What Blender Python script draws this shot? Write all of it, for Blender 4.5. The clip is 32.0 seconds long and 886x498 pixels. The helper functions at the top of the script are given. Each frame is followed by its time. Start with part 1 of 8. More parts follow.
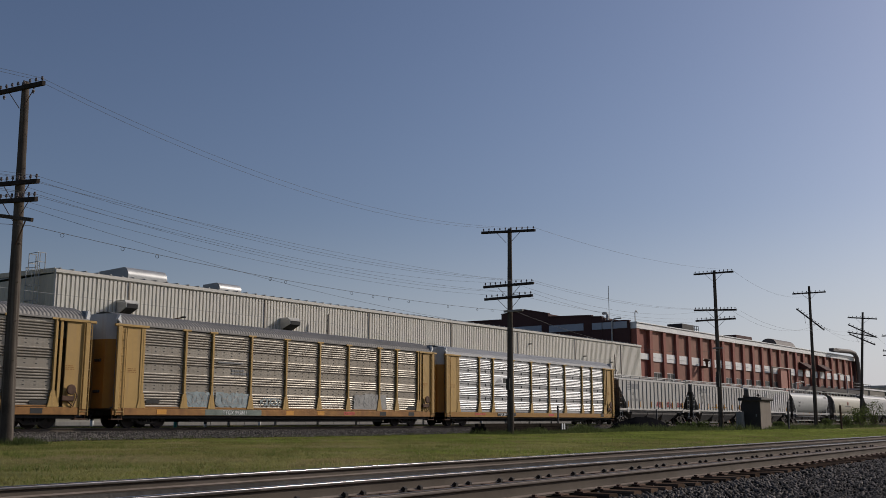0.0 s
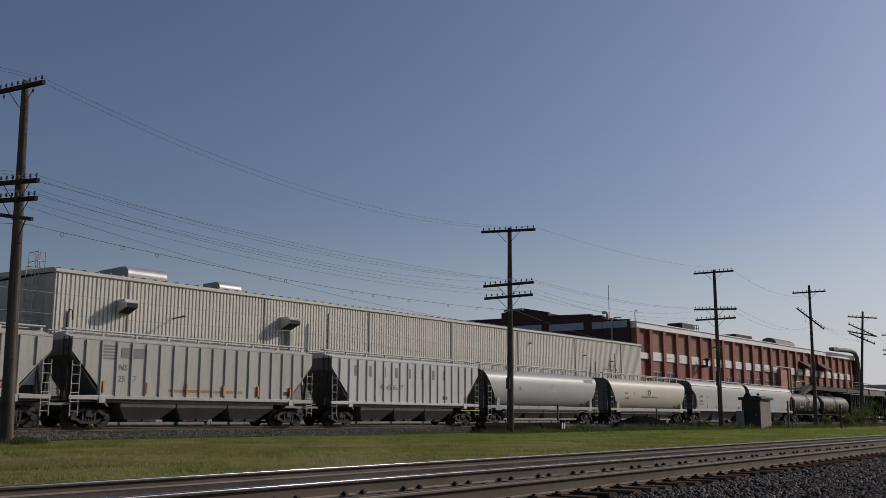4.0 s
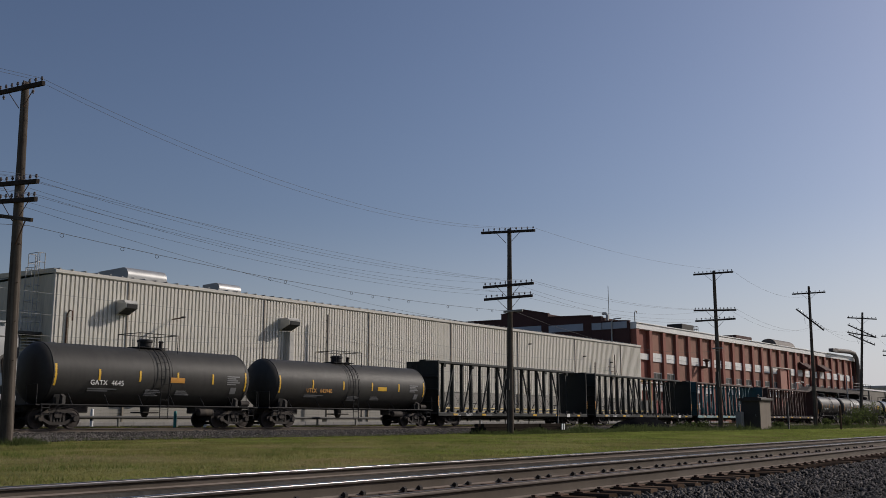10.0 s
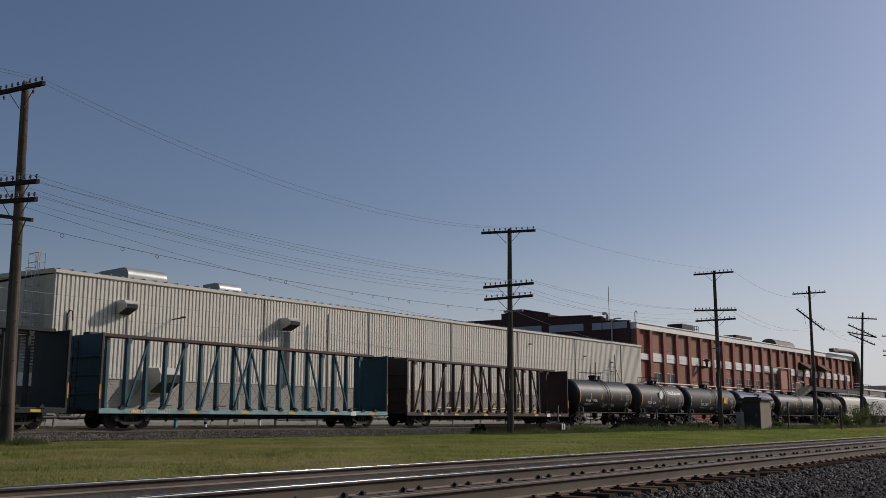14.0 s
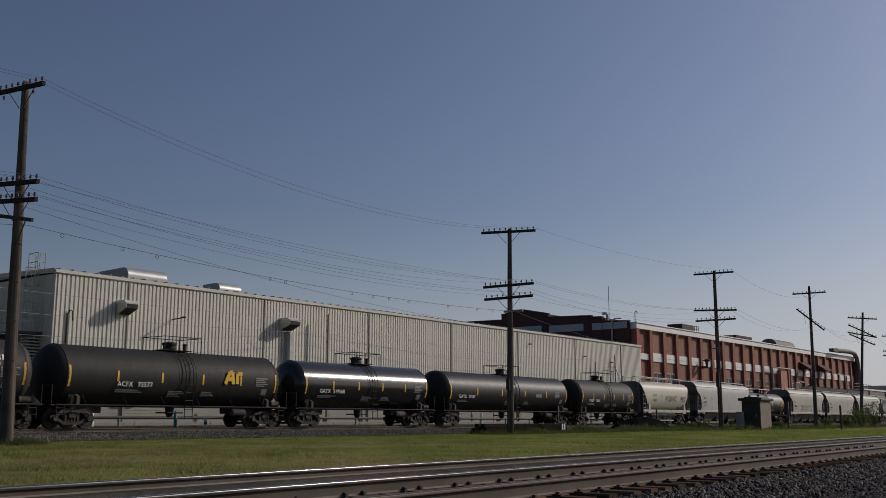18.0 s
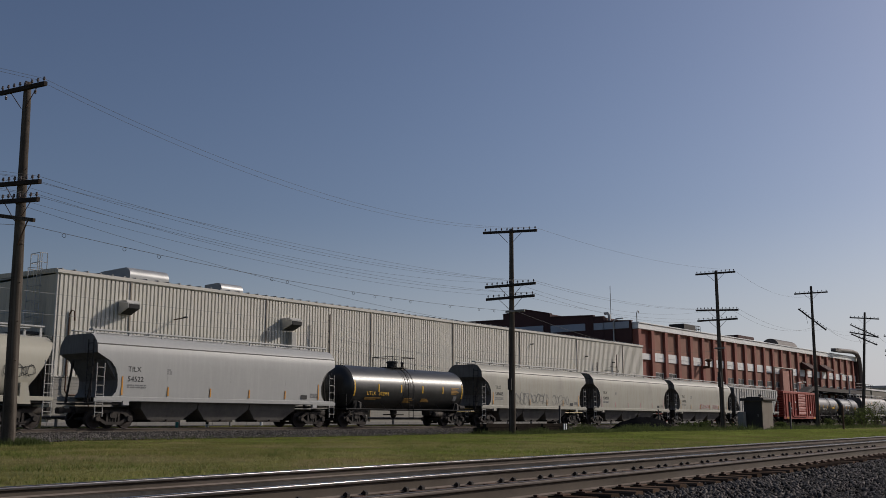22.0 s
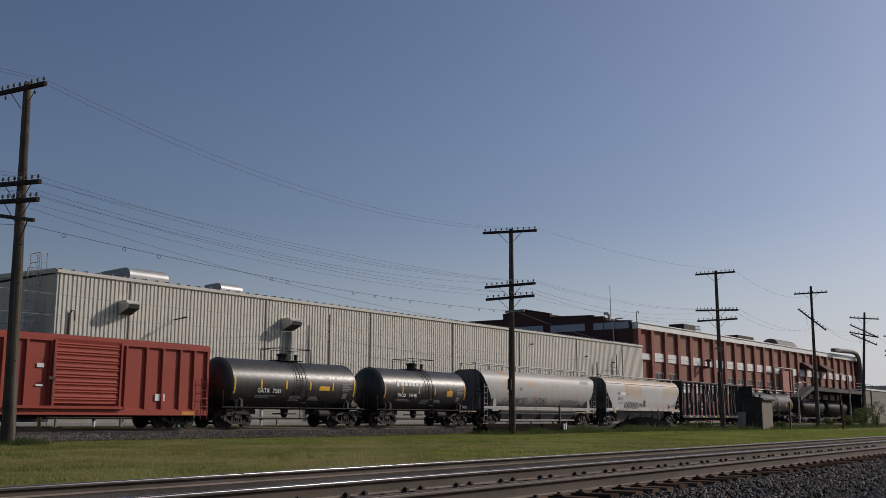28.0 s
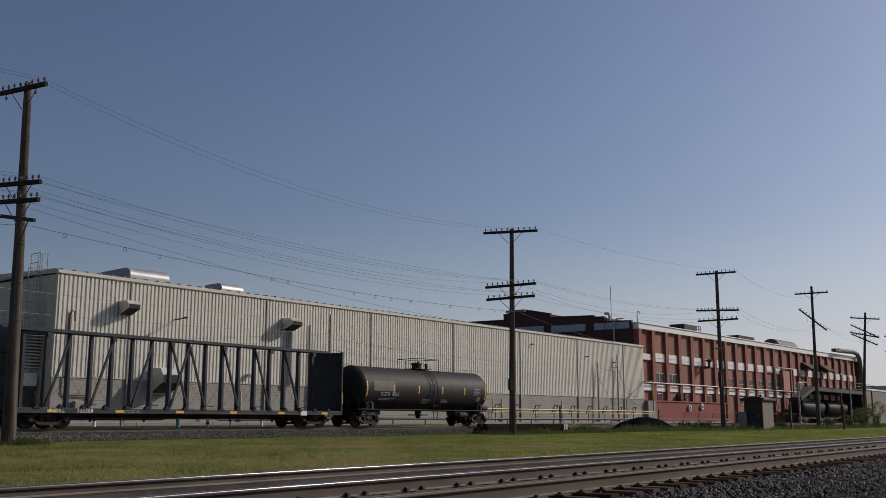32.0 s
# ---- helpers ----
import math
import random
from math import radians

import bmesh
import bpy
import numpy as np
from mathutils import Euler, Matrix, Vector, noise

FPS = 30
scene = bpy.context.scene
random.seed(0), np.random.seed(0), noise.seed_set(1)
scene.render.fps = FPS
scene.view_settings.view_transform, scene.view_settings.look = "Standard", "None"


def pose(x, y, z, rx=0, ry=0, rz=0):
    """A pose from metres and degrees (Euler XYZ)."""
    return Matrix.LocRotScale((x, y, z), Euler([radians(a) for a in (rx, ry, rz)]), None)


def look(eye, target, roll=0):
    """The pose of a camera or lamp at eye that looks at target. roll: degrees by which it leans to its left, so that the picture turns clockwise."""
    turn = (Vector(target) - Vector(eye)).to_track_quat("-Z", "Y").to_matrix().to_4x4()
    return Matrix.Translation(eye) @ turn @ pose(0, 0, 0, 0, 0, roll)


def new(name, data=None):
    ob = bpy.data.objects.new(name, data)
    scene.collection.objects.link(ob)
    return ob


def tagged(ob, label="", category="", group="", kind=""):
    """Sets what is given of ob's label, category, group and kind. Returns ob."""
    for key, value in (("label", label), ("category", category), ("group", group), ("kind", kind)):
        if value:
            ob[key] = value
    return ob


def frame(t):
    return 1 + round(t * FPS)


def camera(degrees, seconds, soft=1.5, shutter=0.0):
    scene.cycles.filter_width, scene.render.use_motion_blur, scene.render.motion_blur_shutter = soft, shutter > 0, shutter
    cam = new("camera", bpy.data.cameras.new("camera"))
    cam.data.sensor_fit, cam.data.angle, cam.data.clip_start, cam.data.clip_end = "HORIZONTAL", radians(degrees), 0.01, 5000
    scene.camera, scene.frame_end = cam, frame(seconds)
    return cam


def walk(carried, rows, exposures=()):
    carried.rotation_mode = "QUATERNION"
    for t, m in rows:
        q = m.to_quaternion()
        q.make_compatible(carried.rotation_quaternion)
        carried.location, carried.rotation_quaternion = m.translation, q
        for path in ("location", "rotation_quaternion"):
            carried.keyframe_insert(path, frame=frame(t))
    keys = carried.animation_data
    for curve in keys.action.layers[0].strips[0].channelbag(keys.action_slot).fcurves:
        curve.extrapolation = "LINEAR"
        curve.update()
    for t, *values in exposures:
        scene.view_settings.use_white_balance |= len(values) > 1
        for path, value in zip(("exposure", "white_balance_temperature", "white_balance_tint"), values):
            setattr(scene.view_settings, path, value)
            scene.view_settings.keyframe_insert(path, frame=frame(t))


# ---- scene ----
TRAIN_Y = 42.6
SPEED = 18.66
FOV = 48.77
EYE = (0.0, 0.0, 0.36)
HEADING, PITCH = 36.21, 9.966


def aim(right, down):
    """Camera pose, nudged by small angles in units of 0.0331 degrees."""
    return pose(*EYE, 90 + PITCH + down * 0.0331, 0, HEADING - 90 + right * 0.0331)


cam = camera(FOV, 32.0, soft=0.55, shutter=0.05)
walk(cam, [(0, aim(0, 0)), (1.4, aim(0, 0)), (2.1, aim(0, -1.4)), (6.8, aim(0, -1.4)), (7.6, aim(0, 0)), (12, aim(-0.6, 0.3)), (14.5, aim(0, 0.3)), (18.5, aim(0, 0.3)), (20, aim(2, 0.3)), (22, aim(3, 0.3)), (25.5, aim(2.6, 0.4)), (31, aim(3.3, 0.5)), (32, aim(3.7, 0.6))],
     exposures=[(t, e, 6500, 19.5) for t, e in ((0, -0.45), (3, -0.5), (6, -0.56), (8, -0.5), (10, -0.43), (17, -0.43), (18, -0.7), (19, -0.49), (21, -0.49), (22, -0.56), (23, -0.63), (24, -0.52), (25, -0.53), (28, -0.46), (32, -0.47))])

# ---- light ----
SUN = Vector((0.76, -0.435, 0.48)).normalized()
sky = bpy.data.worlds.new("sky")
scene.world = sky
sky.use_nodes = True
wn = sky.node_tree
sky_tex = wn.nodes.new("ShaderNodeTexSky")
sky_tex.sky_type = 'NISHITA'
sky_tex.sun_disc = False
sky_tex.sun_elevation = math.asin(SUN.z)
sky_tex.sun_rotation = math.atan2(SUN.x, SUN.y)
sky_tex.air_density, sky_tex.dust_density, sky_tex.ozone_density = 1.0, 1.8, 2.9
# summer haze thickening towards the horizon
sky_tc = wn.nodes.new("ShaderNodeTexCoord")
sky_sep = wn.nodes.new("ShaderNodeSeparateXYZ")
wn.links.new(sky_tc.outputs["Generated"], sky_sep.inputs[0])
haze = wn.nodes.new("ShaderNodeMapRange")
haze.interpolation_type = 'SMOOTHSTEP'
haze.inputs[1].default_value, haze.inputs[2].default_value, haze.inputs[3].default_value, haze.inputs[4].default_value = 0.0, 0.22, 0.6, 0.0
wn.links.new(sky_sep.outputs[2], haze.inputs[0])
# haze and brightness grow towards the sun's side of the sky
sunward = wn.nodes.new("ShaderNodeVectorMath")
sunward.operation = 'DOT_PRODUCT'
sunward.inputs[1].default_value = Vector((SUN.x, SUN.y, 0)).normalized()
wn.links.new(sky_tc.outputs["Generated"], sunward.inputs[0])


def sky_range(source, lo, hi, a, b):
    r = wn.nodes.new("ShaderNodeMapRange")
    for k, val in enumerate((lo, hi, a, b)):
        r.inputs[k + 1].default_value = val
    wn.links.new(source, r.inputs[0])
    return r.outputs[0]


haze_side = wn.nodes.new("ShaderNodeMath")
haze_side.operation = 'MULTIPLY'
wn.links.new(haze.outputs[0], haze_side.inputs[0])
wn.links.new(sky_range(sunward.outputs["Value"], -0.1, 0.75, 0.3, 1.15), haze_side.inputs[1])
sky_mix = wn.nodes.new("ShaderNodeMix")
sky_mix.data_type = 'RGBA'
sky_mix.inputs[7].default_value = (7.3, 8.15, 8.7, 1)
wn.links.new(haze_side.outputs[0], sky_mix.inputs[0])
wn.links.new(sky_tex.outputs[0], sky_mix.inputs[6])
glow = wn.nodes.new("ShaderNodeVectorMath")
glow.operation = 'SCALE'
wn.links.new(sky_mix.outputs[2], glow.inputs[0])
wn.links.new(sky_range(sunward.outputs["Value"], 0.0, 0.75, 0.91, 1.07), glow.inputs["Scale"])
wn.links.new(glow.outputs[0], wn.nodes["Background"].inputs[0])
wn.nodes["Background"].inputs[1].default_value = 0.1
sun_lamp = new("sun", bpy.data.lights.new("sun", 'SUN'))
sun_lamp.data.energy, sun_lamp.data.angle, sun_lamp.data.color = 4.15, radians(0.6), (0.985, 0.96, 0.825)
sun_lamp.matrix_world = look(SUN * 100, (0, 0, 0))

# ---- materials ----
MATS = {}
BASE_DIM = 0.84      # scales every base colour down to offset the stronger sun


def mat(name, color, rough=0.6, metal=0.0, var=0.18, scale=1.5, bump=0.0, fine=18.0, streak=None, streak_amount=0.5, spot=None, spot_amount=0.5, rand=0.0, spec=0.25, island=False, streak_scale=(6, 6, 0.5), spot_above=None, thin=False, stains=()):
    """A procedural paint, metal, stone or soil: two scales of variation, optional streaks, spots and relief."""
    color = tuple(v * BASE_DIM for v in color)
    m = bpy.data.materials.new(name)
    m.use_nodes = True
    nt = m.node_tree
    bsdf = nt.nodes["Principled BSDF"]
    bsdf.inputs["Roughness"].default_value = rough
    bsdf.inputs["Metallic"].default_value = metal
    bsdf.inputs["Specular IOR Level"].default_value = spec
    tc = nt.nodes.new("ShaderNodeTexCoord")

    def noise_at(s, detail=4.0, mapping=None):
        n = nt.nodes.new("ShaderNodeTexNoise")
        n.inputs["Scale"].default_value = s
        n.inputs["Detail"].default_value = detail
        src = tc.outputs["Object"]
        if mapping:
            mp = nt.nodes.new("ShaderNodeMapping")
            mp.inputs["Scale"].default_value = mapping
            nt.links.new(src, mp.inputs[0])
            src = mp.outputs[0]
        nt.links.new(src, n.inputs["Vector"])
        return n.outputs[0]

    def ramp(src, lo, hi):
        r = nt.nodes.new("ShaderNodeMapRange")
        r.inputs[1].default_value, r.inputs[2].default_value = lo, hi
        nt.links.new(src, r.inputs[0])
        return r.outputs[0]

    def mix(fac, a, b):
        x = nt.nodes.new("ShaderNodeMix")
        x.data_type = 'RGBA'
        for sock, val in ((x.inputs[0], fac), (x.inputs[6], a), (x.inputs[7], b)):
            if isinstance(val, bpy.types.NodeSocket):
                nt.links.new(val, sock)
            elif isinstance(val, (int, float)):
                sock.default_value = val
            else:
                sock.default_value = (*val, 1)
        return x.outputs[2]

    def times(c, k):
        return tuple(min(1, v * k) for v in c)
    big, small = noise_at(scale), noise_at(fine)
    col = mix(ramp(big, 0.3, 0.7), times(color, 1 - var), times(color, 1 + var))
    col = mix(ramp(small, 0.25, 0.75), col, mix(0.5, col, times(color, 1 + var * 1.5)))
    if rand:
        src = nt.nodes.new("ShaderNodeNewGeometry").outputs["Random Per Island"] if island else nt.nodes.new("ShaderNodeObjectInfo").outputs["Random"]
        col = mix(ramp(src, 0, 1), mix(rand, col, (0, 0, 0)), mix(min(1, rand * 1.2), col, times(color, 1.9)))
    if streak:
        f = ramp(noise_at(1.0, 5.0, streak_scale), 0.48, 0.72)
        mul = nt.nodes.new("ShaderNodeMath")
        mul.operation = 'MULTIPLY'
        mul.inputs[1].default_value = streak_amount
        nt.links.new(f, mul.inputs[0])
        col = mix(mul.outputs[0], col, streak)
    if spot:
        f = ramp(noise_at(scale * 0.6, 6.0), 0.55, 0.66)
        mul = nt.nodes.new("ShaderNodeMath")
        mul.operation = 'MULTIPLY'
        mul.inputs[1].default_value = spot_amount
        nt.links.new(f, mul.inputs[0])
        if spot_above:
            sep = nt.nodes.new("ShaderNodeSeparateXYZ")
            nt.links.new(tc.outputs["Object"], sep.inputs[0])
            keep = nt.nodes.new("ShaderNodeMath")
            keep.operation = 'MULTIPLY'
            nt.links.new(mul.outputs[0], keep.inputs[0])
            nt.links.new(ramp(sep.outputs[2], spot_above - 0.4, spot_above + 0.5), keep.inputs[1])
            mul = keep
        col = mix(mul.outputs[0], col, spot)
    for x0, x1, z0, z1, amount, tint in stains:
        # rust washed down from the roof between two sheet joints
        sep = nt.nodes.new("ShaderNodeSeparateXYZ")
        nt.links.new(tc.outputs["Object"], sep.inputs[0])
        wave = nt.nodes.new("ShaderNodeMath")
        wave.operation = 'MULTIPLY_ADD'
        wave.inputs[1].default_value = 0.9
        nt.links.new(noise_at(1.0, 5.0, (1.6, 1.6, 0.7)), wave.inputs[0])
        nt.links.new(sep.outputs[2], wave.inputs[2])
        f = ramp(wave.outputs[0], z0 + 0.45, z1 + 0.45)
        for g in (ramp(sep.outputs[0], x0 - 0.12, x0 + 0.12), ramp(sep.outputs[0], x1 + 0.1, x1 - 0.1), ramp(noise_at(1.3, 5.0), 0.2, 0.65)):
            mul = nt.nodes.new("ShaderNodeMath")
            mul.operation = 'MULTIPLY'
            nt.links.new(f, mul.inputs[0])
            nt.links.new(g, mul.inputs[1])
            f = mul.outputs[0]
        mul = nt.nodes.new("ShaderNodeMath")
        mul.operation = 'MULTIPLY'
        mul.inputs[1].default_value = amount
        nt.links.new(f, mul.inputs[0])
        col = mix(mul.outputs[0], col, tint)
    nt.links.new(col, bsdf.inputs["Base Color"])
    rr = nt.nodes.new("ShaderNodeMapRange")
    rr.inputs[3].default_value, rr.inputs[4].default_value = max(0.03, rough - 0.12), min(1, rough + 0.12)
    nt.links.new(small, rr.inputs[0])
    nt.links.new(rr.outputs[0], bsdf.inputs["Roughness"])
    if bump:
        b = nt.nodes.new("ShaderNodeBump")
        b.inputs["Strength"].default_value = 0.6
        b.inputs["Distance"].default_value = bump
        nt.links.new(small, b.inputs["Height"])
        nt.links.new(b.outputs[0], bsdf.inputs["Normal"])
    if thin:
        # light passes through thin leaves
        tr = nt.nodes.new("ShaderNodeBsdfTranslucent")
        nt.links.new(col, tr.inputs[0])
        ms = nt.nodes.new("ShaderNodeMixShader")
        ms.inputs[0].default_value = 0.5
        nt.links.new(bsdf.outputs[0], ms.inputs[1])
        nt.links.new(tr.outputs[0], ms.inputs[2])
        nt.links.new(ms.outputs[0], nt.nodes["Material Output"].inputs[0])
    MATS[name] = m
    return m


RUST, DIRT = (0.16, 0.07, 0.035), (0.1, 0.085, 0.07)
mat("grass_blade", (0.24, 0.225, 0.082), 0.7, var=0.6, scale=0.45, fine=3.0, spot=(0.34, 0.27, 0.15), spot_amount=0.85, rand=0.2, island=True, spec=0.0, thin=True)
mat("grass_fresh", (0.21, 0.255, 0.06), 0.7, var=0.55, scale=0.4, fine=3.0, spot=(0.24, 0.22, 0.08), spot_amount=0.5, rand=0.2, island=True, spec=0.0, thin=True)
mat("weed_leaf", (0.085, 0.108, 0.04), 0.6, var=0.35, scale=0.5, fine=4.0, rand=0.4, island=True, spec=0.0, thin=True)
mat("tuft_leaf", (0.15, 0.18, 0.05), 0.7, var=0.35, scale=0.5, fine=4.0, rand=0.3, island=True, spec=0.0, thin=True)
mat("soil", (0.16, 0.157, 0.062), 0.95, var=0.45, scale=0.4, fine=6.0, bump=0.04, spec=0.0, spot=(0.2, 0.15, 0.08), spot_amount=0.8)
mat("gravel", (0.06, 0.055, 0.05), 0.9, var=0.4, scale=1.0, fine=9.0, bump=0.06, spec=0.0)
mat("stone", (0.145, 0.13, 0.115), 0.85, var=0.25, scale=4.0, fine=30.0, rand=0.55, island=True, spec=0.0)
mat("dark_stone", (0.093, 0.08, 0.071), 0.75, var=0.3, scale=4.0, fine=40.0, bump=0.004, rand=0.8, island=True, spec=0.12)
mat("asphalt", (0.09, 0.088, 0.085), 0.9, var=0.2, scale=0.6, fine=20.0, bump=0.004, spec=0.0)
mat("concrete", (0.27, 0.26, 0.245), 0.85, var=0.15, scale=0.8, fine=14.0, bump=0.003, streak=(0.15, 0.14, 0.12), streak_amount=0.4)
mat("tie_wood", (0.095, 0.065, 0.047), 0.9, var=0.4, scale=2.0, fine=25.0, bump=0.006, rand=0.35, spec=0.0)
mat("pole_wood", (0.07, 0.059, 0.05), 0.9, var=0.4, scale=1.2, fine=20.0, bump=0.015, streak=(0.2, 0.175, 0.15), streak_amount=0.5, streak_scale=(14, 14, 0.35), spec=0.0)
mat("arm_wood", (0.05, 0.042, 0.038), 0.9, var=0.3, scale=2.0, fine=20.0, bump=0.004, spec=0.0)
mat("insulator", (0.12, 0.1, 0.1), 0.2, var=0.2)
mat("service_wire", (0.3, 0.3, 0.29), 0.7, var=0.1)
mat("wire", (0.05, 0.05, 0.052), 0.6, 0.3, var=0.1)
mat("rail_steel", (0.085, 0.069, 0.055), 0.85, 0.1, var=0.25, scale=2.0, fine=12.0, bump=0.001, streak=(0.13, 0.11, 0.1), streak_amount=0.4, streak_scale=(1, 3, 3), spec=0.1)
mat("lit_dusty_foot", (0.2, 0.165, 0.14), 0.9, var=0.3, scale=1.5, fine=12.0, spec=0.0)
mat("rail_head", (0.24, 0.23, 0.235), 0.22, 1.0, var=0.12, scale=0.6, fine=8.0)
mat("dull_head", (0.12, 0.1, 0.09), 0.6, 0.5, var=0.15, scale=0.6, fine=8.0)
mat("rusty_iron", (0.11, 0.065, 0.045), 0.85, 0.2, var=0.35, scale=3.0, fine=25.0, bump=0.003)
mat("truck_iron", (0.045, 0.039, 0.035), 0.8, 0.2, var=0.35, scale=3.0, fine=18.0, bump=0.002, spot=(0.14, 0.115, 0.09), spot_amount=0.5)
mat("pad_grey", (0.06, 0.055, 0.05), 0.7, var=0.3, scale=3.0)
mat("wheel_steel", (0.045, 0.036, 0.032), 0.7, 0.2, var=0.3, scale=3.0, fine=12.0)
mat("black_steel", (0.025, 0.024, 0.024), 0.7, 0.1, var=0.3, scale=1.0, fine=9.0)
mat("siding", (0.69, 0.66, 0.585), 0.55, 0.0, var=0.05, scale=0.3, fine=6.0, streak=(0.46, 0.41, 0.33), streak_amount=0.35, streak_scale=(2.5, 2.5, 0.25))
mat("siding_end", (0.62, 0.55, 0.44), 0.65, var=0.08, scale=0.3, fine=6.0, streak=(0.22, 0.2, 0.17), streak_amount=0.4)
mat("siding_dark", (0.14, 0.19, 0.165), 0.6, var=0.1, scale=0.3, fine=6.0)
mat("siding_trim", (0.62, 0.59, 0.53), 0.5, var=0.07, scale=0.5)
mat("downspout_tan", (0.3, 0.26, 0.21), 0.55, var=0.1, scale=0.5)
mat("block", (0.33, 0.315, 0.285), 0.85, var=0.1, scale=0.5, fine=10.0, bump=0.003, streak=(0.22, 0.2, 0.17), streak_amount=0.35)
mat("roof_metal", (0.3, 0.3, 0.29), 0.5, 0.3, var=0.15, scale=0.4)
mat("galvanised", (0.42, 0.42, 0.41), 0.45, 0.5, var=0.15, scale=1.0, fine=7.0)
mat("hood_grey", (0.5, 0.48, 0.44), 0.6, var=0.15, scale=1.2)
mat("vent_dark", (0.03, 0.03, 0.03), 0.8, var=0.2)
mat("brick", (0.28, 0.104, 0.078), 0.85, var=0.18, scale=0.35, fine=9.0, bump=0.004, streak=(0.16, 0.07, 0.05), streak_amount=0.4, streak_scale=(1.5, 1.5, 0.3))
mat("brick_infill", (0.28, 0.14, 0.1), 0.85, var=0.16, scale=0.35, fine=9.0, bump=0.004, rand=0.12)
# brick with the end walls' shade in its colour; also colours dark canopies
mat("brick_shade_dark", (0.075, 0.036, 0.032), 0.85, var=0.2, scale=0.3, fine=9.0, bump=0.004)
mat("red_paint", (0.25, 0.05, 0.042), 0.7, var=0.1, scale=0.5, fine=8.0, streak=(0.14, 0.04, 0.035), streak_amount=0.35)
mat("pink_door", (0.42, 0.2, 0.15), 0.7, var=0.1, scale=0.5, streak=(0.3, 0.12, 0.09), streak_amount=0.4)
mat("white_panel", (0.82, 0.81, 0.78), 0.6, var=0.08, scale=0.5, rand=0.08, streak=(0.45, 0.42, 0.38), streak_amount=0.3)
mat("grey_band", (0.36, 0.39, 0.43), 0.5, var=0.1, scale=0.4)
mat("window_glass", (0.05, 0.052, 0.05), 0.35, var=0.3, scale=0.8, rand=0.3, spec=0.15)
mat("window_frame_white", (0.6, 0.6, 0.58), 0.6, var=0.1)
mat("yellow_pipe", (0.52, 0.39, 0.14), 0.5, var=0.12, scale=0.6, spot=(0.4, 0.3, 0.12), spot_amount=0.3)
mat("tarp", (0.008, 0.008, 0.009), 0.8, var=0.4, scale=1.0, fine=5.0, bump=0.03, spec=0.0)
mat("cabinet_concrete", (0.21, 0.175, 0.14), 0.85, var=0.15, scale=1.0, fine=12.0, bump=0.004, streak=(0.14, 0.12, 0.1), streak_amount=0.4)
mat("cabinet_lid", (0.045, 0.04, 0.036), 0.7, var=0.2, scale=1.0)
mat("fence_steel", (0.07, 0.068, 0.066), 0.6, 0.1, var=0.2)
mat("light_pole_paint", (0.42, 0.42, 0.41), 0.5, 0.2, var=0.1)
mat("canopy_brown", (0.06, 0.05, 0.045), 0.8, var=0.2, scale=0.6)
mat("duct_dark", (0.13, 0.11, 0.1), 0.7, var=0.2, scale=0.6)
mat("teal_paint", (0.05, 0.3, 0.28), 0.5, var=0.1)
mat("bark", (0.1, 0.08, 0.06), 0.95, var=0.3, scale=2.0, fine=20.0, bump=0.01)
mat("far_wall", (0.2, 0.18, 0.15), 0.8, var=0.1, scale=0.3)
# rolling stock paint
mat("rack_tan", (0.45, 0.285, 0.095), 0.6, var=0.12, scale=0.6, fine=6.0, streak=(0.3, 0.2, 0.1), streak_amount=0.4, spot=(0.33, 0.21, 0.09), spot_amount=0.35)
mat("rack_yellow", (0.31, 0.16, 0.03), 0.6, var=0.15, scale=0.6, fine=6.0, streak=(0.2, 0.1, 0.04), streak_amount=0.55, spot=(0.25, 0.12, 0.04), spot_amount=0.4)
mat("sill_rust", (0.3, 0.15, 0.045), 0.7, var=0.25, scale=1.5, fine=6.0, streak=(0.16, 0.07, 0.03), streak_amount=0.7, streak_scale=(1.5, 1.5, 0.6), spot=(0.2, 0.09, 0.035), spot_amount=0.5)
mat("rack_galv", (0.29, 0.262, 0.22), 0.36, 0.5, var=0.14, scale=0.8, fine=8.0, streak=(0.2, 0.16, 0.12), streak_amount=0.45, rand=0.08)
mat("rack_bright", (0.34, 0.345, 0.35), 0.42, 0.75, var=0.14, scale=0.8, fine=8.0, rand=0.08)
mat("rack_roof", (0.27, 0.255, 0.235), 0.6, 0.0, spec=0.08, var=0.12, scale=0.6, fine=8.0)
mat("rack_roof_bright", (0.5, 0.49, 0.475), 0.6, 0.0, spec=0.1, var=0.08, scale=0.6)
mat("hopper_grey", (0.44, 0.425, 0.39), 0.6, var=0.1, scale=0.5, fine=7.0, streak=(0.26, 0.23, 0.2), streak_amount=0.45)
mat("hopper_light", (0.55, 0.54, 0.51), 0.6, var=0.08, scale=0.5, fine=7.0, streak=(0.33, 0.28, 0.23), streak_amount=0.45)
mat("hopper_aged", (0.42, 0.41, 0.38), 0.65, var=0.14, scale=0.5, fine=7.0, streak=(0.24, 0.2, 0.16), streak_amount=0.6)
mat("hopper_silver", (0.33, 0.335, 0.32), 0.42, var=0.07, scale=0.4, fine=7.0, streak=(0.33, 0.33, 0.33), streak_amount=0.4)
mat("hopper_tan", (0.45, 0.425, 0.345), 0.42, var=0.06, scale=0.4, fine=7.0, streak=(0.4, 0.35, 0.27), streak_amount=0.4)
mat("hopper_white", (0.41, 0.41, 0.395), 0.45, var=0.05, scale=0.4, fine=7.0, streak=(0.42, 0.41, 0.4), streak_amount=0.35)
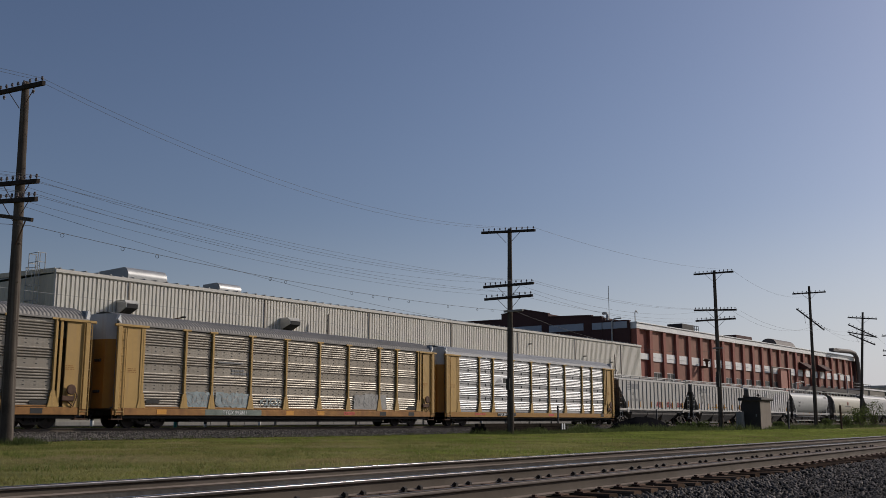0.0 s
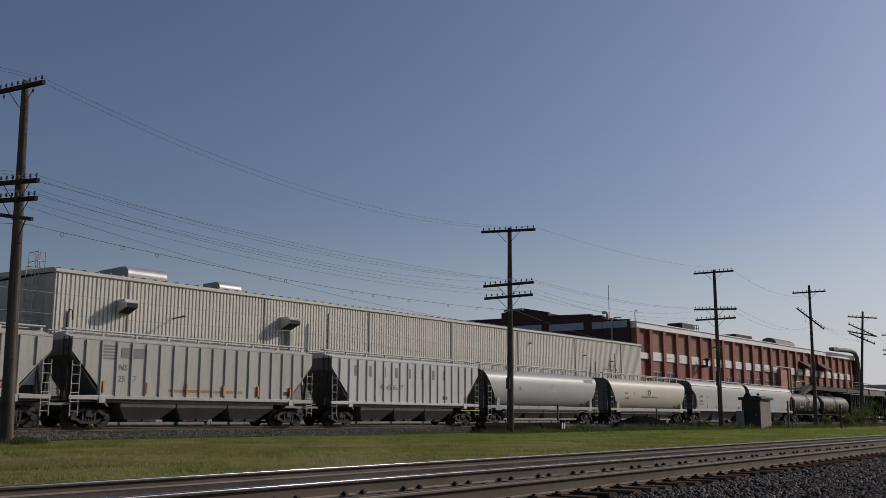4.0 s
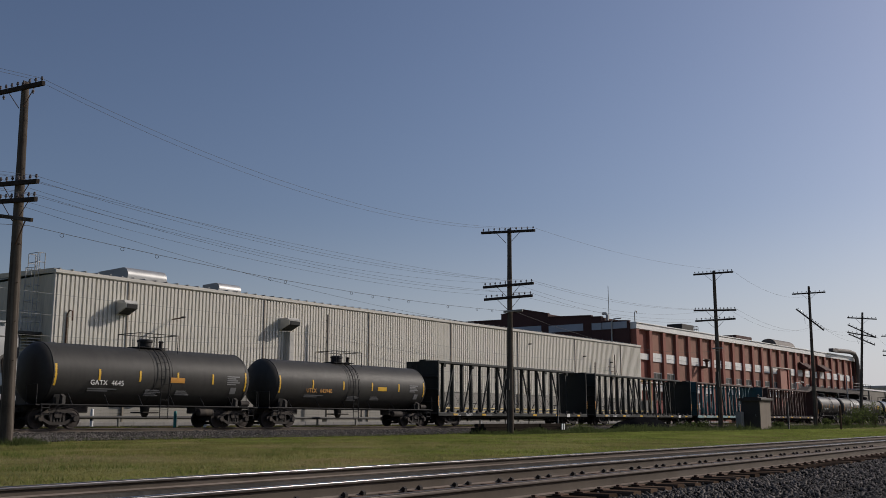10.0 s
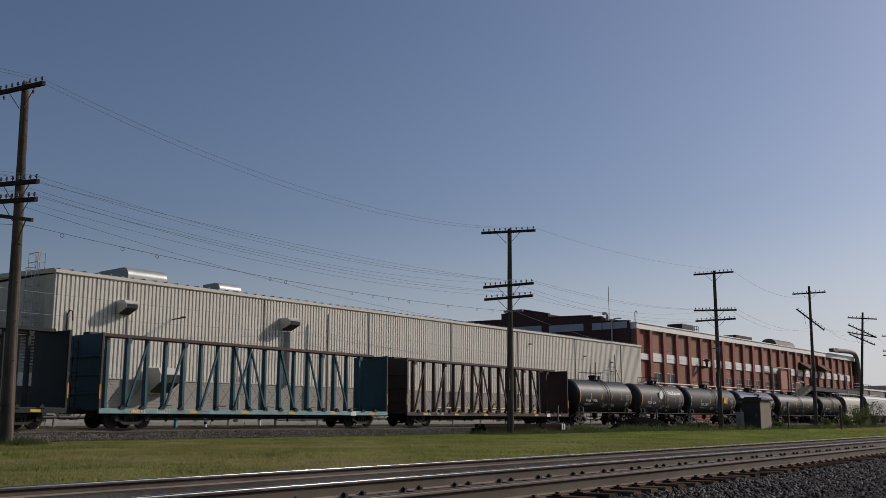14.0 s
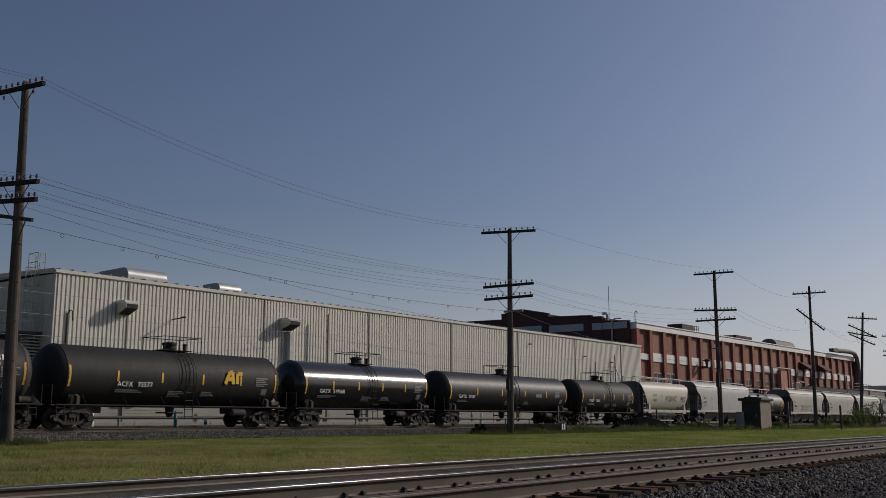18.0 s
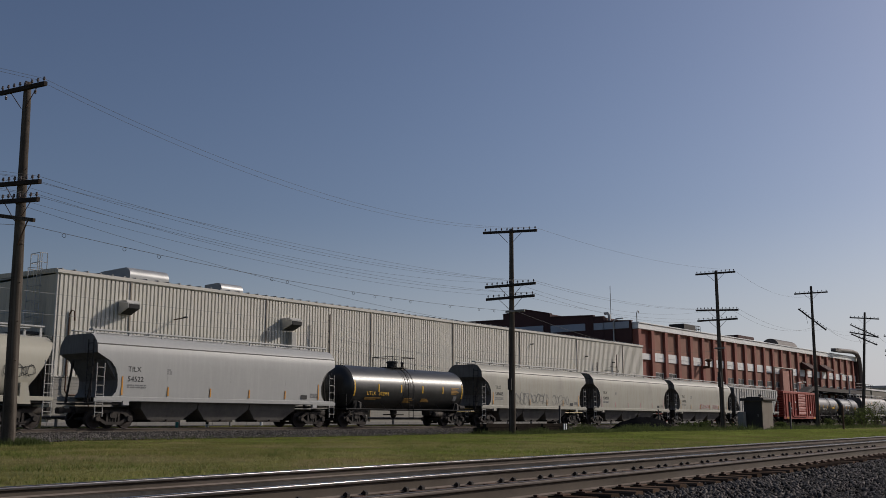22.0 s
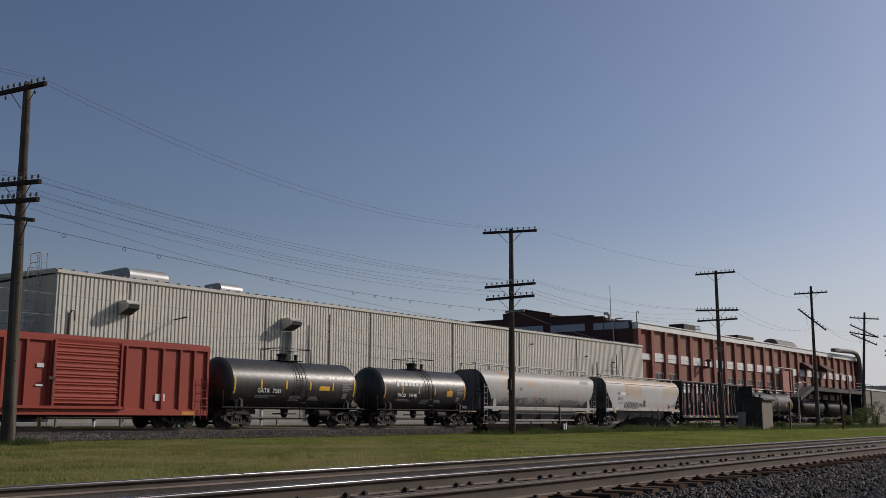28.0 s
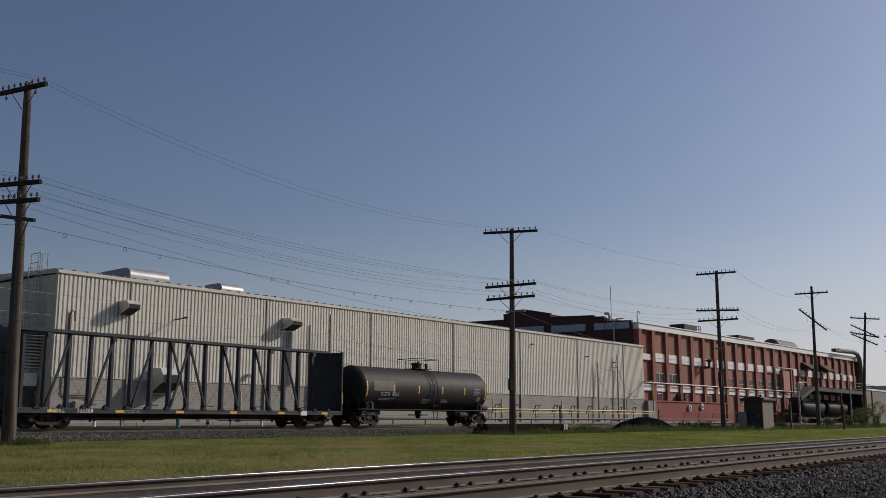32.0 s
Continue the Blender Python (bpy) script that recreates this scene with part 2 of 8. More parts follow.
mat("hopper_cream", (0.4, 0.385, 0.325), 0.5, var=0.07, scale=0.4, fine=7.0, streak=(0.3, 0.27, 0.215), streak_amount=0.65, spot=(0.2, 0.19, 0.165), spot_amount=0.5, spot_above=2.6)
mat("hopper_rusted", (0.36, 0.36, 0.345), 0.5, var=0.1, scale=1.3, fine=7.0, spot=(0.42, 0.25, 0.11), spot_amount=0.9, streak=(0.36, 0.24, 0.15), streak_amount=0.5, streak_scale=(1.2, 1.2, 0.6), spot_above=2.9)
mat("hopper_stained", (0.47, 0.465, 0.45), 0.5, var=0.07, scale=0.5, fine=7.0, streak=(0.42, 0.34, 0.25), streak_amount=0.3, streak_scale=(1.5, 1.5, 0.5), stains=((-4.4, -0.75, 2.35, 3.05, 0.95, (0.42, 0.27, 0.13)), (4.3, 8.0, 2.5, 3.1, 0.8, (0.4, 0.29, 0.16)), (-8.3, 8.3, 3.65, 3.85, 0.8, (0.36, 0.25, 0.15))))
mat("spray_grey", (0.23, 0.23, 0.225), 0.6, var=0.25, scale=2.0)
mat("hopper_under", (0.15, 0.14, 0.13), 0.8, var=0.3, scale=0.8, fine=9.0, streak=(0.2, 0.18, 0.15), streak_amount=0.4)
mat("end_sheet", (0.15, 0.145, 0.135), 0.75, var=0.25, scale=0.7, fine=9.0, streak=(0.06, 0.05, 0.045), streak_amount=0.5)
mat("tank_black", (0.018, 0.0175, 0.017), 0.48, var=0.25, scale=0.6, fine=7.0, streak=(0.04, 0.037, 0.033), streak_amount=0.4, streak_scale=(3, 3, 0.4), spec=0.2)
mat("tank_gloss", (0.018, 0.018, 0.019), 0.2, var=0.2, scale=0.6, fine=7.0, spec=0.5)
mat("tank_satin", (0.035, 0.035, 0.033), 0.36, var=0.2, scale=0.6, fine=7.0, streak=(0.055, 0.052, 0.047), streak_amount=0.5, streak_scale=(3, 3, 0.4), spec=0.4)
mat("tank_dusty", (0.048, 0.046, 0.042), 0.55, var=0.2, scale=0.6, fine=7.0, streak=(0.03, 0.028, 0.027), streak_amount=0.5, streak_scale=(3, 3, 0.4), spec=0.18)
mat("tank_sooty", (0.036, 0.034, 0.031), 0.4, var=0.25, scale=0.6, fine=7.0, streak=(0.075, 0.066, 0.055), streak_amount=0.55, streak_scale=(3, 3, 0.4), spec=0.35)
mat("tank_grey", (0.023, 0.0225, 0.021), 0.62, var=0.15, scale=0.6, fine=7.0, streak=(0.036, 0.033, 0.028), streak_amount=0.4, streak_scale=(3, 3, 0.4), spec=0.18)
mat("beam_green", (0.014, 0.018, 0.017), 0.6, var=0.25, scale=0.8, fine=8.0, spot=(0.05, 0.045, 0.04), spot_amount=0.4)
mat("beam_blue", (0.023, 0.028, 0.034), 0.55, var=0.25, scale=0.8, fine=8.0, spot=(0.07, 0.06, 0.055), spot_amount=0.4)
mat("beam_teal", (0.022, 0.08, 0.1), 0.55, var=0.2, scale=0.8, fine=8.0, streak=(0.03, 0.05, 0.06), streak_amount=0.5)
mat("sill_teal", (0.2, 0.33, 0.34), 0.6, var=0.25, scale=1.2, fine=8.0, spot=(0.12, 0.1, 0.09), spot_amount=0.5)
mat("beam_brown", (0.065, 0.036, 0.03), 0.65, var=0.25, scale=0.8, fine=8.0, spot=(0.03, 0.025, 0.022), spot_amount=0.4)
mat("deck", (0.09, 0.085, 0.08), 0.8, var=0.3, scale=1.0, fine=8.0)
mat("box_red", (0.31, 0.052, 0.032), 0.6, var=0.12, scale=0.5, fine=7.0, streak=(0.2, 0.045, 0.03), streak_amount=0.35)
mat("paint_black", (0.03, 0.03, 0.03), 0.6, var=0.1)
mat("paint_white", (0.75, 0.75, 0.73), 0.6, var=0.1)
mat("paint_grey", (0.2, 0.2, 0.2), 0.6, var=0.1)
mat("paint_chalk", (0.33, 0.33, 0.31), 0.7, var=0.3, scale=3.0)
mat("old_tie", (0.022, 0.018, 0.015), 0.95, var=0.4, scale=2.0, fine=25.0, bump=0.006, rand=0.3, spec=0.0)
mat("paint_red", (0.5, 0.08, 0.07), 0.6, var=0.15)
mat("paint_sea", (0.17, 0.2, 0.17), 0.7, var=0.3, scale=2.0)
mat("paint_ghost", (0.31, 0.3, 0.28), 0.7, var=0.3, scale=3.0)
mat("rack_upper", (0.4, 0.41, 0.42), 0.6, var=0.1, scale=0.6, streak=(0.3, 0.26, 0.22), streak_amount=0.4)
mat("paint_maroon", (0.3, 0.085, 0.05), 0.6, var=0.2)
mat("paint_pink", (0.55, 0.3, 0.3), 0.6, var=0.2)
mat("paint_blue", (0.27, 0.32, 0.325), 0.6, var=0.3, scale=3.0)
mat("paint_yellow", (0.72, 0.42, 0.04), 0.5, var=0.12)
mat("paint_amber", (0.34, 0.19, 0.05), 0.6, var=0.25, scale=2.0)
mat("paint_orange", (0.6, 0.28, 0.05), 0.55, var=0.15)


# ---- mesh building ----
class Shape:
    """Collects faces for one mesh."""

    def __init__(self):
        self.v, self.f = [], []

    def add(self, verts, faces):
        n = len(self.v)
        self.v.extend(tuple(p) for p in verts)
        self.f.extend(tuple(i + n for i in f) for f in faces)
        return self

    def box(self, x0, x1, y0, y1, z0, z1):
        v = [(x, y, z) for z in (z0, z1) for y in (y0, y1) for x in (x0, x1)]
        return self.add(v, [(0, 2, 3, 1), (4, 5, 7, 6), (0, 1, 5, 4), (2, 6, 7, 3), (0, 4, 6, 2), (1, 3, 7, 5)])

    def slab(self, x0, x1, y0, y1, z0, z1, c=0.02):
        """A box whose long edges are chamfered along its longest side."""
        d = [x1 - x0, y1 - y0, z1 - z0]
        ax = d.index(max(d))
        lo, hi = [x0, y0, z0], [x1, y1, z1]
        a, b = [i for i in range(3) if i != ax]
        c = min(c, d[a] * 0.45, d[b] * 0.45)
        ring = [(lo[a] + c, lo[b]), (hi[a] - c, lo[b]), (hi[a], lo[b] + c), (hi[a], hi[b] - c), (hi[a] - c, hi[b]), (lo[a] + c, hi[b]), (lo[a], hi[b] - c), (lo[a], lo[b] + c)]
        verts = []
        for e in (lo[ax], hi[ax]):
            for p, q in ring:
                w = [0, 0, 0]
                w[ax], w[a], w[b] = e, p, q
                verts.append(w)
        faces = [tuple(range(7, -1, -1)), tuple(range(8, 16))] + [(i, (i + 1) % 8, 8 + (i + 1) % 8, 8 + i) for i in range(8)]
        if ax == 1:
            faces = [f[::-1] for f in faces]
        return self.add(verts, faces)

    def prism(self, pts, a0, a1, axis='x'):
        """A closed outline in the other two axes, drawn along one axis."""
        n = len(pts)
        put = {'x': lambda e, p, q: (e, p, q), 'y': lambda e, p, q: (p, e, q), 'z': lambda e, p, q: (p, q, e)}[axis]
        v = [put(a0, *p) for p in pts] + [put(a1, *p) for p in pts]
        f = [(i, (i + 1) % n, n + (i + 1) % n, n + i) for i in range(n)] + [tuple(range(n - 1, -1, -1)), tuple(range(n, 2 * n))]
        return self.add(v, f)

    def rod(self, p, q, r=0.02, n=6, r2=None):
        p, q = Vector(p), Vector(q)
        d = (q - p).normalized()
        u = d.orthogonal().normalized()
        w = d.cross(u)
        r2 = r if r2 is None else r2
        v = [p + (u * math.cos(t) + w * math.sin(t)) * r for t in [2 * math.pi * i / n for i in range(n)]]
        v += [q + (u * math.cos(t) + w * math.sin(t)) * r2 for t in [2 * math.pi * i / n for i in range(n)]]
        return self.add(v, [(i, (i + 1) % n, n + (i + 1) % n, n + i) for i in range(n)] + [tuple(range(n - 1, -1, -1)), tuple(range(n, 2 * n))])

    def pipe(self, pts, r=0.02, n=6):
        pts = [Vector(p) for p in pts]
        m = len(pts)
        v, f, u = [], [], None
        for k, p in enumerate(pts):
            d = (pts[min(k + 1, m - 1)] - pts[max(k - 1, 0)]).normalized()
            u = d.orthogonal().normalized() if u is None else (u - d * u.dot(d)).normalized()
            w = d.cross(u)
            v += [p + (u * math.cos(t) + w * math.sin(t)) * r for t in [2 * math.pi * i / n for i in range(n)]]
        for k in range(m - 1):
            f += [(k * n + i, k * n + (i + 1) % n, (k + 1) * n + (i + 1) % n, (k + 1) * n + i) for i in range(n)]
        f += [tuple(range(n - 1, -1, -1)), tuple(range((m - 1) * n, m * n))]
        return self.add(v, f)

    def lathe(self, prof, axis='x', at=(0, 0, 0), n=24):
        """Rings of (place along the axis, radius)."""
        v, f = [], []
        for e, r in prof:
            for i in range(n):
                t = 2 * math.pi * i / n
                a, b = r * math.cos(t), r * math.sin(t)
                p = (e, a, b) if axis == 'x' else (b, e, a) if axis == 'y' else (a, b, e)
                v.append((at[0] + p[0], at[1] + p[1], at[2] + p[2]))
        for k in range(len(prof) - 1):
            f += [(k * n + i, k * n + (i + 1) % n, (k + 1) * n + (i + 1) % n, (k + 1) * n + i) for i in range(n)]
        f += [tuple(range(n - 1, -1, -1)), tuple(range((len(prof) - 1) * n, len(prof) * n))]
        return self.add(v, f)

    def loft(self, levels, half, cut, sides=(0, 1, 2, 3)):
        """A body along x: levels of (half width, height) from the top down, its ends drawn in by cut(height)."""
        v, f = [], []
        for w, z in levels:
            e = half - cut(z)
            v += [(-e, -w, z), (e, -w, z), (e, w, z), (-e, w, z)]
        for k in range(len(levels) - 1):
            a, b = 4 * k, 4 * k + 4
            f += [(a + i, b + i, b + (i + 1) % 4, a + (i + 1) % 4) for i in sides]
        if len(sides) == 1:
            return self.add(v, f)
        f += [(0, 1, 2, 3), tuple(4 * (len(levels) - 1) + i for i in (3, 2, 1, 0))]
        return self.add(v, f)

    def mesh(self, name, material, smooth=None):
        me = bpy.data.meshes.new(name)
        me.from_pydata(self.v, [], self.f)
        me.materials.append(MATS[material])
        bm = bmesh.new()
        bm.from_mesh(me)
        bmesh.ops.delete(bm, geom=[q for q in bm.verts if not q.link_faces], context='VERTS')
        bmesh.ops.recalc_face_normals(bm, faces=bm.faces)
        bm.to_mesh(me)
        bm.free()
        if smooth:
            me.polygons.foreach_set("use_smooth", [True] * len(me.polygons))
            me.set_sharp_from_angle(angle=radians(smooth))
        me.update()
        return me


def part(name, shape, material, parent, label="", smooth=None, at=None):
    """One mesh object under a thing or a part."""
    ob = new(name, shape if isinstance(shape, bpy.types.Mesh) else shape.mesh(name, material, smooth))
    if parent:
        ob.parent = parent
    if at:
        ob.location = at
    if label:
        ob["label"] = label
    return ob


def thing(name, label, category, group="", kind="", m=None):
    ob = new(name)
    ob.empty_display_size = 0.3
    tagged(ob, label, category, group, kind)
    if m:
        ob.matrix_basis = m
    return ob


def mesh_np(name, verts, tris, material):
    """A mesh from arrays of corners and triangles."""
    me = bpy.data.meshes.new(name)
    me.vertices.add(len(verts))
    me.vertices.foreach_set("co", np.asarray(verts, dtype=np.float32).ravel())
    tris = np.asarray(tris, dtype=np.int32)
    me.loops.add(tris.size)
    me.loops.foreach_set("vertex_index", tris.ravel())
    me.polygons.add(len(tris))
    me.polygons.foreach_set("loop_start", np.arange(0, tris.size, 3, dtype=np.int32))
    me.polygons.foreach_set("loop_total", np.full(len(tris), 3, dtype=np.int32))
    me.materials.append(MATS[material])
    me.update(calc_edges=True)
    me.validate()
    return me


FONT_MESHES = {}


def lettering(text, size, material, parent, x, y, z, name="lettering", label="", slant=0.0, width=1.0):
    """Words or numbers painted on a side that faces -y, from their lower left corner."""
    key = (text, size, material, slant, width)
    if key not in FONT_MESHES:
        cu = bpy.data.curves.new(name, 'FONT')
        cu.body, cu.size, cu.extrude, cu.shear, cu.resolution_u, cu.space_character = text, size, 0.004, slant, 2, 1.05
        tmp = bpy.data.objects.new("tmp", cu)
        me = bpy.data.meshes.new_from_object(tmp)
        me.transform(Matrix.Diagonal((width, 1, 1, 1)) @ Matrix.Identity(4))
        me.transform(Matrix.Rotation(radians(90), 4, 'X'))
        me.materials.clear()
        me.materials.append(MATS[material])
        bpy.data.objects.remove(tmp)
        FONT_MESHES[key] = me
    return part(name, FONT_MESHES[key], material, parent, label, at=(x, y, z))


def bars(parent, material, x, y, z, w, rows, h=0.05, gap=0.04, name="small_print", rng=None):
    """Rows of unreadable small print as short bars."""
    rng = rng or random.Random(int(x * 100) + rows)
    s = Shape()
    for r in range(rows):
        px = x
        while px < x + w - 0.05:
            d = min(rng.uniform(0.08, 0.3), x + w - px)
            s.box(px, px + d, y, y + 0.004, z - r * (h + gap) - h, z - r * (h + gap))
            px += d + rng.uniform(0.03, 0.07)
    return part(name, s, material, parent)


# ---- ground ----
FORE_TURN = 1.0          # the near track runs at a small angle to the train's
FD = Vector((math.cos(radians(FORE_TURN)), math.sin(radians(FORE_TURN)), 0))
FN = Vector((-FD.y, FD.x, 0))


def fore_side(x, y):
    return x * FN.x + y * FN.y


def ground_z(x, y):
    """Height of the ground by its distance from both tracks."""
    d = fore_side(x, y)
    far = y
    rough = 0.05 * noise.noise(Vector((x * 0.12, y * 0.12, 0))) + 0.02 * noise.noise(Vector((x * 0.7, y * 0.7, 3)))
    if far < 20:
        knots = [(-6, -1.0), (2.2, -0.62), (4.3, -0.5), (9.2, -0.47), (10.2, -0.45), (14, -0.4), (20, -0.36)]
        v = d
    else:
        knots = [(20, -0.36), (31.5, -0.36), (34, -0.3), (39.6, -0.24), (40.6, -0.2), (44.6, -0.2), (45.8, -0.04), (47.2, 0.02), (49, 0.02), (52, 0.06), (70, 0.1)]
        v = far
    z = knots[0][1] if v <= knots[0][0] else knots[-1][1]
    for (a, za), (b, zb) in zip(knots, knots[1:]):
        if a <= v <= b:
            z = za + (zb - za) * (v - a) / (b - a)
    if 40 < far < 45 or 3.2 < d < 9.3:
        rough *= 0.15
    return z + rough * (1 if abs(x) < 400 and abs(y) < 80 else 0)


def sheet(name, xs, ys, material, lift=0.0, zf=ground_z):
    v = [(x, y, zf(x, y) + lift) for y in ys for x in xs]
    n = len(xs)
    f = [(j * n + i, j * n + i + 1, (j + 1) * n + i + 1, (j + 1) * n + i) for j in range(len(ys) - 1) for i in range(n - 1)]
    s = Shape()
    s.v, s.f = v, f
    me = bpy.data.meshes.new(name)
    me.from_pydata(v, [], f)
    me.materials.append(MATS[material])
    me.polygons.foreach_set("use_smooth", [True] * len(me.polygons))
    me.update()
    return new(name, me)


def steps(*spans):
    out = []
    for a, b, n in spans:
        out += [a + (b - a) * i / n for i in range(n)]
    return out + [spans[-1][1]]


XS = steps((-3000, -200, 8), (-200, 0, 10), (0, 130, 110), (130, 300, 40), (300, 3000, 12))
YS = steps((-3000, -60, 6), (-60, 0, 8), (0, 12, 24), (12, 31.5, 28), (31.5, 50, 26), (50, 120, 10), (120, 3000, 8))
ground = tagged(sheet("ground", XS, YS, "soil"), "uneven mown grass ground with dry patches beside the tracks", "ground", kind="structure")

# ballast and gravel strips
strip = sheet("gravel_bed", steps((-700, 0, 30), (0, 130, 100), (130, 900, 40)), steps((31.2, 45.4, 19)), "gravel", 0.03)
tagged(strip, "grey crushed stone bed along the railway track", "gravel", kind="structure")


def fore_sheet_z(u, w):
    p = FD * u + FN * w
    return ground_z(p.x, p.y)


fore_bed = sheet("ballast_bed", steps((-120, 0, 12), (0, 60, 50), (60, 400, 20)), steps((-8, 0, 6), (0, 9.2, 16)), "gravel", 0.03, fore_sheet_z)
fore_bed.matrix_basis = Matrix.Rotation(radians(FORE_TURN), 4, 'Z')
tagged(fore_bed, "dark crushed stone ballast under the near tracks", "ballast", kind="structure")
yard = sheet("yard_pavement", steps((-300, 500, 80)), steps((47.6, 51.5, 6)), "asphalt", 0.04)
tagged(yard, "worn grey asphalt service lane beside the factory", "pavement", kind="structure")


def stones(name, n, region, size, material, seed, sides=8, sink=0.3):
    """Scattered broken stones, joined."""
    rng = np.random.RandomState(seed)
    base = np.array([(1, 0, 0), (-1, 0, 0), (0, 1, 0), (0, -1, 0), (0, 0, 1), (0, 0, -1)], float)
    tri = np.array([(0, 2, 4), (2, 1, 4), (1, 3, 4), (3, 0, 4), (2, 0, 5), (1, 2, 5), (3, 1, 5), (0, 3, 5)])
    if sides > 8:
        g = 0.6
        base = np.array([(x, y, z) for x in (-1, 1) for y in (-1, 1) for z in (-g, g)] + [(0, 0, 1.1), (0, 0, -1.1)], float) * 0.75
        tri = np.array([(0, 4, 1), (4, 5, 1), (4, 6, 5), (6, 7, 5), (6, 2, 7), (2, 3, 7), (2, 0, 3), (0, 1, 3), (1, 5, 8), (5, 7, 8), (7, 3, 8), (3, 1, 8), (0, 2, 9), (2, 6, 9), (6, 4, 9), (4, 0, 9)])
    vs, ts = [], []
    k = len(base)
    for i in range(n):
        x, y, z = region(rng)
        s = rng.uniform(*size)
        p = base * rng.uniform(0.6, 1.25, (k, 3)) * s * rng.uniform(0.6, 1.2, 3)
        a = rng.uniform(0, 6.28, 3)
        p = p @ np.array(Euler(a).to_matrix())
        vs.append(p + (x, y, z + s * (0.5 - sink)))
        ts.append(tri + i * k)
    return new(name, mesh_np(name, np.concatenate(vs), np.concatenate(ts), material))


def near_region(rng):
    while True:
        u, w = rng.uniform(6, 42), rng.uniform(1.6, 4.6)
        if rng.rand() < min(1, 10 / u):
            break
    p = FD * u + FN * w
    return p.x, p.y, ground_z(p.x, p.y) + 0.05


def between_region(rng):
    u, w = rng.uniform(3, 50), rng.uniform(4.4, 9.4)
    p = FD * u + FN * w
    return p.x, p.y, ground_z(p.x, p.y) + 0.03


def far_region(rng):
    x, y = 18 + 80 * rng.rand() ** 1.4, rng.uniform(31.0, 41.5)
    if rng.rand() < 0.25:
        y = rng.normal(31.4, 0.35)
    return x, y, ground_z(x, y) + 0.03


tagged(stones("ballast_stones", 19000, near_region, (0.016, 0.034), "dark_stone", 3, 16), "loose dark grey broken ballast stones", "ballast", kind="stuff")
tagged(stones("crib_stones", 4500, between_region, (0.02, 0.04), "dark_stone", 4), "loose brown-grey stones between the rails", "ballast", kind="stuff")
tagged(stones("gravel_stones", 15000, far_region, (0.03, 0.065), "stone", 5), "loose light and dark grey gravel stones", "gravel", kind="stuff")


# ---- tracks ----
def rail_profile(h):
    return [(-0.07, -h), (0.07, -h), (0.07, -h + 0.012), (0.02, -h + 0.03), (0.009, -h + 0.06), (0.009, -0.05), (0.036, -0.036), (0.036, -0.004), (-0.036, -0.004), (-0.036, -0.036), (-0.009, -0.05), (-0.009, -h + 0.06), (-0.02, -h + 0.03), (-0.07, -h + 0.012)]


HEAD_ARC = [(0.0225 + 0.015 * math.cos(math.pi * k / 16), -0.017 + 0.015 * math.sin(math.pi * k / 16)) for k in range(9)]
HEAD = [(-0.0375, -0.03)] + [(-p, q) for p, q in HEAD_ARC] + [(0.0, 0.0)] + HEAD_ARC[::-1] + [(0.0375, -0.03)]


def rail(parent, y, z, x0, x1, head="rail_head", h=0.17, label=""):
    s = Shape().prism([(y + p, z + q) for p, q in rail_profile(h)], x0, x1)
    r = part("rail", s, "rail_steel", parent, label or "rust-brown steel rail with a worn head", smooth=40)
    # pale strip on the flange: dust plus sunlight put into the colour
    part("rail_foot", Shape().prism([(y - 0.072, z - h + 0.012), (y - 0.03, z - h + 0.026), (y - 0.03, z - h + 0.03), (y - 0.074, z - h + 0.016)], x0, x1), "lit_dusty_foot", r, "dusty rail foot with sunlit edge painted pale")
    part("running_surface", Shape().prism([(y + p, z + q) for p, q in HEAD], x0, x1), head, r, "polished steel running surface", smooth=50)
    return r


main_track = thing("railway_track", "straight railway track on grey ballast carrying the train", "railway track", kind="structure")
for dy in (-0.755, 0.755):
    rail(main_track, TRAIN_Y + dy, 0.0, -700, 950, "dull_head")
tie_shape = Shape()
for i in range(1300):
    x = -100 + i * 0.53
    tie_shape.slab(x - 0.11, x + 0.11, TRAIN_Y - 1.3, TRAIN_Y + 1.3, -0.34, -0.171, 0.015)
tagged(part("ties", tie_shape, "tie_wood", main_track), kind="stuff")

near_track = thing("railway_track", "empty railway track with bright worn rails seen close by", "railway track", kind="structure", m=Matrix.Rotation(radians(FORE_TURN), 4, 'Z'))
RAIL_Z = -0.25
for w, head in ((5.28, "dull_head"), (6.84, "rail_head")):
    rail(near_track, w, RAIL_Z, -150, 500, head)
rail(near_track, 8.86, RAIL_Z, -150, 500, "rail_head", 0.125, label="single bright steel rail at the grass edge")
rng = random.Random(7)
one_tie = Shape().slab(-0.11, 0.11, -1.3, 1.3, -0.18, 0.0, 0.018).mesh("tie", "tie_wood")
for i in range(90):
    t = part("tie", one_tie, "tie_wood", near_track, at=(3 + i * 0.5 + rng.uniform(-0.03, 0.03), 6.06 + rng.uniform(-0.05, 0.05), RAIL_Z - 0.172 + rng.uniform(-0.008, 0.004)))
    t.rotation_euler = (0, 0, rng.uniform(-0.025, 0.025))
part("ballast_shoulder", Shape().prism([(8.5, RAIL_Z - 0.3), (8.72, RAIL_Z - 0.126), (9.25, RAIL_Z - 0.126), (9.6, RAIL_Z - 0.26), (9.6, RAIL_Z - 0.4), (8.5, RAIL_Z - 0.4)], -150, 500), "gravel", near_track, "packed dark gravel under the single rail")
rest = Shape()
for i in range(500):
    x = 48 + i * 0.5
    rest.box(x - 0.11, x + 0.11, 4.76, 7.36, RAIL_Z - 0.34, RAIL_Z - 0.172)
tagged(part("far_ties", rest, "tie_wood", near_track), kind="stuff")
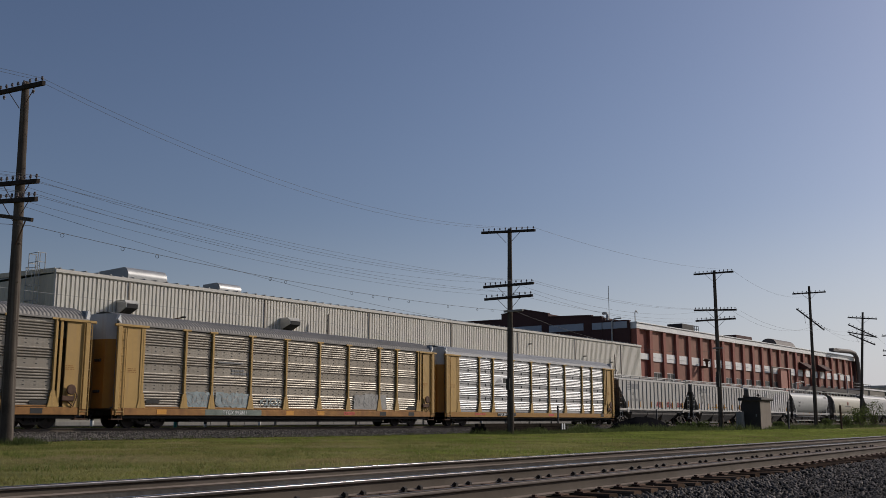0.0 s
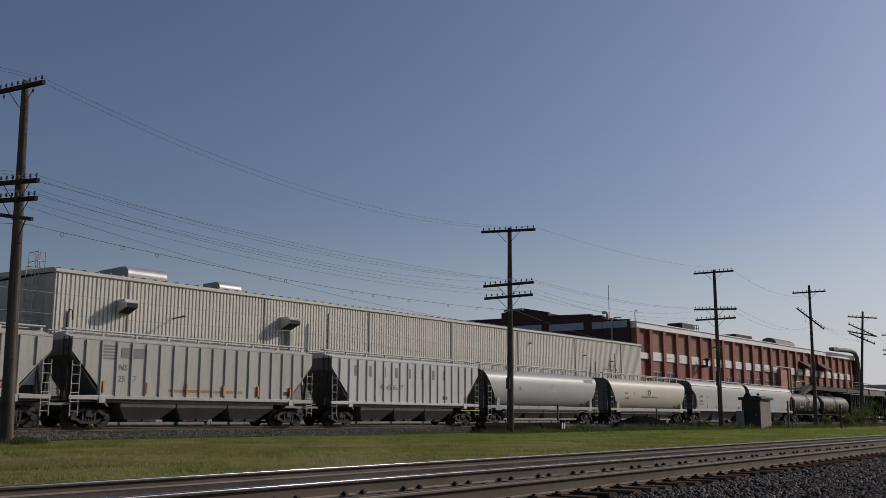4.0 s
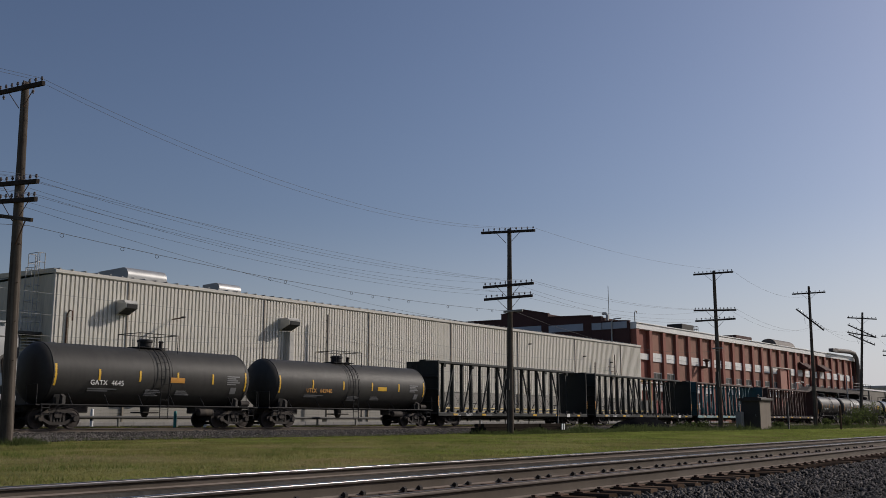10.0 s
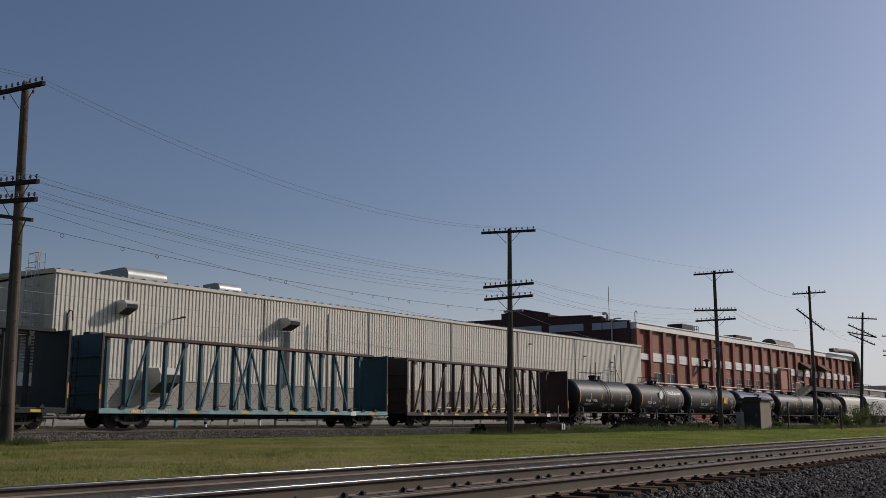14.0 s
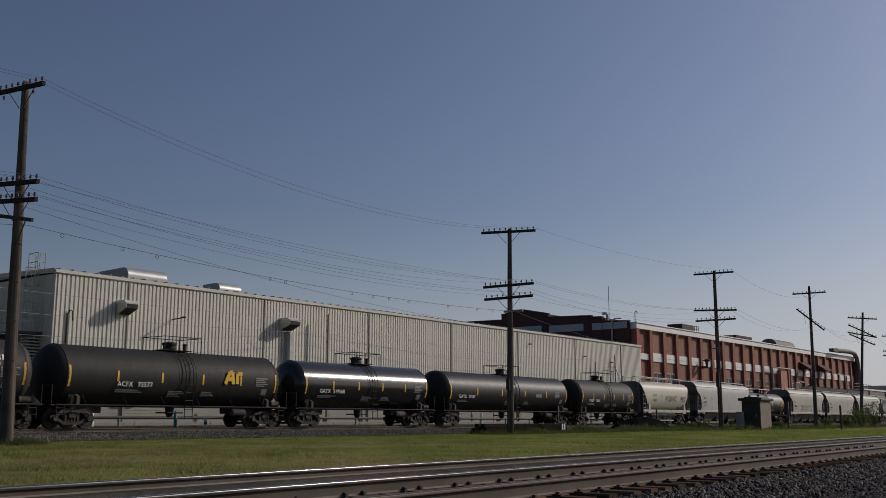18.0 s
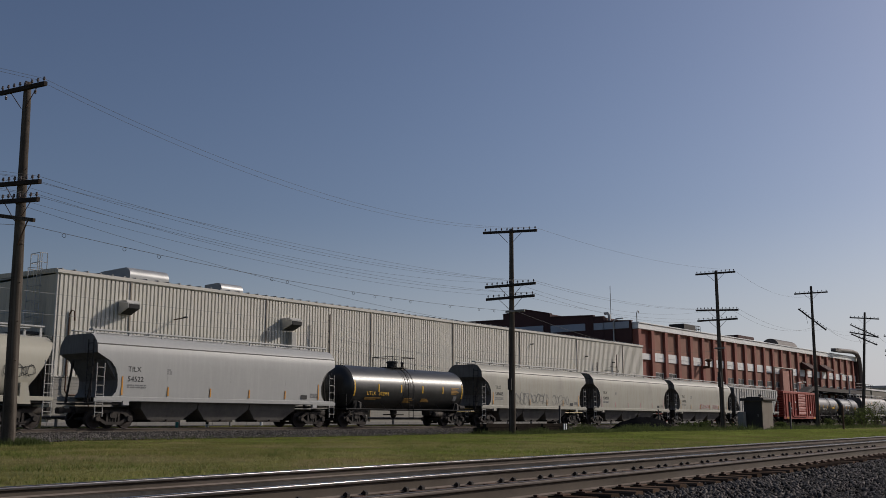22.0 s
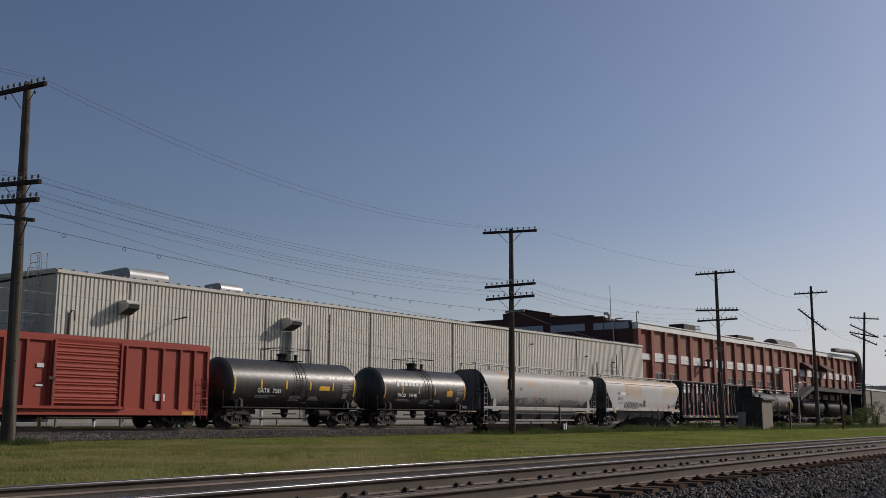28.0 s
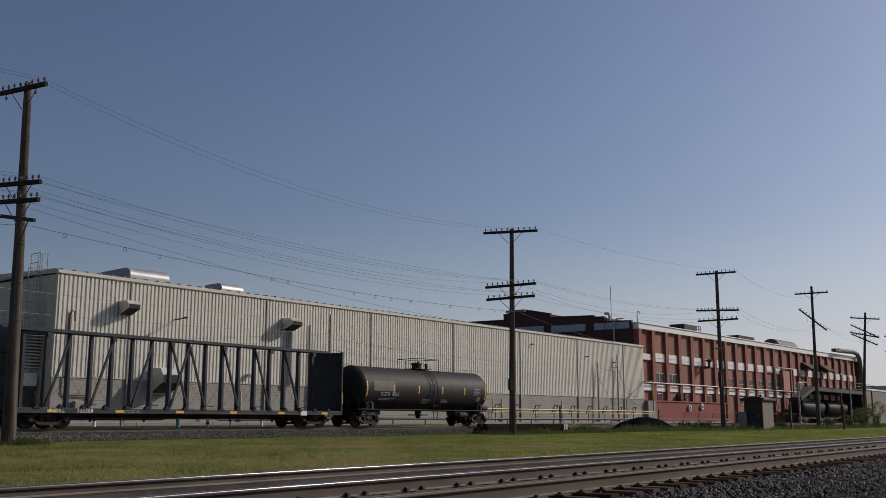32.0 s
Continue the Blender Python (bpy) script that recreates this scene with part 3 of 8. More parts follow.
# tie plates, spikes and rail anchors
plate = Shape().slab(-0.09, 0.09, -0.17, 0.17, 0.0, 0.014, 0.004).mesh("tie_plate", "rusty_iron")
spike = Shape().rod((0, 0, 0), (0, 0, 0.05), 0.011, 6).slab(-0.018, 0.018, -0.028, 0.014, 0.045, 0.065, 0.006).mesh("spike", "rusty_iron")
anchor = Shape().prism([(-0.03, 0.0), (0.035, 0.0), (0.035, 0.02), (0.0, 0.052), (-0.03, 0.035)], -0.022, 0.022).mesh("rail_anchor", "truck_iron")
for i in range(60):
    x = 3 + i * 0.5
    for w in (5.28, 6.84):
        part("tie_plate", plate, "", near_track, at=(x, w, RAIL_Z - 0.1715))
    for dx, dy in ((-0.05, -0.1), (0.05, 0.1)):
        part("spike", spike, "", near_track, at=(x + dx, 5.28 + dy, RAIL_Z - 0.2))
    if i % 2 == 0:
        for dx in (-0.16, 0.13):
            part("rail_anchor", anchor, "", near_track, at=(x + dx, 6.84 - 0.075, RAIL_Z - 0.158))

# ---- grass and weeds ----


def blades(name, n, region, height, width, material, seed, lean=0.5, clump=5):
    rng = np.random.RandomState(seed)
    vs = np.zeros((n, clump, 3, 3))
    for i in range(n):
        x, y, k = region(rng)
        z = ground_z(x, y) + 0.02
        hs = rng.uniform(height[0], height[1], clump) * k
        a = rng.uniform(0, 6.28, clump)
        ox, oy = rng.normal(0, 0.09, clump), rng.normal(0, 0.09, clump)
        lx, ly = rng.normal(0, lean, clump) * hs, rng.normal(0, lean, clump) * hs
        dx, dy = np.cos(a) * width * (0.5 + k * 0.5), np.sin(a) * width * (0.5 + k * 0.5)
        vs[i, :, 0] = np.stack([x + ox - dx, y + oy - dy, np.full(clump, z - 0.03)], 1)
        vs[i, :, 1] = np.stack([x + ox + dx, y + oy + dy, np.full(clump, z - 0.03)], 1)
        vs[i, :, 2] = np.stack([x + ox + lx, y + oy + ly, z + hs], 1)
    v = vs.reshape(-1, 3)
    return new(name, mesh_np(name, v, np.arange(len(v)).reshape(-1, 3), material))


def lawn(dry):
    """Points of the lawn: drier towards the near end, fresher along the far end."""
    def region(rng):
        while True:
            x, d = 5 + 85 * rng.rand() ** 1.5, 9.5 + 22.5 * rng.rand() ** 0.9
            p = FD * x + FN * d
            if p.y > 31.6 + 0.5 * math.sin(p.x * 1.3) + rng.normal(0, 0.25):
                continue
            fresh = (p.x - 16) / 24 + 1.1 * noise.noise(Vector((p.x * 0.22, p.y * 0.3, 2)))
            if (rng.rand() > fresh) == dry:
                break
        k = 0.7 + 0.9 * max(0, noise.noise(Vector((p.x * 0.3, p.y * 0.3, 9))) + 0.3)
        return p.x, p.y, k
    return region


def edge_region(rng):
    """Taller growth along the gravel, round the timber stack and the poles, and by the near rail."""
    c = rng.rand()
    if c < 0.45:
        x, y = rng.uniform(43, 72), rng.normal(28.9, 0.6)
        k = rng.uniform(0.2, 0.8) + 1.8 * max(0, noise.noise(Vector((x * 0.6, y * 0.4, 5))))
    elif c < 0.75:
        x, y = rng.uniform(62, 125), rng.normal(28.6, 1.6)
        k = rng.uniform(0.3, 1.2) + 2.0 * max(0, noise.noise(Vector((x * 0.45, y * 0.4, 3))))
    elif c < 0.8:
        x, y, k = rng.uniform(16, 60), rng.normal(46.5, 0.4), rng.uniform(0.05, 0.3)
        k += 0.9 * max(0, noise.noise(Vector((x * 0.5, 0, 8))))
    elif c < 0.88:
        x, y, k = rng.normal(16.75, 0.3), rng.normal(28.3, 0.35), rng.uniform(0.2, 0.9)
    else:
        x, y, k = rng.uniform(18, 60), rng.normal(31.2, 0.3), rng.uniform(0.2, 0.5)
    return x, y, k


tagged(blades("dry_grass", 30000, lawn(True), (0.008, 0.026), 0.008, "grass_blade", 11, lean=1.9, clump=6), "short rough grass with straw-coloured patches", "grass", kind="stuff")
tagged(blades("grass", 38000, lawn(False), (0.009, 0.03), 0.008, "grass_fresh", 14, lean=1.8, clump=6), "short fresh green mown grass", "grass", kind="stuff")


def tuft_region(rng):
    """Scattered tufts that the mower left, in loose drifts."""
    while True:
        x, d = 6 + 75 * rng.rand() ** 1.4, 9.6 + 21.5 * rng.rand()
        p = FD * x + FN * d
        n = noise.noise(Vector((p.x * 0.35, p.y * 0.5, 6))) + 0.5 * noise.noise(Vector((p.x * 1.3, p.y * 1.3, 1)))
        if n > 0.12 and p.y < 31.3:
            return p.x, p.y, 0.5 + 1.1 * n




def lane_region(rng):
    x, y = rng.uniform(14, 75), rng.uniform(45.5, 47.5)
    return x, y, 0.6 + rng.rand()


tagged(blades("lane_grass", 5000, lane_region, (0.015, 0.045), 0.011, "grass_blade", 16, lean=1.5, clump=6), "thin dry grass between the track and the lane", "grass", kind="stuff")
tagged(blades("grass_tufts", 5200, tuft_region, (0.03, 0.085), 0.008, "tuft_leaf", 15, lean=0.8, clump=7), "darker green tufts of uncut grass", "grass", kind="stuff")
tagged(blades("tall_grass", 6000, edge_region, (0.16, 0.34), 0.014, "weed_leaf", 12, lean=0.4, clump=7), "taller dark green grass and weeds along the gravel", "weeds", kind="stuff")


def leaf_cloud(name, centres, n, leaf, material, seed):
    """Many small leaves round clump centres (x, y, z, radius)."""
    rng = np.random.RandomState(seed)
    w = np.array([c[3] ** 2 for c in centres])
    pick = rng.choice(len(centres), n, p=w / w.sum())
    c = np.array(centres)[pick]
    d = rng.normal(0, 1, (n, 3))
    d /= np.linalg.norm(d, axis=1)[:, None]
    p = c[:, :3] + d * (c[:, 3] * rng.uniform(0.45, 1.1, n))[:, None]
    a, b = rng.normal(0, 1, (n, 3)), rng.normal(0, 1, (n, 3))
    a /= np.linalg.norm(a, axis=1)[:, None]
    b -= a * (a * b).sum(1)[:, None]
    b /= np.linalg.norm(b, axis=1)[:, None]
    s = leaf * rng.uniform(0.6, 1.4, n)[:, None]
    v = np.stack([p - a * s, p + b * s * 0.55, p + a * s, p - b * s * 0.55], 1).reshape(-1, 3)
    q = np.arange(n)[:, None] * 4
    return mesh_np(name, v, np.concatenate([q + [0, 1, 2], q + [0, 2, 3]]), material)


def shrub(x, y, h, w, seed):
    rng = random.Random(seed)
    z = ground_z(x, y)
    t = thing("shrub", "leafy dark green roadside shrub with gaps in its crown", "shrub", "shrubs by the tracks", m=pose(x, y, z))
    s = Shape()
    tops = []
    for i in range(7):
        a, r = rng.uniform(0, 6.28), rng.uniform(0.1, 0.5) * w
        p = (r * math.cos(a), r * math.sin(a), h * rng.uniform(0.45, 0.9))
        mid = (p[0] * 0.35, p[1] * 0.35, p[2] * 0.5)
        s.rod((0.1 * p[0], 0.1 * p[1], -0.1), mid, 0.04, 6, 0.028).rod(mid, p, 0.028, 5, 0.008)
        tops += [(*p, w * rng.uniform(0.14, 0.26)), (*mid, w * rng.uniform(0.12, 0.22))]
    part("stem", s, "bark", t, "thin brown branching stems")
    tops += [(rng.uniform(-0.5, 0.5) * w, rng.uniform(-0.5, 0.5) * w, h * rng.uniform(0.15, 0.95), w * rng.uniform(0.08, 0.18)) for _ in range(10)]
    part("crown", leaf_cloud("crown", tops, 900, 0.075, "weed_leaf", seed), "", t)


for i, (x, y, h, w) in enumerate(((112, 28, 1.3, 1.8), (114.5, 27.2, 2.2, 2.0), (118, 28, 2.4, 2.2), (122, 27.5, 3.0, 2.4), (108, 29, 0.9, 1.5), (73, 30.2, 0.55, 1.2), (77, 30.5, 0.6, 1.3), (87, 29, 0.6, 1.2), (94, 29.5, 0.6, 1.3))):
    shrub(x, y, h, w, 40 + i)


# ---- poles and wires ----
def crossarm(parent, z, length, pins, roll=0.0, yaw=0.0, label="", missing=()):
    a = part("crossarm", Shape().slab(-0.055, 0.055, -length / 2, length / 2, -0.07, 0.07, 0.012), "arm_wood", parent, label)
    a.matrix_basis = pose(-0.17, 0, z, roll, 0, yaw)
    places = []
    n = pins
    for i in range(n):
        y = -length / 2 + 0.12 + (length - 0.24) * i / (n - 1)
        if abs(y) < 0.16 or i in missing:
            continue
        part("insulator", INSULATOR, "", a, at=(0, y, 0.07))
        places.append(a.matrix_basis @ Vector((0, y, 0.17)))
    for sgn in (-1, 1):
        part("brace", Shape().rod((0.05, sgn * 0.72, -0.07), (0.09, sgn * 0.12, -0.62), 0.014, 5), "rusty_iron", a)
    return places


INSULATOR = Shape().rod((0, 0, 0), (0, 0, 0.06), 0.015, 6).lathe([(0.05, 0.02), (0.06, 0.045), (0.1, 0.045), (0.115, 0.03), (0.15, 0.035), (0.165, 0.015)], 'z', n=8).mesh("insulator", "insulator", 40)


def utility_pole(x, y, top, tilt_x, arms, label, r0=0.19, extra=None, tilt_y=0.0):
    z = ground_z(x, y) - 0.05
    p = thing("utility_pole", label, "utility pole", "line of old wooden poles", m=pose(x, y, z, tilt_y, tilt_x, 0))
    rng = random.Random(int(x * 10))
    prof = []
    h = top - z
    for i in range(15):
        t = i / 14
        prof.append((-0.4 + (h + 0.4) * t, r0 - (r0 - 0.115) * t + rng.uniform(-0.005, 0.005)))
    prof += [(h + 0.04, 0.07)]
    part("shaft", Shape().lathe(prof, 'z', n=14), "pole_wood", p, smooth=50)
    ends = []
    for a in arms:
        pl = crossarm(p, a[0] - z, *a[1:])
        ends.append([p.matrix_basis @ q for q in pl])
    if extra:
        extra(p, z)
    return ends


def p1_extra(p, z):
    bar = part("bracket_bar", Shape().slab(-0.04, 0.04, -1.15, 0.8, -0.06, 0.06, 0.01), "pole_wood", p)
    bar.matrix_basis = pose(-0.2, 0, 6.62 - z, 11, 0, 0)
    part("bar_brace", Shape().rod((-0.16, -0.7, 6.45 - z), (-0.12, -0.15, 5.75 - z), 0.022, 5), "rusty_iron", p)
    for y in (-0.75, 0.95):
        hung = part("insulator", INSULATOR, "", p, at=(-0.17, y, 10.72 - z + 0.08 * y))
        hung.rotation_euler = (math.pi, 0, 0)
    for i in range(12):
        part("climbing_step", Shape().rod((-0.02, (-1) ** i * 0.16, 2.0 + i * 0.6), (-0.02, (-1) ** i * 0.25, 2.02 + i * 0.6), 0.012, 5), "rusty_iron", p)


def p2_extra(p, z):
    part("light_arm", Shape().slab(-0.25, -0.15, -0.95, 0.25, 6.18 - z, 6.3 - z, 0.01), "concrete", p)
    part("terminal_box", Shape().slab(-0.27, -0.16, -0.1, 0.12, 2.0 - z, 2.6 - z, 0.02), "cabinet_lid", p)


def p3_extra(p, z):
    part("terminal_box", Shape().slab(-0.3, -0.12, -0.1, 0.15, 3.0 - z, 4.2 - z, 0.02), "cabinet_lid", p)
    part("mounting_bar", Shape().slab(-0.2, -0.1, -0.5, 0.35, 6.0 - z, 6.12 - z, 0.01), "concrete", p)


AGED = "weathered dark wooden utility pole with crossarms"
pole_1 = utility_pole(16.51, 28.5, 11.04, -1.2, [(10.82, 2.65, 8, 4.5), (7.72, 2.6, 8, 5.5), (7.16, 2.5, 8, 5.5)], AGED + " at the gravel edge", 0.215, p1_extra)
pole_2 = utility_pole(45.05, 28.5, 10.84, 0.72, [(10.68, 3.4, 10, 3.5, 3), (7.68, 3.25, 10, 0.5, 0), (7.0, 3.1, 9, 0, 0)], AGED + " beside a timber stack", 0.19, p2_extra)
pole_3 = utility_pole(76.0, 28.5, 12.3, 0.2, [(12.1, 3.3, 10, 1, 0), (9.1, 3.5, 12, 3, 0), (8.32, 3.3, 9, 0, 0)], AGED + " among tall weeds", 0.2, p3_extra)
pole_4 = utility_pole(102.0, 28.5, 13.9, 0.4, [(13.2, 3.3, 8, 0, 0), (10.5, 3.5, 10, 41, 0)], "wooden utility pole with one crossarm hanging askew", 0.2, None, 0.6)
pole_5 = utility_pole(123.0, 29.25, 13.1, 0.4, [(12.4, 3.3, 8, 2, 0), (10.9, 3.5, 8, 24, 0), (10.45, 3.3, 8, 9, 0), (9.9, 3.3, 8, 22, -8)], "wooden utility pole with several crooked crossarms", 0.2, None, 4.6)
pole_6 = utility_pole(141.5, 28.5, 13.0, 0.0, [(11.6, 3.3, 8, 0, 0), (9.6, 3.3, 8, 0, 0), (9.0, 3.3, 8, 0, 0)], AGED + " by far bushes", 0.2)


def wire(a, b, sag, r=0.0065, label="thin slack telegraph wire between poles", material="wire"):
    pts = []
    n = 18
    for i in range(n + 1):
        t = i / n
        p = Vector(a).lerp(Vector(b), t)
        p.z -= sag * 4 * t * (1 - t)
        pts.append(p)
    ob = new("overhead_wire", Shape().pipe(pts, r, 4).mesh("overhead_wire", material, 60))
    return tagged(ob, label, "wire", "overhead wires")


wr = random.Random(5)
before = [[q + Vector((-29, 0, 0)) for q in row] for row in pole_1]
for lv, picks in ((0, (0, 1)), (1, (0, 2, 3, 6)), (2, (0, 1, 5))):
    for k in picks:
        if k < len(pole_1[lv]) and k < len(pole_2[lv]):
            wire(pole_1[lv][k], pole_2[lv][k], 1.3 + 0.1 * k if lv == 0 else wr.uniform(0.35, 0.8), 0.0055)
            wire(before[lv][k], pole_1[lv][k], wr.uniform(0.3, 0.6), 0.0055)
for lv, picks in ((0, (0,)), (1, (0, 1, 4)), (2, (0, 3))):
    for k in picks:
        wire(pole_2[lv][k], pole_3[lv][k], wr.uniform(0.5, 1.1), 0.006)
for lv, picks in ((0, (0,)), (1, (0, 2))):
    for k in picks:
        wire(pole_3[lv][k], pole_4[lv][k], wr.uniform(0.8, 1.5), 0.007)
for k in (0, 3, 5):
    wire(pole_4[1][k], pole_5[1][min(k, 5)], 1.0, 0.007)
wire(pole_5[2][0], pole_6[1][0], 0.8, 0.007)
# messenger cable with hanging loops
cable_a, cable_b = Vector((16.4, 27.9, 6.32)), Vector((44.9, 28.0, 6.2))
wire(cable_a, cable_b, 0.4, 0.009, "sagging messenger cable with small hanging loops")
wire(cable_b, (75.9, 28.2, 5.9), 0.9, 0.009, "sagging messenger cable between poles")
wire(cable_a + Vector((-30, 0, 0.3)), cable_a, 0.9, 0.009, "sagging messenger cable between poles")
wire((16.3, 28.0, 6.9), (44.9, 28.2, 5.3), 0.5, 0.006)
for t in (0.04, 0.12, 0.17, 0.36, 0.39, 0.53, 0.58, 0.62, 0.67, 0.78, 0.87, 0.92):
    p = cable_a.lerp(cable_b, t)
    p.z -= 0.4 * 4 * t * (1 - t)
    ring = [(0.07 * math.cos(a), 0.0, -0.07 + 0.06 * math.sin(a)) for a in [6.28 * i / 10 for i in range(11)]]
    tagged(part("cable_loop", Shape().pipe([Vector(q) for q in ring], 0.008, 4), "wire", None, at=p), "small wire loop hanging on a cable", "wire loop", "cable loops")


# ---- metal-clad building ----
# local axes: x along the front from its near corner, y into the building, z up
HALL = pose(34.69, 55.55, 0, 0, 0, -1.674)
metal = thing("metal_building", "long beige ribbed metal factory hall above a block base", "building", m=HALL)
LEN, DEPTH, EAVE, BASE = 80.3, 60.0, 9.55, 3.1
part("wall_core", Shape().box(0.05, LEN - 0.05, 0.06, 0.3, 0.0, EAVE).box(0.06, 0.3, 0.3, DEPTH, 0.0, EAVE).box(LEN - 0.3, LEN - 0.06, 0.3, DEPTH, 0.0, EAVE).box(0.06, LEN - 0.06, DEPTH, DEPTH + 0.3, 0.0, EAVE), "siding_dark", metal)


def rib_sheet(width, z0, z1, pitch=0.305, depth=0.1):
    """A ribbed sheet with raised flats and narrow grooves, standing at y = 0 and facing -y."""
    prof = [(0.0, 0.03)]
    n = round(width / pitch)
    p = width / n
    for i in range(n):
        a = i * p
        prof += [(a + p * 0.24, 0.03), (a + p * 0.31, 0.03 - depth), (a + p * 0.92, 0.03 - depth), (a + p, 0.03)]
    prof += [(width, 0.05), (0.0, 0.05)]
    return Shape().prism(prof, z0, z1, 'z')


sheet_w = 0.915
sheet_mesh = rib_sheet(sheet_w - 0.012, BASE, EAVE - 0.08).mesh("siding_sheet", "siding")
n_sheets = int(LEN / sheet_w)
for i in range(n_sheets):
    part("siding_sheet", sheet_mesh, "siding", metal, at=(0.06 + i * (LEN - 0.1) / n_sheets, 0.0, 0))
end_mesh = Shape().slab(0, 0.985, -0.03, 0.05, 0.05, EAVE - 0.05, 0.008).mesh("end_siding_sheet", "siding_end")
for i in range(58):
    e = part("end_siding_sheet", end_mesh, "siding_end", metal, at=(0.0, 1.1 + i, 0))
    e.rotation_euler = (0, 0, radians(-90))
# block base course in rows
course = Shape().slab(0, LEN, 0.0, 0.05, 0.0, 0.197, 0.01).mesh("block_course", "block")
for i in range(15):
    part("block_course", course, "block", metal, at=(0, 0.004 * (i % 2), 0.02 + i * 0.205))
part("base_flashing", Shape().slab(-0.05, LEN + 0.02, -0.05, 0.0, BASE - 0.05, BASE + 0.03, 0.01), "siding_trim", metal)
part("corner_trim", Shape().slab(-0.05, 0.06, -0.045, 0.1, BASE + 0.03, EAVE, 0.015), "siding_trim", metal)
part("corner_trim", Shape().slab(LEN - 0.06, LEN + 0.05, -0.045, 0.1, BASE + 0.03, EAVE, 0.015), "siding_trim", metal)
part("eave_gutter", Shape().prism([(-0.16, EAVE + 0.02), (-0.16, EAVE + 0.22), (0.12, EAVE + 0.26), (0.12, EAVE - 0.06), (-0.04, EAVE - 0.06)], -0.1, LEN + 0.1), "siding_trim", metal, "pale metal eave gutter")
roof = part("roof", Shape().prism([(0.0, EAVE + 0.1), (0.0, EAVE + 0.26), (DEPTH / 2, EAVE + 1.3), (DEPTH + 0.2, EAVE + 0.26), (DEPTH + 0.2, EAVE + 0.1)], -0.06, LEN + 0.06), "roof_metal", metal, "low-pitched grey metal roof")
rib = Shape()
for i in range(int(LEN / 0.9)):
    rib.prism([(-0.1, EAVE + 0.26), (-0.1, EAVE + 0.33), (4.0, EAVE + 0.47), (4.0, EAVE + 0.38)], 0.2 + i * 0.9, 0.3 + i * 0.9)
tagged(part("roof_rib", rib, "roof_metal", roof), kind="stuff")
rake = Shape().prism([(0.0, EAVE), (0.0, EAVE + 0.3), (DEPTH / 2, EAVE + 1.34), (DEPTH / 2, EAVE + 1.0)], -0.12, -0.05)
part("rake_trim", rake, "siding_end", metal)
for s in (5.3, 17.32, 29.22, 40.8, 52.26, 63.95, 74.95):
    part("downspout", Shape().slab(s - 0.07, s + 0.07, -0.13, -0.02, 0.25, EAVE - 0.05, 0.02), "downspout_tan", metal, "tan square downspout")
part("vent_pipe", Shape().pipe([(0.9, -0.12, 3.2), (0.9, -0.12, 7.0), (1.0, -0.2, 7.25), (1.15, -0.25, 7.2), (1.2, -0.25, 6.6)], 0.05, 8), "rusty_iron", metal, "rusty gooseneck vent pipe", smooth=60)


def wall_hood(s, z, w, h, d):
    """A sloped sheet-metal exhaust hood open below."""
    hood = part("exhaust_hood", Shape().prism([(0.0, z + h), (-d * 0.8, z + h * 0.98), (-d, z + h * 0.75), (-d, z + h * 0.45), (-0.02, z), (0.0, z)], s, s + w), "hood_grey", metal, "grey sheet-metal exhaust hood")
    part("louvre", Shape().prism([(-d - 0.004, z + h * 0.72), (-d - 0.004, z + h * 0.46), (-0.25 * d, z + h * 0.12), (-0.25 * d, z + h * 0.04), (-d - 0.03, z + h * 0.42), (-d - 0.03, z + h * 0.72)], s + 0.08, s + w - 0.08), "vent_dark", hood, "dark louvred opening")
    part("flange", Shape().slab(s - 0.08, s + w + 0.08, -0.06, -0.0, z + h, z + h + 0.08, 0.01), "hood_grey", hood)


part("wall_light", Shape().lathe([(-0.5, 0.05), (-0.42, 0.2), (-0.28, 0.22), (-0.15, 0.1), (0.0, 0.06)], 'y', (15.7, 0, 3.75), 14), "paint_white", metal, "white globe wall light", smooth=40)
part("meter_pipe", Shape().pipe([(0.9, -0.14, 3.2), (0.9, -0.14, 2.2), (1.1, -0.14, 1.95), (2.6, -0.14, 1.95), (2.6, -0.14, 1.1)], 0.05, 8), "rusty_iron", metal, smooth=60)
part("meter_box", Shape().slab(1.5, 2.1, -0.4, -0.02, 1.0, 1.6, 0.05), "downspout_tan", metal, "small tan gas meter")
wall_hood(4.4, 7.25, 0.95, 0.95, 1.15)
wall_hood(18.9, 7.25, 1.15, 0.98, 1.2)
wall_hood(7.1, 2.15, 1.6, 1.75, 1.5)
duct = part("exhaust_duct", Shape().slab(19.6, 20.1, -0.5, -0.05, 3.2, 7.2, 0.04), "hood_grey", metal)
for s, z, d in ((8.9, 7.3, 1.15), (54.4, 8.3, 0.1), (65.9, 7.6, 0.1), (72.3, 7.2, 0.1)):
    l = part("wall_lamp", Shape().rod((s, -0.03, z), (s, -d, z + 0.06), 0.045, 6), "rusty_iron", metal, "dark wall lamp on a straight arm")
    part("lamp_head", Shape().slab(s - 0.08, s + 0.08, -d - 0.3, -d + 0.06, z + 0.02, z + 0.13, 0.02), "vent_dark", l)


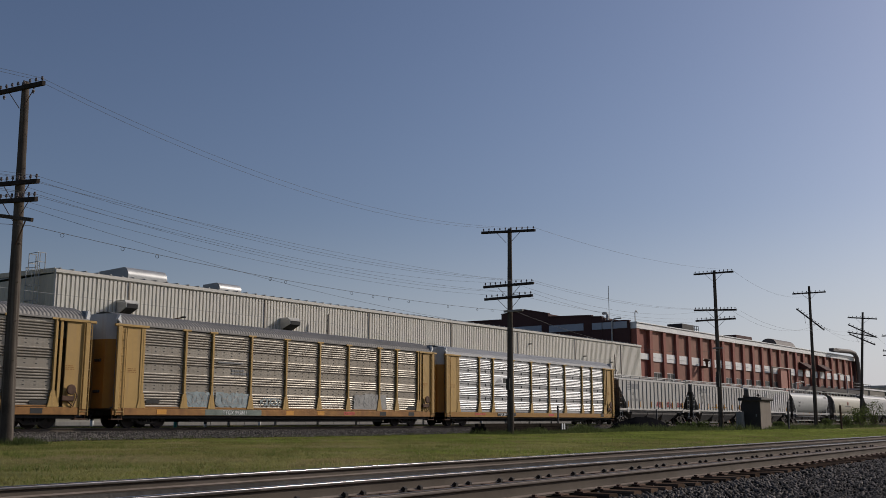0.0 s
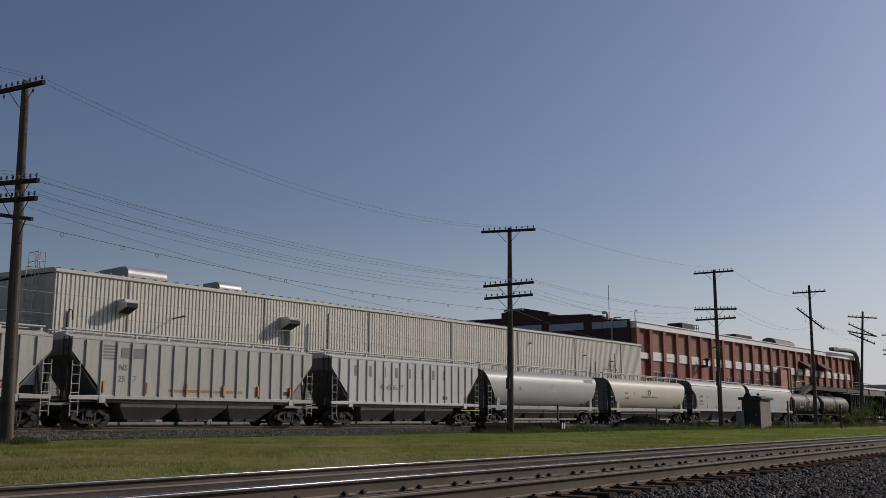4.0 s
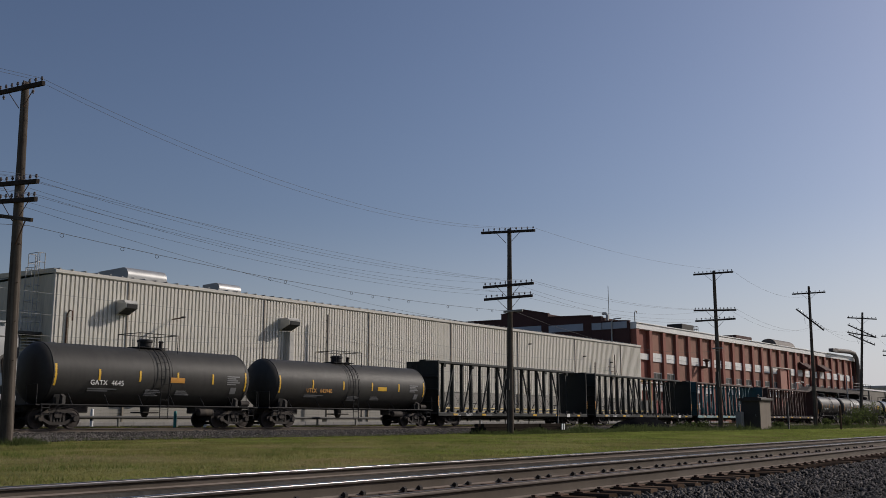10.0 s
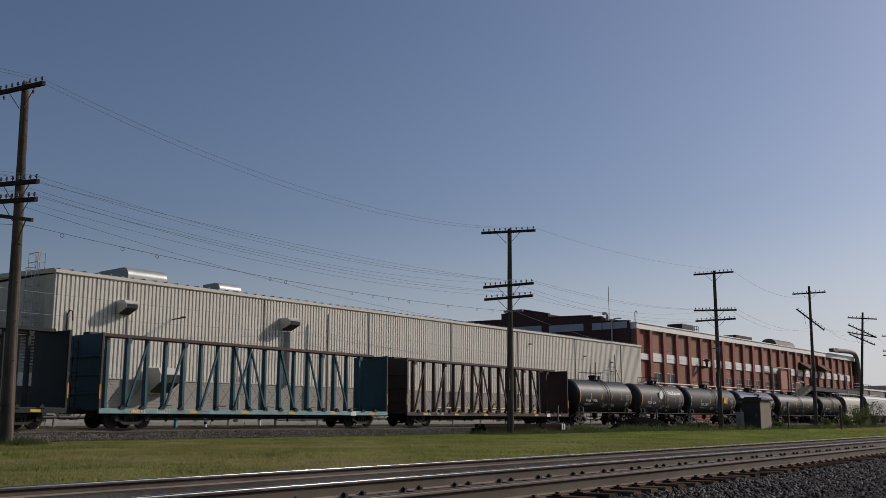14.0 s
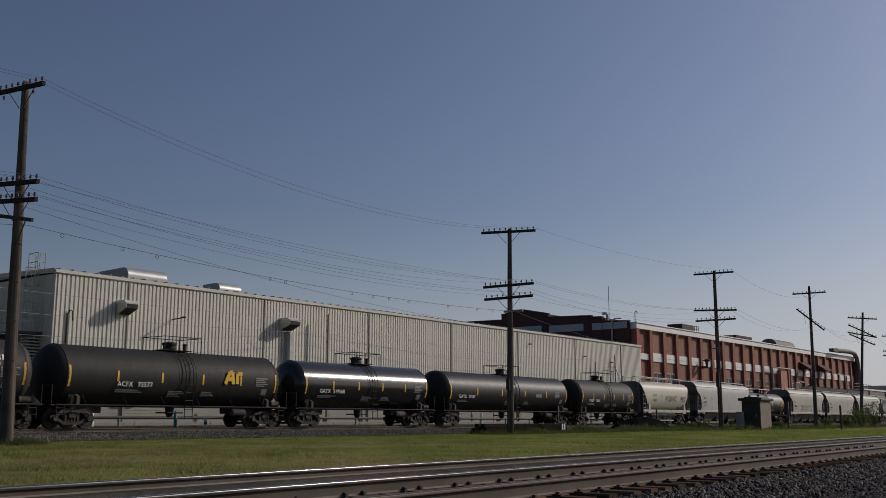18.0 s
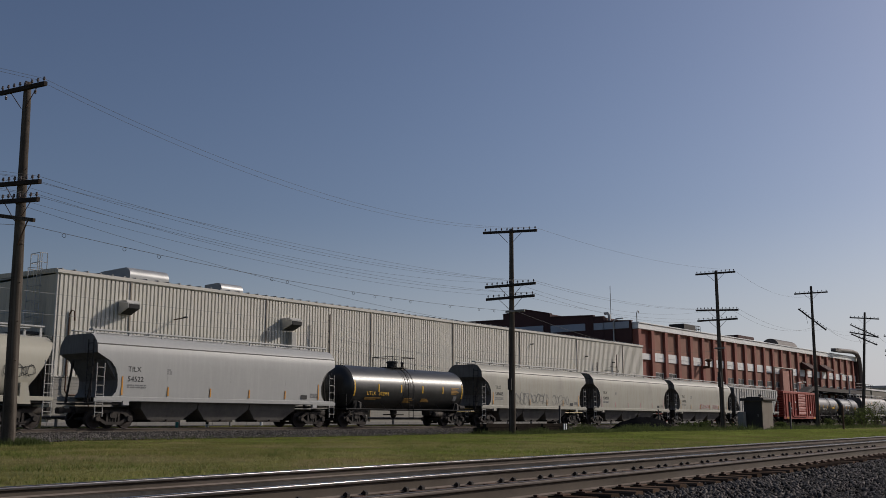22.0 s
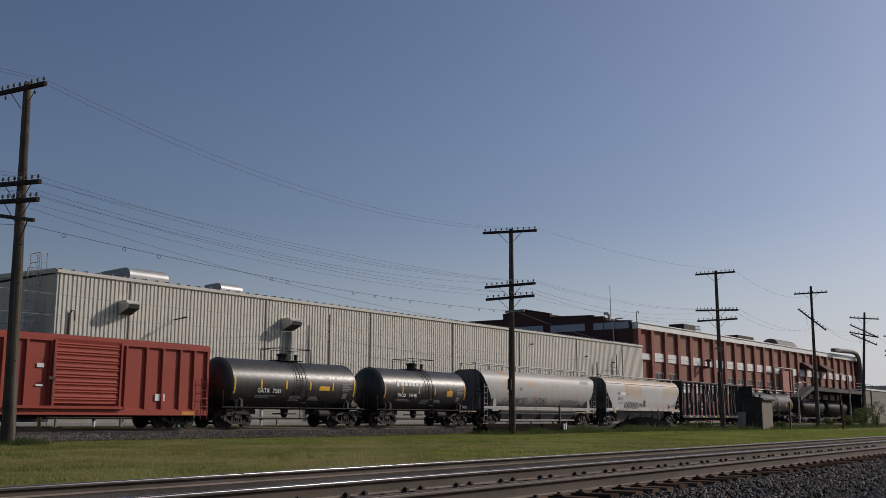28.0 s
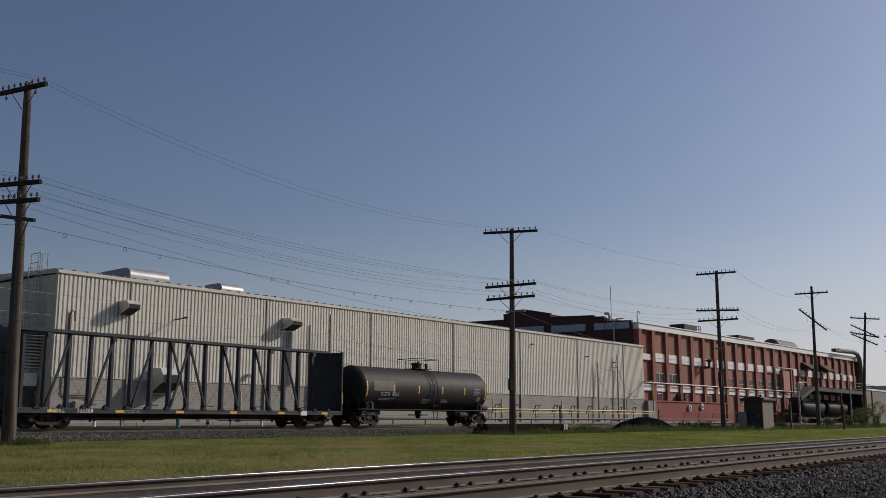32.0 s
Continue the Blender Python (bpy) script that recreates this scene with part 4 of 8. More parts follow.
def roof_cowl(s, length, y0, depth, h):
    """A gravity ventilator: a long hood sloping up from the back to a rounded galvanised nose."""
    z = EAVE + 0.3
    r = h * 0.62
    nose = [(y0 + r - r * math.cos(a), z + h - r + r * math.sin(a)) for a in [math.pi * 0.5 * i / 7 for i in range(8)]]
    prof = [(y0 + 0.12, z - 0.2)] + nose + [(y0 + depth, z + h * 0.95), (y0 + depth, z - 0.2)]
    v = part("roof_cowl", Shape().prism(prof, s, s + length), "galvanised", metal, "low galvanised roof ventilator with a rounded nose", smooth=35)
    part("cowl_end", Shape().prism([(y0 + 0.2, z)] + [(y + 0.03, q - 0.03) for y, q in nose] + [(y0 + depth - 0.05, z + h * 0.92), (y0 + depth - 0.05, z)], s - 0.03, s - 0.002), "roof_metal", v, "grey end sheet of the ventilator")
    return v


roof_cowl(6.1, 3.2, 1.3, 3.6, 0.98)
roof_cowl(14.2, 2.1, 1.5, 2.0, 0.8)

# caged ladder and stair platform on the shaded end wall
ladder = thing("access_ladder", "galvanised caged access ladder up the shaded end wall", "ladder", m=HALL)
s = Shape()
for y in (1.5, 2.0):
    s.rod((-0.3, y, 3.0), (-0.3, y, 10.9), 0.025, 6)
part("stile", s, "galvanised", ladder)
s = Shape()
for i in range(24):
    s.rod((-0.3, 1.5, 3.2 + i * 0.3), (-0.3, 2.0, 3.2 + i * 0.3), 0.014, 5)
part("rung", s, "galvanised", ladder)
for z in (4.8, 5.8, 6.8, 7.8, 8.8, 9.9):
    ring = [(-0.3 - 0.75 * math.sin(a), 1.75 + 0.45 * math.cos(a), z) for a in [math.pi * i / 8 for i in range(9)]]
    part("cage_hoop", Shape().pipe(ring, 0.02, 5), "galvanised", ladder)
s = Shape()
for a in (0.25, 0.5, 0.75):
    s.rod((-0.3 - 0.75 * math.sin(math.pi * a), 1.75 + 0.45 * math.cos(math.pi * a), 4.8), (-0.3 - 0.75 * math.sin(math.pi * a), 1.75 + 0.45 * math.cos(math.pi * a), 9.9), 0.016, 5)
part("cage_bar", s, "galvanised", ladder)
s = Shape()
for y in (1.2, 2.3):
    for x in (-0.1, -0.6):
        s.rod((x, y, 9.7), (x, y, 10.9), 0.03, 6)
for z in (10.3, 10.9):
    s.pipe([(-0.1, 1.2, z), (-0.6, 1.2, z), (-0.6, 2.3, z), (-0.1, 2.3, z)], 0.025, 6)
part("guard_rail", s, "galvanised", ladder, "bright galvanised guard rail at the roof edge")

plat = thing("stair_platform", "grey steel stair platform with guard rails by the end wall", "platform", m=HALL)
part("deck", Shape().slab(-1.6, -0.1, 1.0, 12.0, 5.7, 5.85, 0.02), "fence_steel", plat)
s = Shape()
for y in (1.1, 2.8, 4.4, 6.1, 7.8, 9.5, 11.9):
    s.rod((-1.5, y, 5.8), (-1.5, y, 7.1), 0.03, 6)
s.rod((-0.2, 1.1, 5.8), (-0.2, 1.1, 7.1), 0.03, 6)
for z in (6.45, 7.1):
    s.pipe([(-1.5, 12.0, z), (-1.5, 1.1, z), (-0.2, 1.1, z)], 0.025, 6)
part("handrail", s, "galvanised", plat)
for x, y in ((-1.5, 1.2), (-1.5, 7.0), (-1.5, 11.8)):
    part("support_post", Shape().slab(x - 0.08, x + 0.08, y - 0.08, y + 0.08, 0.0, 5.7, 0.01), "fence_steel", plat)
for i in range(10):
    part("louvre_blade", Shape().slab(-0.9, -0.04, 1.2, 2.4, 3.6 + i * 0.2, 3.68 + i * 0.2, 0.01), "hood_grey", plat)
unit = thing("air_handler", "pale boxy air handling unit beside the end wall", "air unit", m=HALL)
part("casing", Shape().slab(-1.5, -0.2, 1.3, 3.4, 2.5, 3.3, 0.05), "white_panel", unit)
part("base", Shape().slab(-1.4, -0.3, 1.4, 3.3, 0.05, 2.5, 0.05), "fence_steel", unit)
part("duct", Shape().pipe([(-1.1, 6.0, 5.6), (-1.1, 9.5, 5.6), (-1.1, 11.5, 5.5)], 0.28, 12), "galvanised", unit, "round silver duct", smooth=50)

# ---- brick factory ----
BTOP, BAY, NB, LEAD = 12.98, 3.934, 23, 4.05
BRICK = pose(117.5, 54.9, 0, 0, 0, -2.695)
brick = thing("brick_factory", "long two-storey red brick factory with white spandrel panels", "building", m=BRICK)
BL = LEAD + NB * BAY
part("wall", Shape().box(0.0, BL, 0.35, 0.8, 0.0, BTOP - 0.7).box(BL - 0.4, BL, 0.8, 40, 0.0, BTOP - 0.7).box(0, BL, 40, 40.4, 0, BTOP - 0.7), "brick", brick)
# same brick as the front, darkened in colour because this end is shaded
part("end_wall", Shape().slab(0.0, 0.4, 0.82, 40, 0.0, BTOP - 0.2, 0.02), "brick_shade_dark", brick, "brick end wall with its shade painted in")
part("roof", Shape().box(0.45, BL - 0.2, 0.5, 40.2, BTOP - 1.0, BTOP - 0.6), "roof_metal", brick)
part("coping", Shape().slab(-0.1, BL + 0.1, -0.18, 0.9, BTOP - 0.75, BTOP - 0.02, 0.03).slab(-0.2, BL + 0.2, -0.3, 1.0, BTOP - 0.02, BTOP + 0.12, 0.02), "white_panel", brick, "white metal roof coping")
pil = Shape().slab(-0.42, 0.42, -0.12, 0.4, 0.0, BTOP - 0.75, 0.03).mesh("pilaster", "brick")
inf_u = Shape().slab(0.46, BAY - 0.46, 0.24, 0.36, 9.3, BTOP - 0.75, 0.01).mesh("infill_panel", "brick_infill")
inf_l = Shape().slab(0.46, BAY - 0.46, 0.24, 0.36, 5.1, 8.15, 0.01).mesh("infill_panel", "brick_infill")
inf_g = Shape().slab(0.46, BAY - 0.46, 0.26, 0.36, 0.0, 4.25, 0.01).mesh("infill_panel", "brick_infill")
band_u = Shape().slab(0.43, BAY - 0.43, 0.1, 0.34, 8.15, 9.3, 0.02).slab(0.43, BAY - 0.43, 0.05, 0.1, 8.68, 8.75, 0.01).mesh("spandrel_panel", "white_panel")
band_g = Shape().slab(0.43, BAY - 0.43, 0.1, 0.34, 4.25, 5.1, 0.02).mesh("spandrel_panel", "white_panel")
glass_a = Shape().slab(0.0, 2.3, 0.0, 0.03, 0.0, 1.3, 0.005).mesh("pane", "window_glass")
frame_a = Shape().slab(-0.06, 2.36, -0.03, 0.02, 1.3, 1.38, 0.01).slab(-0.06, 2.36, -0.06, 0.02, -0.1, 0.0, 0.01).slab(1.11, 1.19, -0.02, 0.01, 0.0, 1.3, 0.01).slab(-0.06, 0.0, -0.03, 0.02, 0.0, 1.3, 0.01).slab(2.3, 2.36, -0.03, 0.02, 0.0, 1.3, 0.01).mesh("window_frame", "window_frame_white")
for i in range(NB + 1):
    part("pilaster", pil, "", brick, at=(LEAD + i * BAY, 0, 0))
for x in (0.4,):
    part("pilaster", pil, "", brick, at=(x, 0, 0))
part("spandrel_panel", Shape().slab(0.85, 3.6, 0.1, 0.34, 8.3, 9.1, 0.02), "white_panel", brick)
part("spandrel_panel", Shape().slab(0.85, 3.6, 0.1, 0.34, 4.3, 5.1, 0.02), "white_panel", brick)
for i in range(NB):
    x = LEAD + i * BAY
    part("infill_panel", inf_u, "", brick, at=(x, 0, 0))
    if i != 12:
        part("infill_panel", inf_l, "", brick, at=(x, 0, 0))
        part("spandrel_panel", band_u, "", brick, at=(x, 0, 0))
    part("infill_panel", inf_g, "", brick, at=(x, 0, 0))
    part("spandrel_panel", band_g, "", brick, at=(x, 0, 0))
    if i in (0, 1):
        w = part("window", frame_a, "", brick, "white-framed window with greenish panes", at=(x + 0.6, 0.2, 5.35))
        w.scale = (1.15, 1, 1.0)
        part("pane", glass_a, "", w, at=(0, 0.01, 0))
    elif i > 4 and i != 12:
        w = part("window", frame_a, "", brick, at=(x + 0.75, 0.2, 5.95))
        w.scale = (1.05, 1, 0.62)
        part("pane", glass_a, "", w, at=(0, 0.01, 0))
    if i in (0, 4, 7):
        w = part("ground_window", frame_a, "", brick, at=(x + 1.3, 0.22, 2.9))
        w.scale = (0.5, 1, 0.8)
        part("pane", glass_a, "", w, at=(0, 0.01, 0))
tower = part("stair_bay", Shape().slab(50.2, 53.2, -0.45, 0.4, 5.2, 8.9, 0.03), "pink_door", brick, "pale pink painted loading door")
part("lintel_pipe", Shape().pipe([(45.9, -0.6, 3.0), (45.9, -0.6, 9.1), (54.4, -0.6, 9.1), (54.4, -0.6, 3.0)], 0.14, 8), "downspout_tan", tower, smooth=60)
for x in (19.6,):
    c = part("wall_fan", Shape().pipe([(x, -0.1, 8.0), (x, -0.9, 8.0), (x, -0.9, 8.8)], 0.22, 10), "rusty_iron", brick, smooth=50)
    part("fan_hood", Shape().lathe([(8.75, 0.22), (8.95, 0.55), (9.1, 0.46), (9.2, 0.1)], 'z', (x, -0.9, 0), 12), "rusty_iron", c, smooth=40)
for x in (61.0, 70.4):
    part("wall_canopy", Shape().prism([(-1.5, 9.5), (-1.5, 9.65), (0.1, 10.7), (0.1, 9.5)], x, x + 3.9), "brick_shade_dark", brick, "dark sheet-metal canopy")
for x, z in ((11.2, 3.6), (12.5, 3.6)):
    c = part("wall_vent", Shape().lathe([(-0.5, 0.45), (-0.35, 0.5), (0.3, 0.42)], 'y', (x, 0, z), 14), "galvanised" if x > 12.5 else "rusty_iron", brick, smooth=40)
part("gooseneck", Shape().pipe([(0.3, 0.2, BTOP), (0.3, 0.2, BTOP + 1.3), (0.5, 0.2, BTOP + 1.6), (0.8, 0.2, BTOP + 1.6), (0.95, 0.2, BTOP + 1.3)], 0.06, 8), "downspout_tan", brick, smooth=60)
part("mast", Shape().rod((9.2, 9, BTOP - 0.62), (9.2, 9, BTOP + 6.6), 0.04, 6), "fence_steel", brick)
# rooftop plant
for x, y, w, d, h, m in ((18.6, 2.2, 3.9, 2.4, 1.45, "cabinet_lid"), (38.0, 2.0, 6.6, 3.0, 1.1, "brick_shade_dark"), (49.4, 2.4, 1.0, 1.5, 0.6, "galvanised"), (51.0, 2.4, 1.1, 1.5, 0.65, "hood_grey")):
    part("roof_unit", Shape().slab(x, x + w, y, y + d, BTOP - 0.62, BTOP + h, 0.06), m, brick)
lattice = Shape()
for x in (22.9, 23.6, 24.3, 25.0):
    lattice.rod((x, 2.6, BTOP - 0.62), (x, 2.6, BTOP + 1.5), 0.05, 5).rod((x, 4.2, BTOP - 0.62), (x, 4.2, BTOP + 1.5), 0.05, 5)
for z in (0.6, 1.05, 1.5):
    lattice.pipe([(22.9, 2.6, BTOP + z), (25.0, 2.6, BTOP + z), (25.0, 4.2, BTOP + z), (22.9, 4.2, BTOP + z)], 0.035, 5)
part("roof_railing", lattice, "fence_steel", brick, "grey steel railing round the roof unit")
prof = [(3.5 + 1.6 * math.cos(a), BTOP - 0.6 + 2.3 * max(0, math.sin(a)) ** 0.6) for a in [math.pi * i / 10 for i in range(11)]]
part("roof_cowl", Shape().prism(prof, 55.8, 65.2), "duct_dark", brick, "curved grey roof ventilator", smooth=35)
part("roof_duct", Shape().pipe([(79.5, -0.7, BTOP + 0.75), (88.5, -0.7, BTOP + 0.95), (91.2, -0.7, BTOP + 0.75), (92.6, -0.7, BTOP - 0.1), (93.1, -0.7, BTOP - 1.6), (93.1, -0.7, 5.8)], 0.42, 14), "duct_dark", brick, "big grey exhaust duct bent over the roof edge", smooth=50)
part("duct_cap", Shape().slab(76.9, 79.9, -1.15, -0.25, BTOP + 0.4, BTOP + 1.0, 0.05), "duct_dark", brick)
part("far_wall", Shape().slab(BL - 2.2, BL - 1.7, -0.3, 0.3, 0.0, BTOP - 0.8, 0.05), "brick_shade_dark", brick)

# stepped end of the factory, seen over the hall's roof; its shade is in the brick colour
back = thing("rear_brick_block", "shade-toned brick factory end with stepped parapet and grey bands", "building", m=pose(117.1, 0, 0))
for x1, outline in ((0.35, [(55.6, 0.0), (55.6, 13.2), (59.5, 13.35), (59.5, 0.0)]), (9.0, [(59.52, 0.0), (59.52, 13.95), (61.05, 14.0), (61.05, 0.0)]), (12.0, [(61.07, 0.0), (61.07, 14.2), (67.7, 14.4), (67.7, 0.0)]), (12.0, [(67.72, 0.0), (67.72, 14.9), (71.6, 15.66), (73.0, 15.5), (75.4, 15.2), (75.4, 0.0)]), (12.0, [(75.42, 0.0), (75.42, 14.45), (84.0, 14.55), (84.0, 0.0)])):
    w = part("wall_block", Shape().prism(outline, 0.0, x1), "brick_shade_dark", back)
    for (ya, za), (yb, zb) in zip(outline[1:-1], outline[2:-1]):
        part("parapet_cap", Shape().prism([(ya, za), (ya, za + 0.14), (yb, zb + 0.14), (yb, zb)], -0.12, 0.5), "brick_shade_dark", w)
for ya, yb, z0, z1 in ((55.9, 59.45, 12.3, 13.2), (59.55, 61.0, 12.3, 13.2), (62.3, 67.6, 12.3, 13.25)):
    part("clerestory_band", Shape().slab(-0.1, 0.0, ya, yb, z0, z1, 0.01), "grey_band", back, "pale grey clerestory band")
part("clerestory_band", Shape().slab(-0.1, 0.0, 68.8, 75.3, 12.4, 13.35, 0.01), "grey_band", back)
part("roof_vent", Shape().pipe([(1.0, 59.2, 13.0), (1.0, 59.2, 14.2), (1.0, 59.4, 14.55), (1.0, 59.9, 14.55)], 0.2, 8), "hood_grey", back, "short bent grey vent pipe", smooth=50)
part("wall_pipe", Shape().pipe([(-0.25, 58.0, 10.0), (-0.25, 58.0, 13.2), (-0.25, 57.6, 13.6), (-0.25, 56.6, 13.6)], 0.1, 8), "hood_grey", back, "pale bent pipe on the dark wall", smooth=50)

# red painted low annex and its fence
annex = thing("red_annex", "low red painted brick annex wall with vents", "annex", m=BRICK @ pose(-0.1, -2.0, 0))
part("wall", Shape().slab(0, 22.3, 0, 1.85, 0.0, 2.8, 0.03), "red_paint", annex)
part("cap", Shape().slab(-0.1, 22.4, -0.12, 1.86, 2.8, 2.95, 0.02), "brick", annex)
for x, z in ((10.0, 2.1), (13.9, 2.3)):
    v = part("round_vent", Shape().lathe([(-0.28, 0.38), (-0.18, 0.45), (0.02, 0.42)], 'y', (x, 0, z), 14), "paint_white", annex, "white round wall vent", smooth=40)
    part("vent_hole", Shape().lathe([(-0.3, 0.2), (-0.285, 0.22)], 'y', (x, 0, z), 12), "vent_dark", v)
part("block_pier", Shape().slab(-2.2, -0.02, -0.3, 1.0, 0.0, 2.9, 0.03), "concrete", annex)

# yellow gas pipe on brackets along the hall, rising at the brick factory
pipe_run = thing("gas_pipe", "yellow painted gas pipe on steel brackets", "pipe", m=pose(0, 0, 0))


def hall(s, out, z):
    p = metal.matrix_basis @ Vector((s, -out, z))
    return p


part("pipe", Shape().pipe([hall(36, 2.2, 1.5), hall(77.9, 2.2, 1.5)], 0.075, 8).pipe([hall(36, 2.2, 1.22), hall(77.9, 2.2, 1.22)], 0.045, 8), "yellow_pipe", pipe_run, smooth=60)
a = hall(77.9, 2.2, 1.5)
part("riser", Shape().pipe([a, a + Vector((1.2, 0.3, 0)), a + Vector((1.2, 0.3, 3.75)), a + Vector((2.6, 2.4, 3.75))], 0.1, 8), "yellow_pipe", pipe_run, smooth=60)
part("upper_pipe", Shape().pipe([BRICK @ Vector((-2.6, -0.3, 5.32)), BRICK @ Vector((62.0, -0.3, 5.32))], 0.085, 8), "siding_trim", pipe_run, "pale cream pipe along the brick wall", smooth=60)
for i in range(11):
    s0 = 37.5 + i * 3.55
    q = hall(s0, 2.2, 0)
    g = ground_z(q.x, q.y)
    b = part("bracket", Shape().pipe([q + Vector((-0.5, 0, 1.15)), q + Vector((0.1, 0, 1.95)), q + Vector((1.0, 0, 1.95))], 0.05, 5).pipe([q + Vector((0.75, 0, 1.95)), q + Vector((0.45, 0, 1.4)), q + Vector((-0.5, 0, 1.4))], 0.045, 5).rod(q + Vector((0.0, 0, g)), q + Vector((0.0, 0, 1.5)), 0.04, 6), "black_steel", pipe_run)

# low barrier, kerb and bollards between the track and the hall
barrier = thing("low_barrier", "grey steel pipe barrier beside the service lane", "barrier")
y0 = 47.3
s = Shape()
s.rod((-60, y0, 0.55), (128, y0, 0.55), 0.09, 8)
part("rail_bar", s, "fence_steel", barrier, smooth=60)
for i in range(44):
    x = -50 + i * 4.0
    part("post", Shape().slab(x - 0.06, x + 0.06, y0 - 0.06, y0 + 0.06, -0.4, 0.52, 0.01), "concrete", barrier)
kerb = thing("kerb", "pale weathered concrete kerb edging the service lane", "kerb", kind="structure")
stone = Shape().slab(0, 2.96, 51.3, 51.6, -0.2, 0.3, 0.03).mesh("kerb_stone", "concrete")
for i in range(60):
    part("kerb_stone", stone, "", kerb, at=(-40 + i * 3.0, 0, 0))
for x, y, h, m, lab in ((28.5, 46.4, 0.75, "yellow_pipe", "yellow steel bollard"), (37.0, 46.2, 0.95, "teal_paint", "teal marker post"), (39.3, 46.3, 0.6, "paint_white", "short white marker post"), (33.3, 48.8, 1.0, "paint_white", "white striped bollard"), (46.0, 48.8, 1.0, "paint_white", "white striped bollard"), (72.5, 48.9, 1.1, "paint_white", "white striped bollard")):
    g = ground_z(x, y)
    b = thing("bollard", lab + " by the service lane", "bollard", m=pose(x, y, g))
    part("post", Shape().lathe([(-0.2, 0.09), (h - 0.05, 0.09), (h, 0.06), (h + 0.02, 0.0)], 'z', n=10), m, b, smooth=40)
    if m == "paint_white":
        part("stripe", Shape().lathe([(h * 0.35, 0.093), (h * 0.55, 0.093)], 'z', n=10), "vent_dark", b)
post_tops = []
for s0, out, top in ((13.9, 1.4, 2.4), (23.4, 0.9, 8.75), (27.0, 1.4, 2.4), (46.8, 1.4, 2.4), (58.1, 1.4, 2.4), (68.0, 0.4, 7.0), (72.8, 0.4, 8.1)):
    q = hall(s0, out, 0)
    p = thing("service_post", "slim wooden service post with a concrete foot beside the hall", "post", "service posts", m=pose(q.x, q.y, ground_z(q.x, q.y)))
    part("shaft", Shape().lathe([(0, 0.11), (top, 0.085), (top + 0.04, 0.03)], 'z', n=8), "downspout_tan", p, smooth=60)
    part("foot", Shape().slab(-0.25, 0.25, -0.25, 0.25, -0.2, 0.55, 0.06), "concrete", p)
    if top > 5:
        post_tops.append((q, top))
        for k in range(3):
            part("insulator", INSULATOR, "", p, at=(-0.16, 0, top - 0.6 - 0.85 * k))
    if s0 > 69:
        bar = part("bracket_bar", Shape().slab(-1.7, 0.1, -0.04, 0.04, top - 1.52, top - 1.46, 0.01).slab(-1.1, -0.5, -0.04, 0.04, top - 2.08, top - 2.0, 0.02), "rusty_iron", p, "rusty side bracket")

for (q, top), drops in zip(post_tops, ((0.6, 1.45, 2.3), (0.5, 1.4), (0.5, 1.4, 2.2))):
    for k, d in enumerate(drops):
        e = hall(-26, 4.6, top - d - 0.6 * k)
        if q.x < 80:
            wire(e, (q.x, q.y, top - d), 0.35 + 0.1 * k, 0.012, "thin pale service wire along the hall", "service_wire")
(qa, ta), (qb, tb), (qc, tc) = post_tops
for k in range(3):
    wire((qa.x, qa.y, ta - 0.6 - 0.85 * k), (qc.x, qc.y, tc - 0.5 - 0.85 * k), 0.9 + 0.35 * k, 0.012, "thin pale service wire along the hall", "service_wire")
for q, top, dx, z1 in ((qb, tb, 6.5, 2.6), (qc, tc, 6.0, 3.4), (qc, tc, 5.6, 2.4)):
    wire((q.x, q.y, top - 1.4), (q.x + dx, q.y + 0.2, z1), 1.1, 0.016, "dark slack cable drooping from a post")

# ---- things on the verge ----
cab = thing("signal_cabinet", "weathered concrete signal cabinet with an overhanging dark lid", "cabinet", m=pose(81.0, 27.0, -0.5))
part("body", Shape().slab(0.0, 2.6, 0.0, 1.55, 0.0, 2.5, 0.05), "cabinet_concrete", cab)
part("lid", Shape().slab(-0.22, 2.82, -0.2, 1.78, 2.5, 2.72, 0.05).slab(0.2, 2.4, 0.2, 1.4, 2.72, 2.82, 0.04), "cabinet_lid", cab, "dark overhanging lid")
# dark sheet over the whole side face; its shade is in the colour
door = part("door", Shape().slab(-0.04, 0.0, 0.04, 1.51, 0.04, 2.46, 0.01), "cabinet_lid", cab, "door sheet darkened for the shaded side")
part("handle", Shape().rod((-0.09, 0.35, 1.2), (-0.09, 0.35, 1.4), 0.02, 6), "galvanised", door)
part("roof_vent", Shape().lathe([(2.8, 0.06), (2.92, 0.06), (2.95, 0.14), (3.02, 0.12), (3.08, 0.03)], 'z', (2.0, 0.8, 0), 12), "cabinet_lid", cab, smooth=40)
part("meter_box", Shape().slab(-1.1, -0.5, 1.2, 1.7, 0.0, 1.6, 0.03), "concrete", cab, "pale grey meter box")

mound = thing("tarp_mound", "black tarpaulin thrown over a low heap", "mound", m=pose(64.9, 30.3, -0.42))
nx, ny = 28, 16
v, f = [], []
for j in range(ny + 1):
    for i in range(nx + 1):
        u, w = 2 * i / nx - 1, 2 * j / ny - 1
        h = max(0, 1 - u * u) ** 0.6 * max(0, 1 - w * w) ** 0.6 * (1.1 + 0.3 * u)
        h += 0.24 * noise.noise(Vector((u * 3, w * 2.5, 1))) * (h > 0) + 0.05 * noise.noise(Vector((u * 11, w * 7, 4))) * (h > 0)
        v.append((u * 3.3, w * 1.5, h - 0.06))
for j in range(ny):
    f += [(j * (nx + 1) + i, j * (nx + 1) + i + 1, (j + 1) * (nx + 1) + i + 1, (j + 1) * (nx + 1) + i) for i in range(nx)]
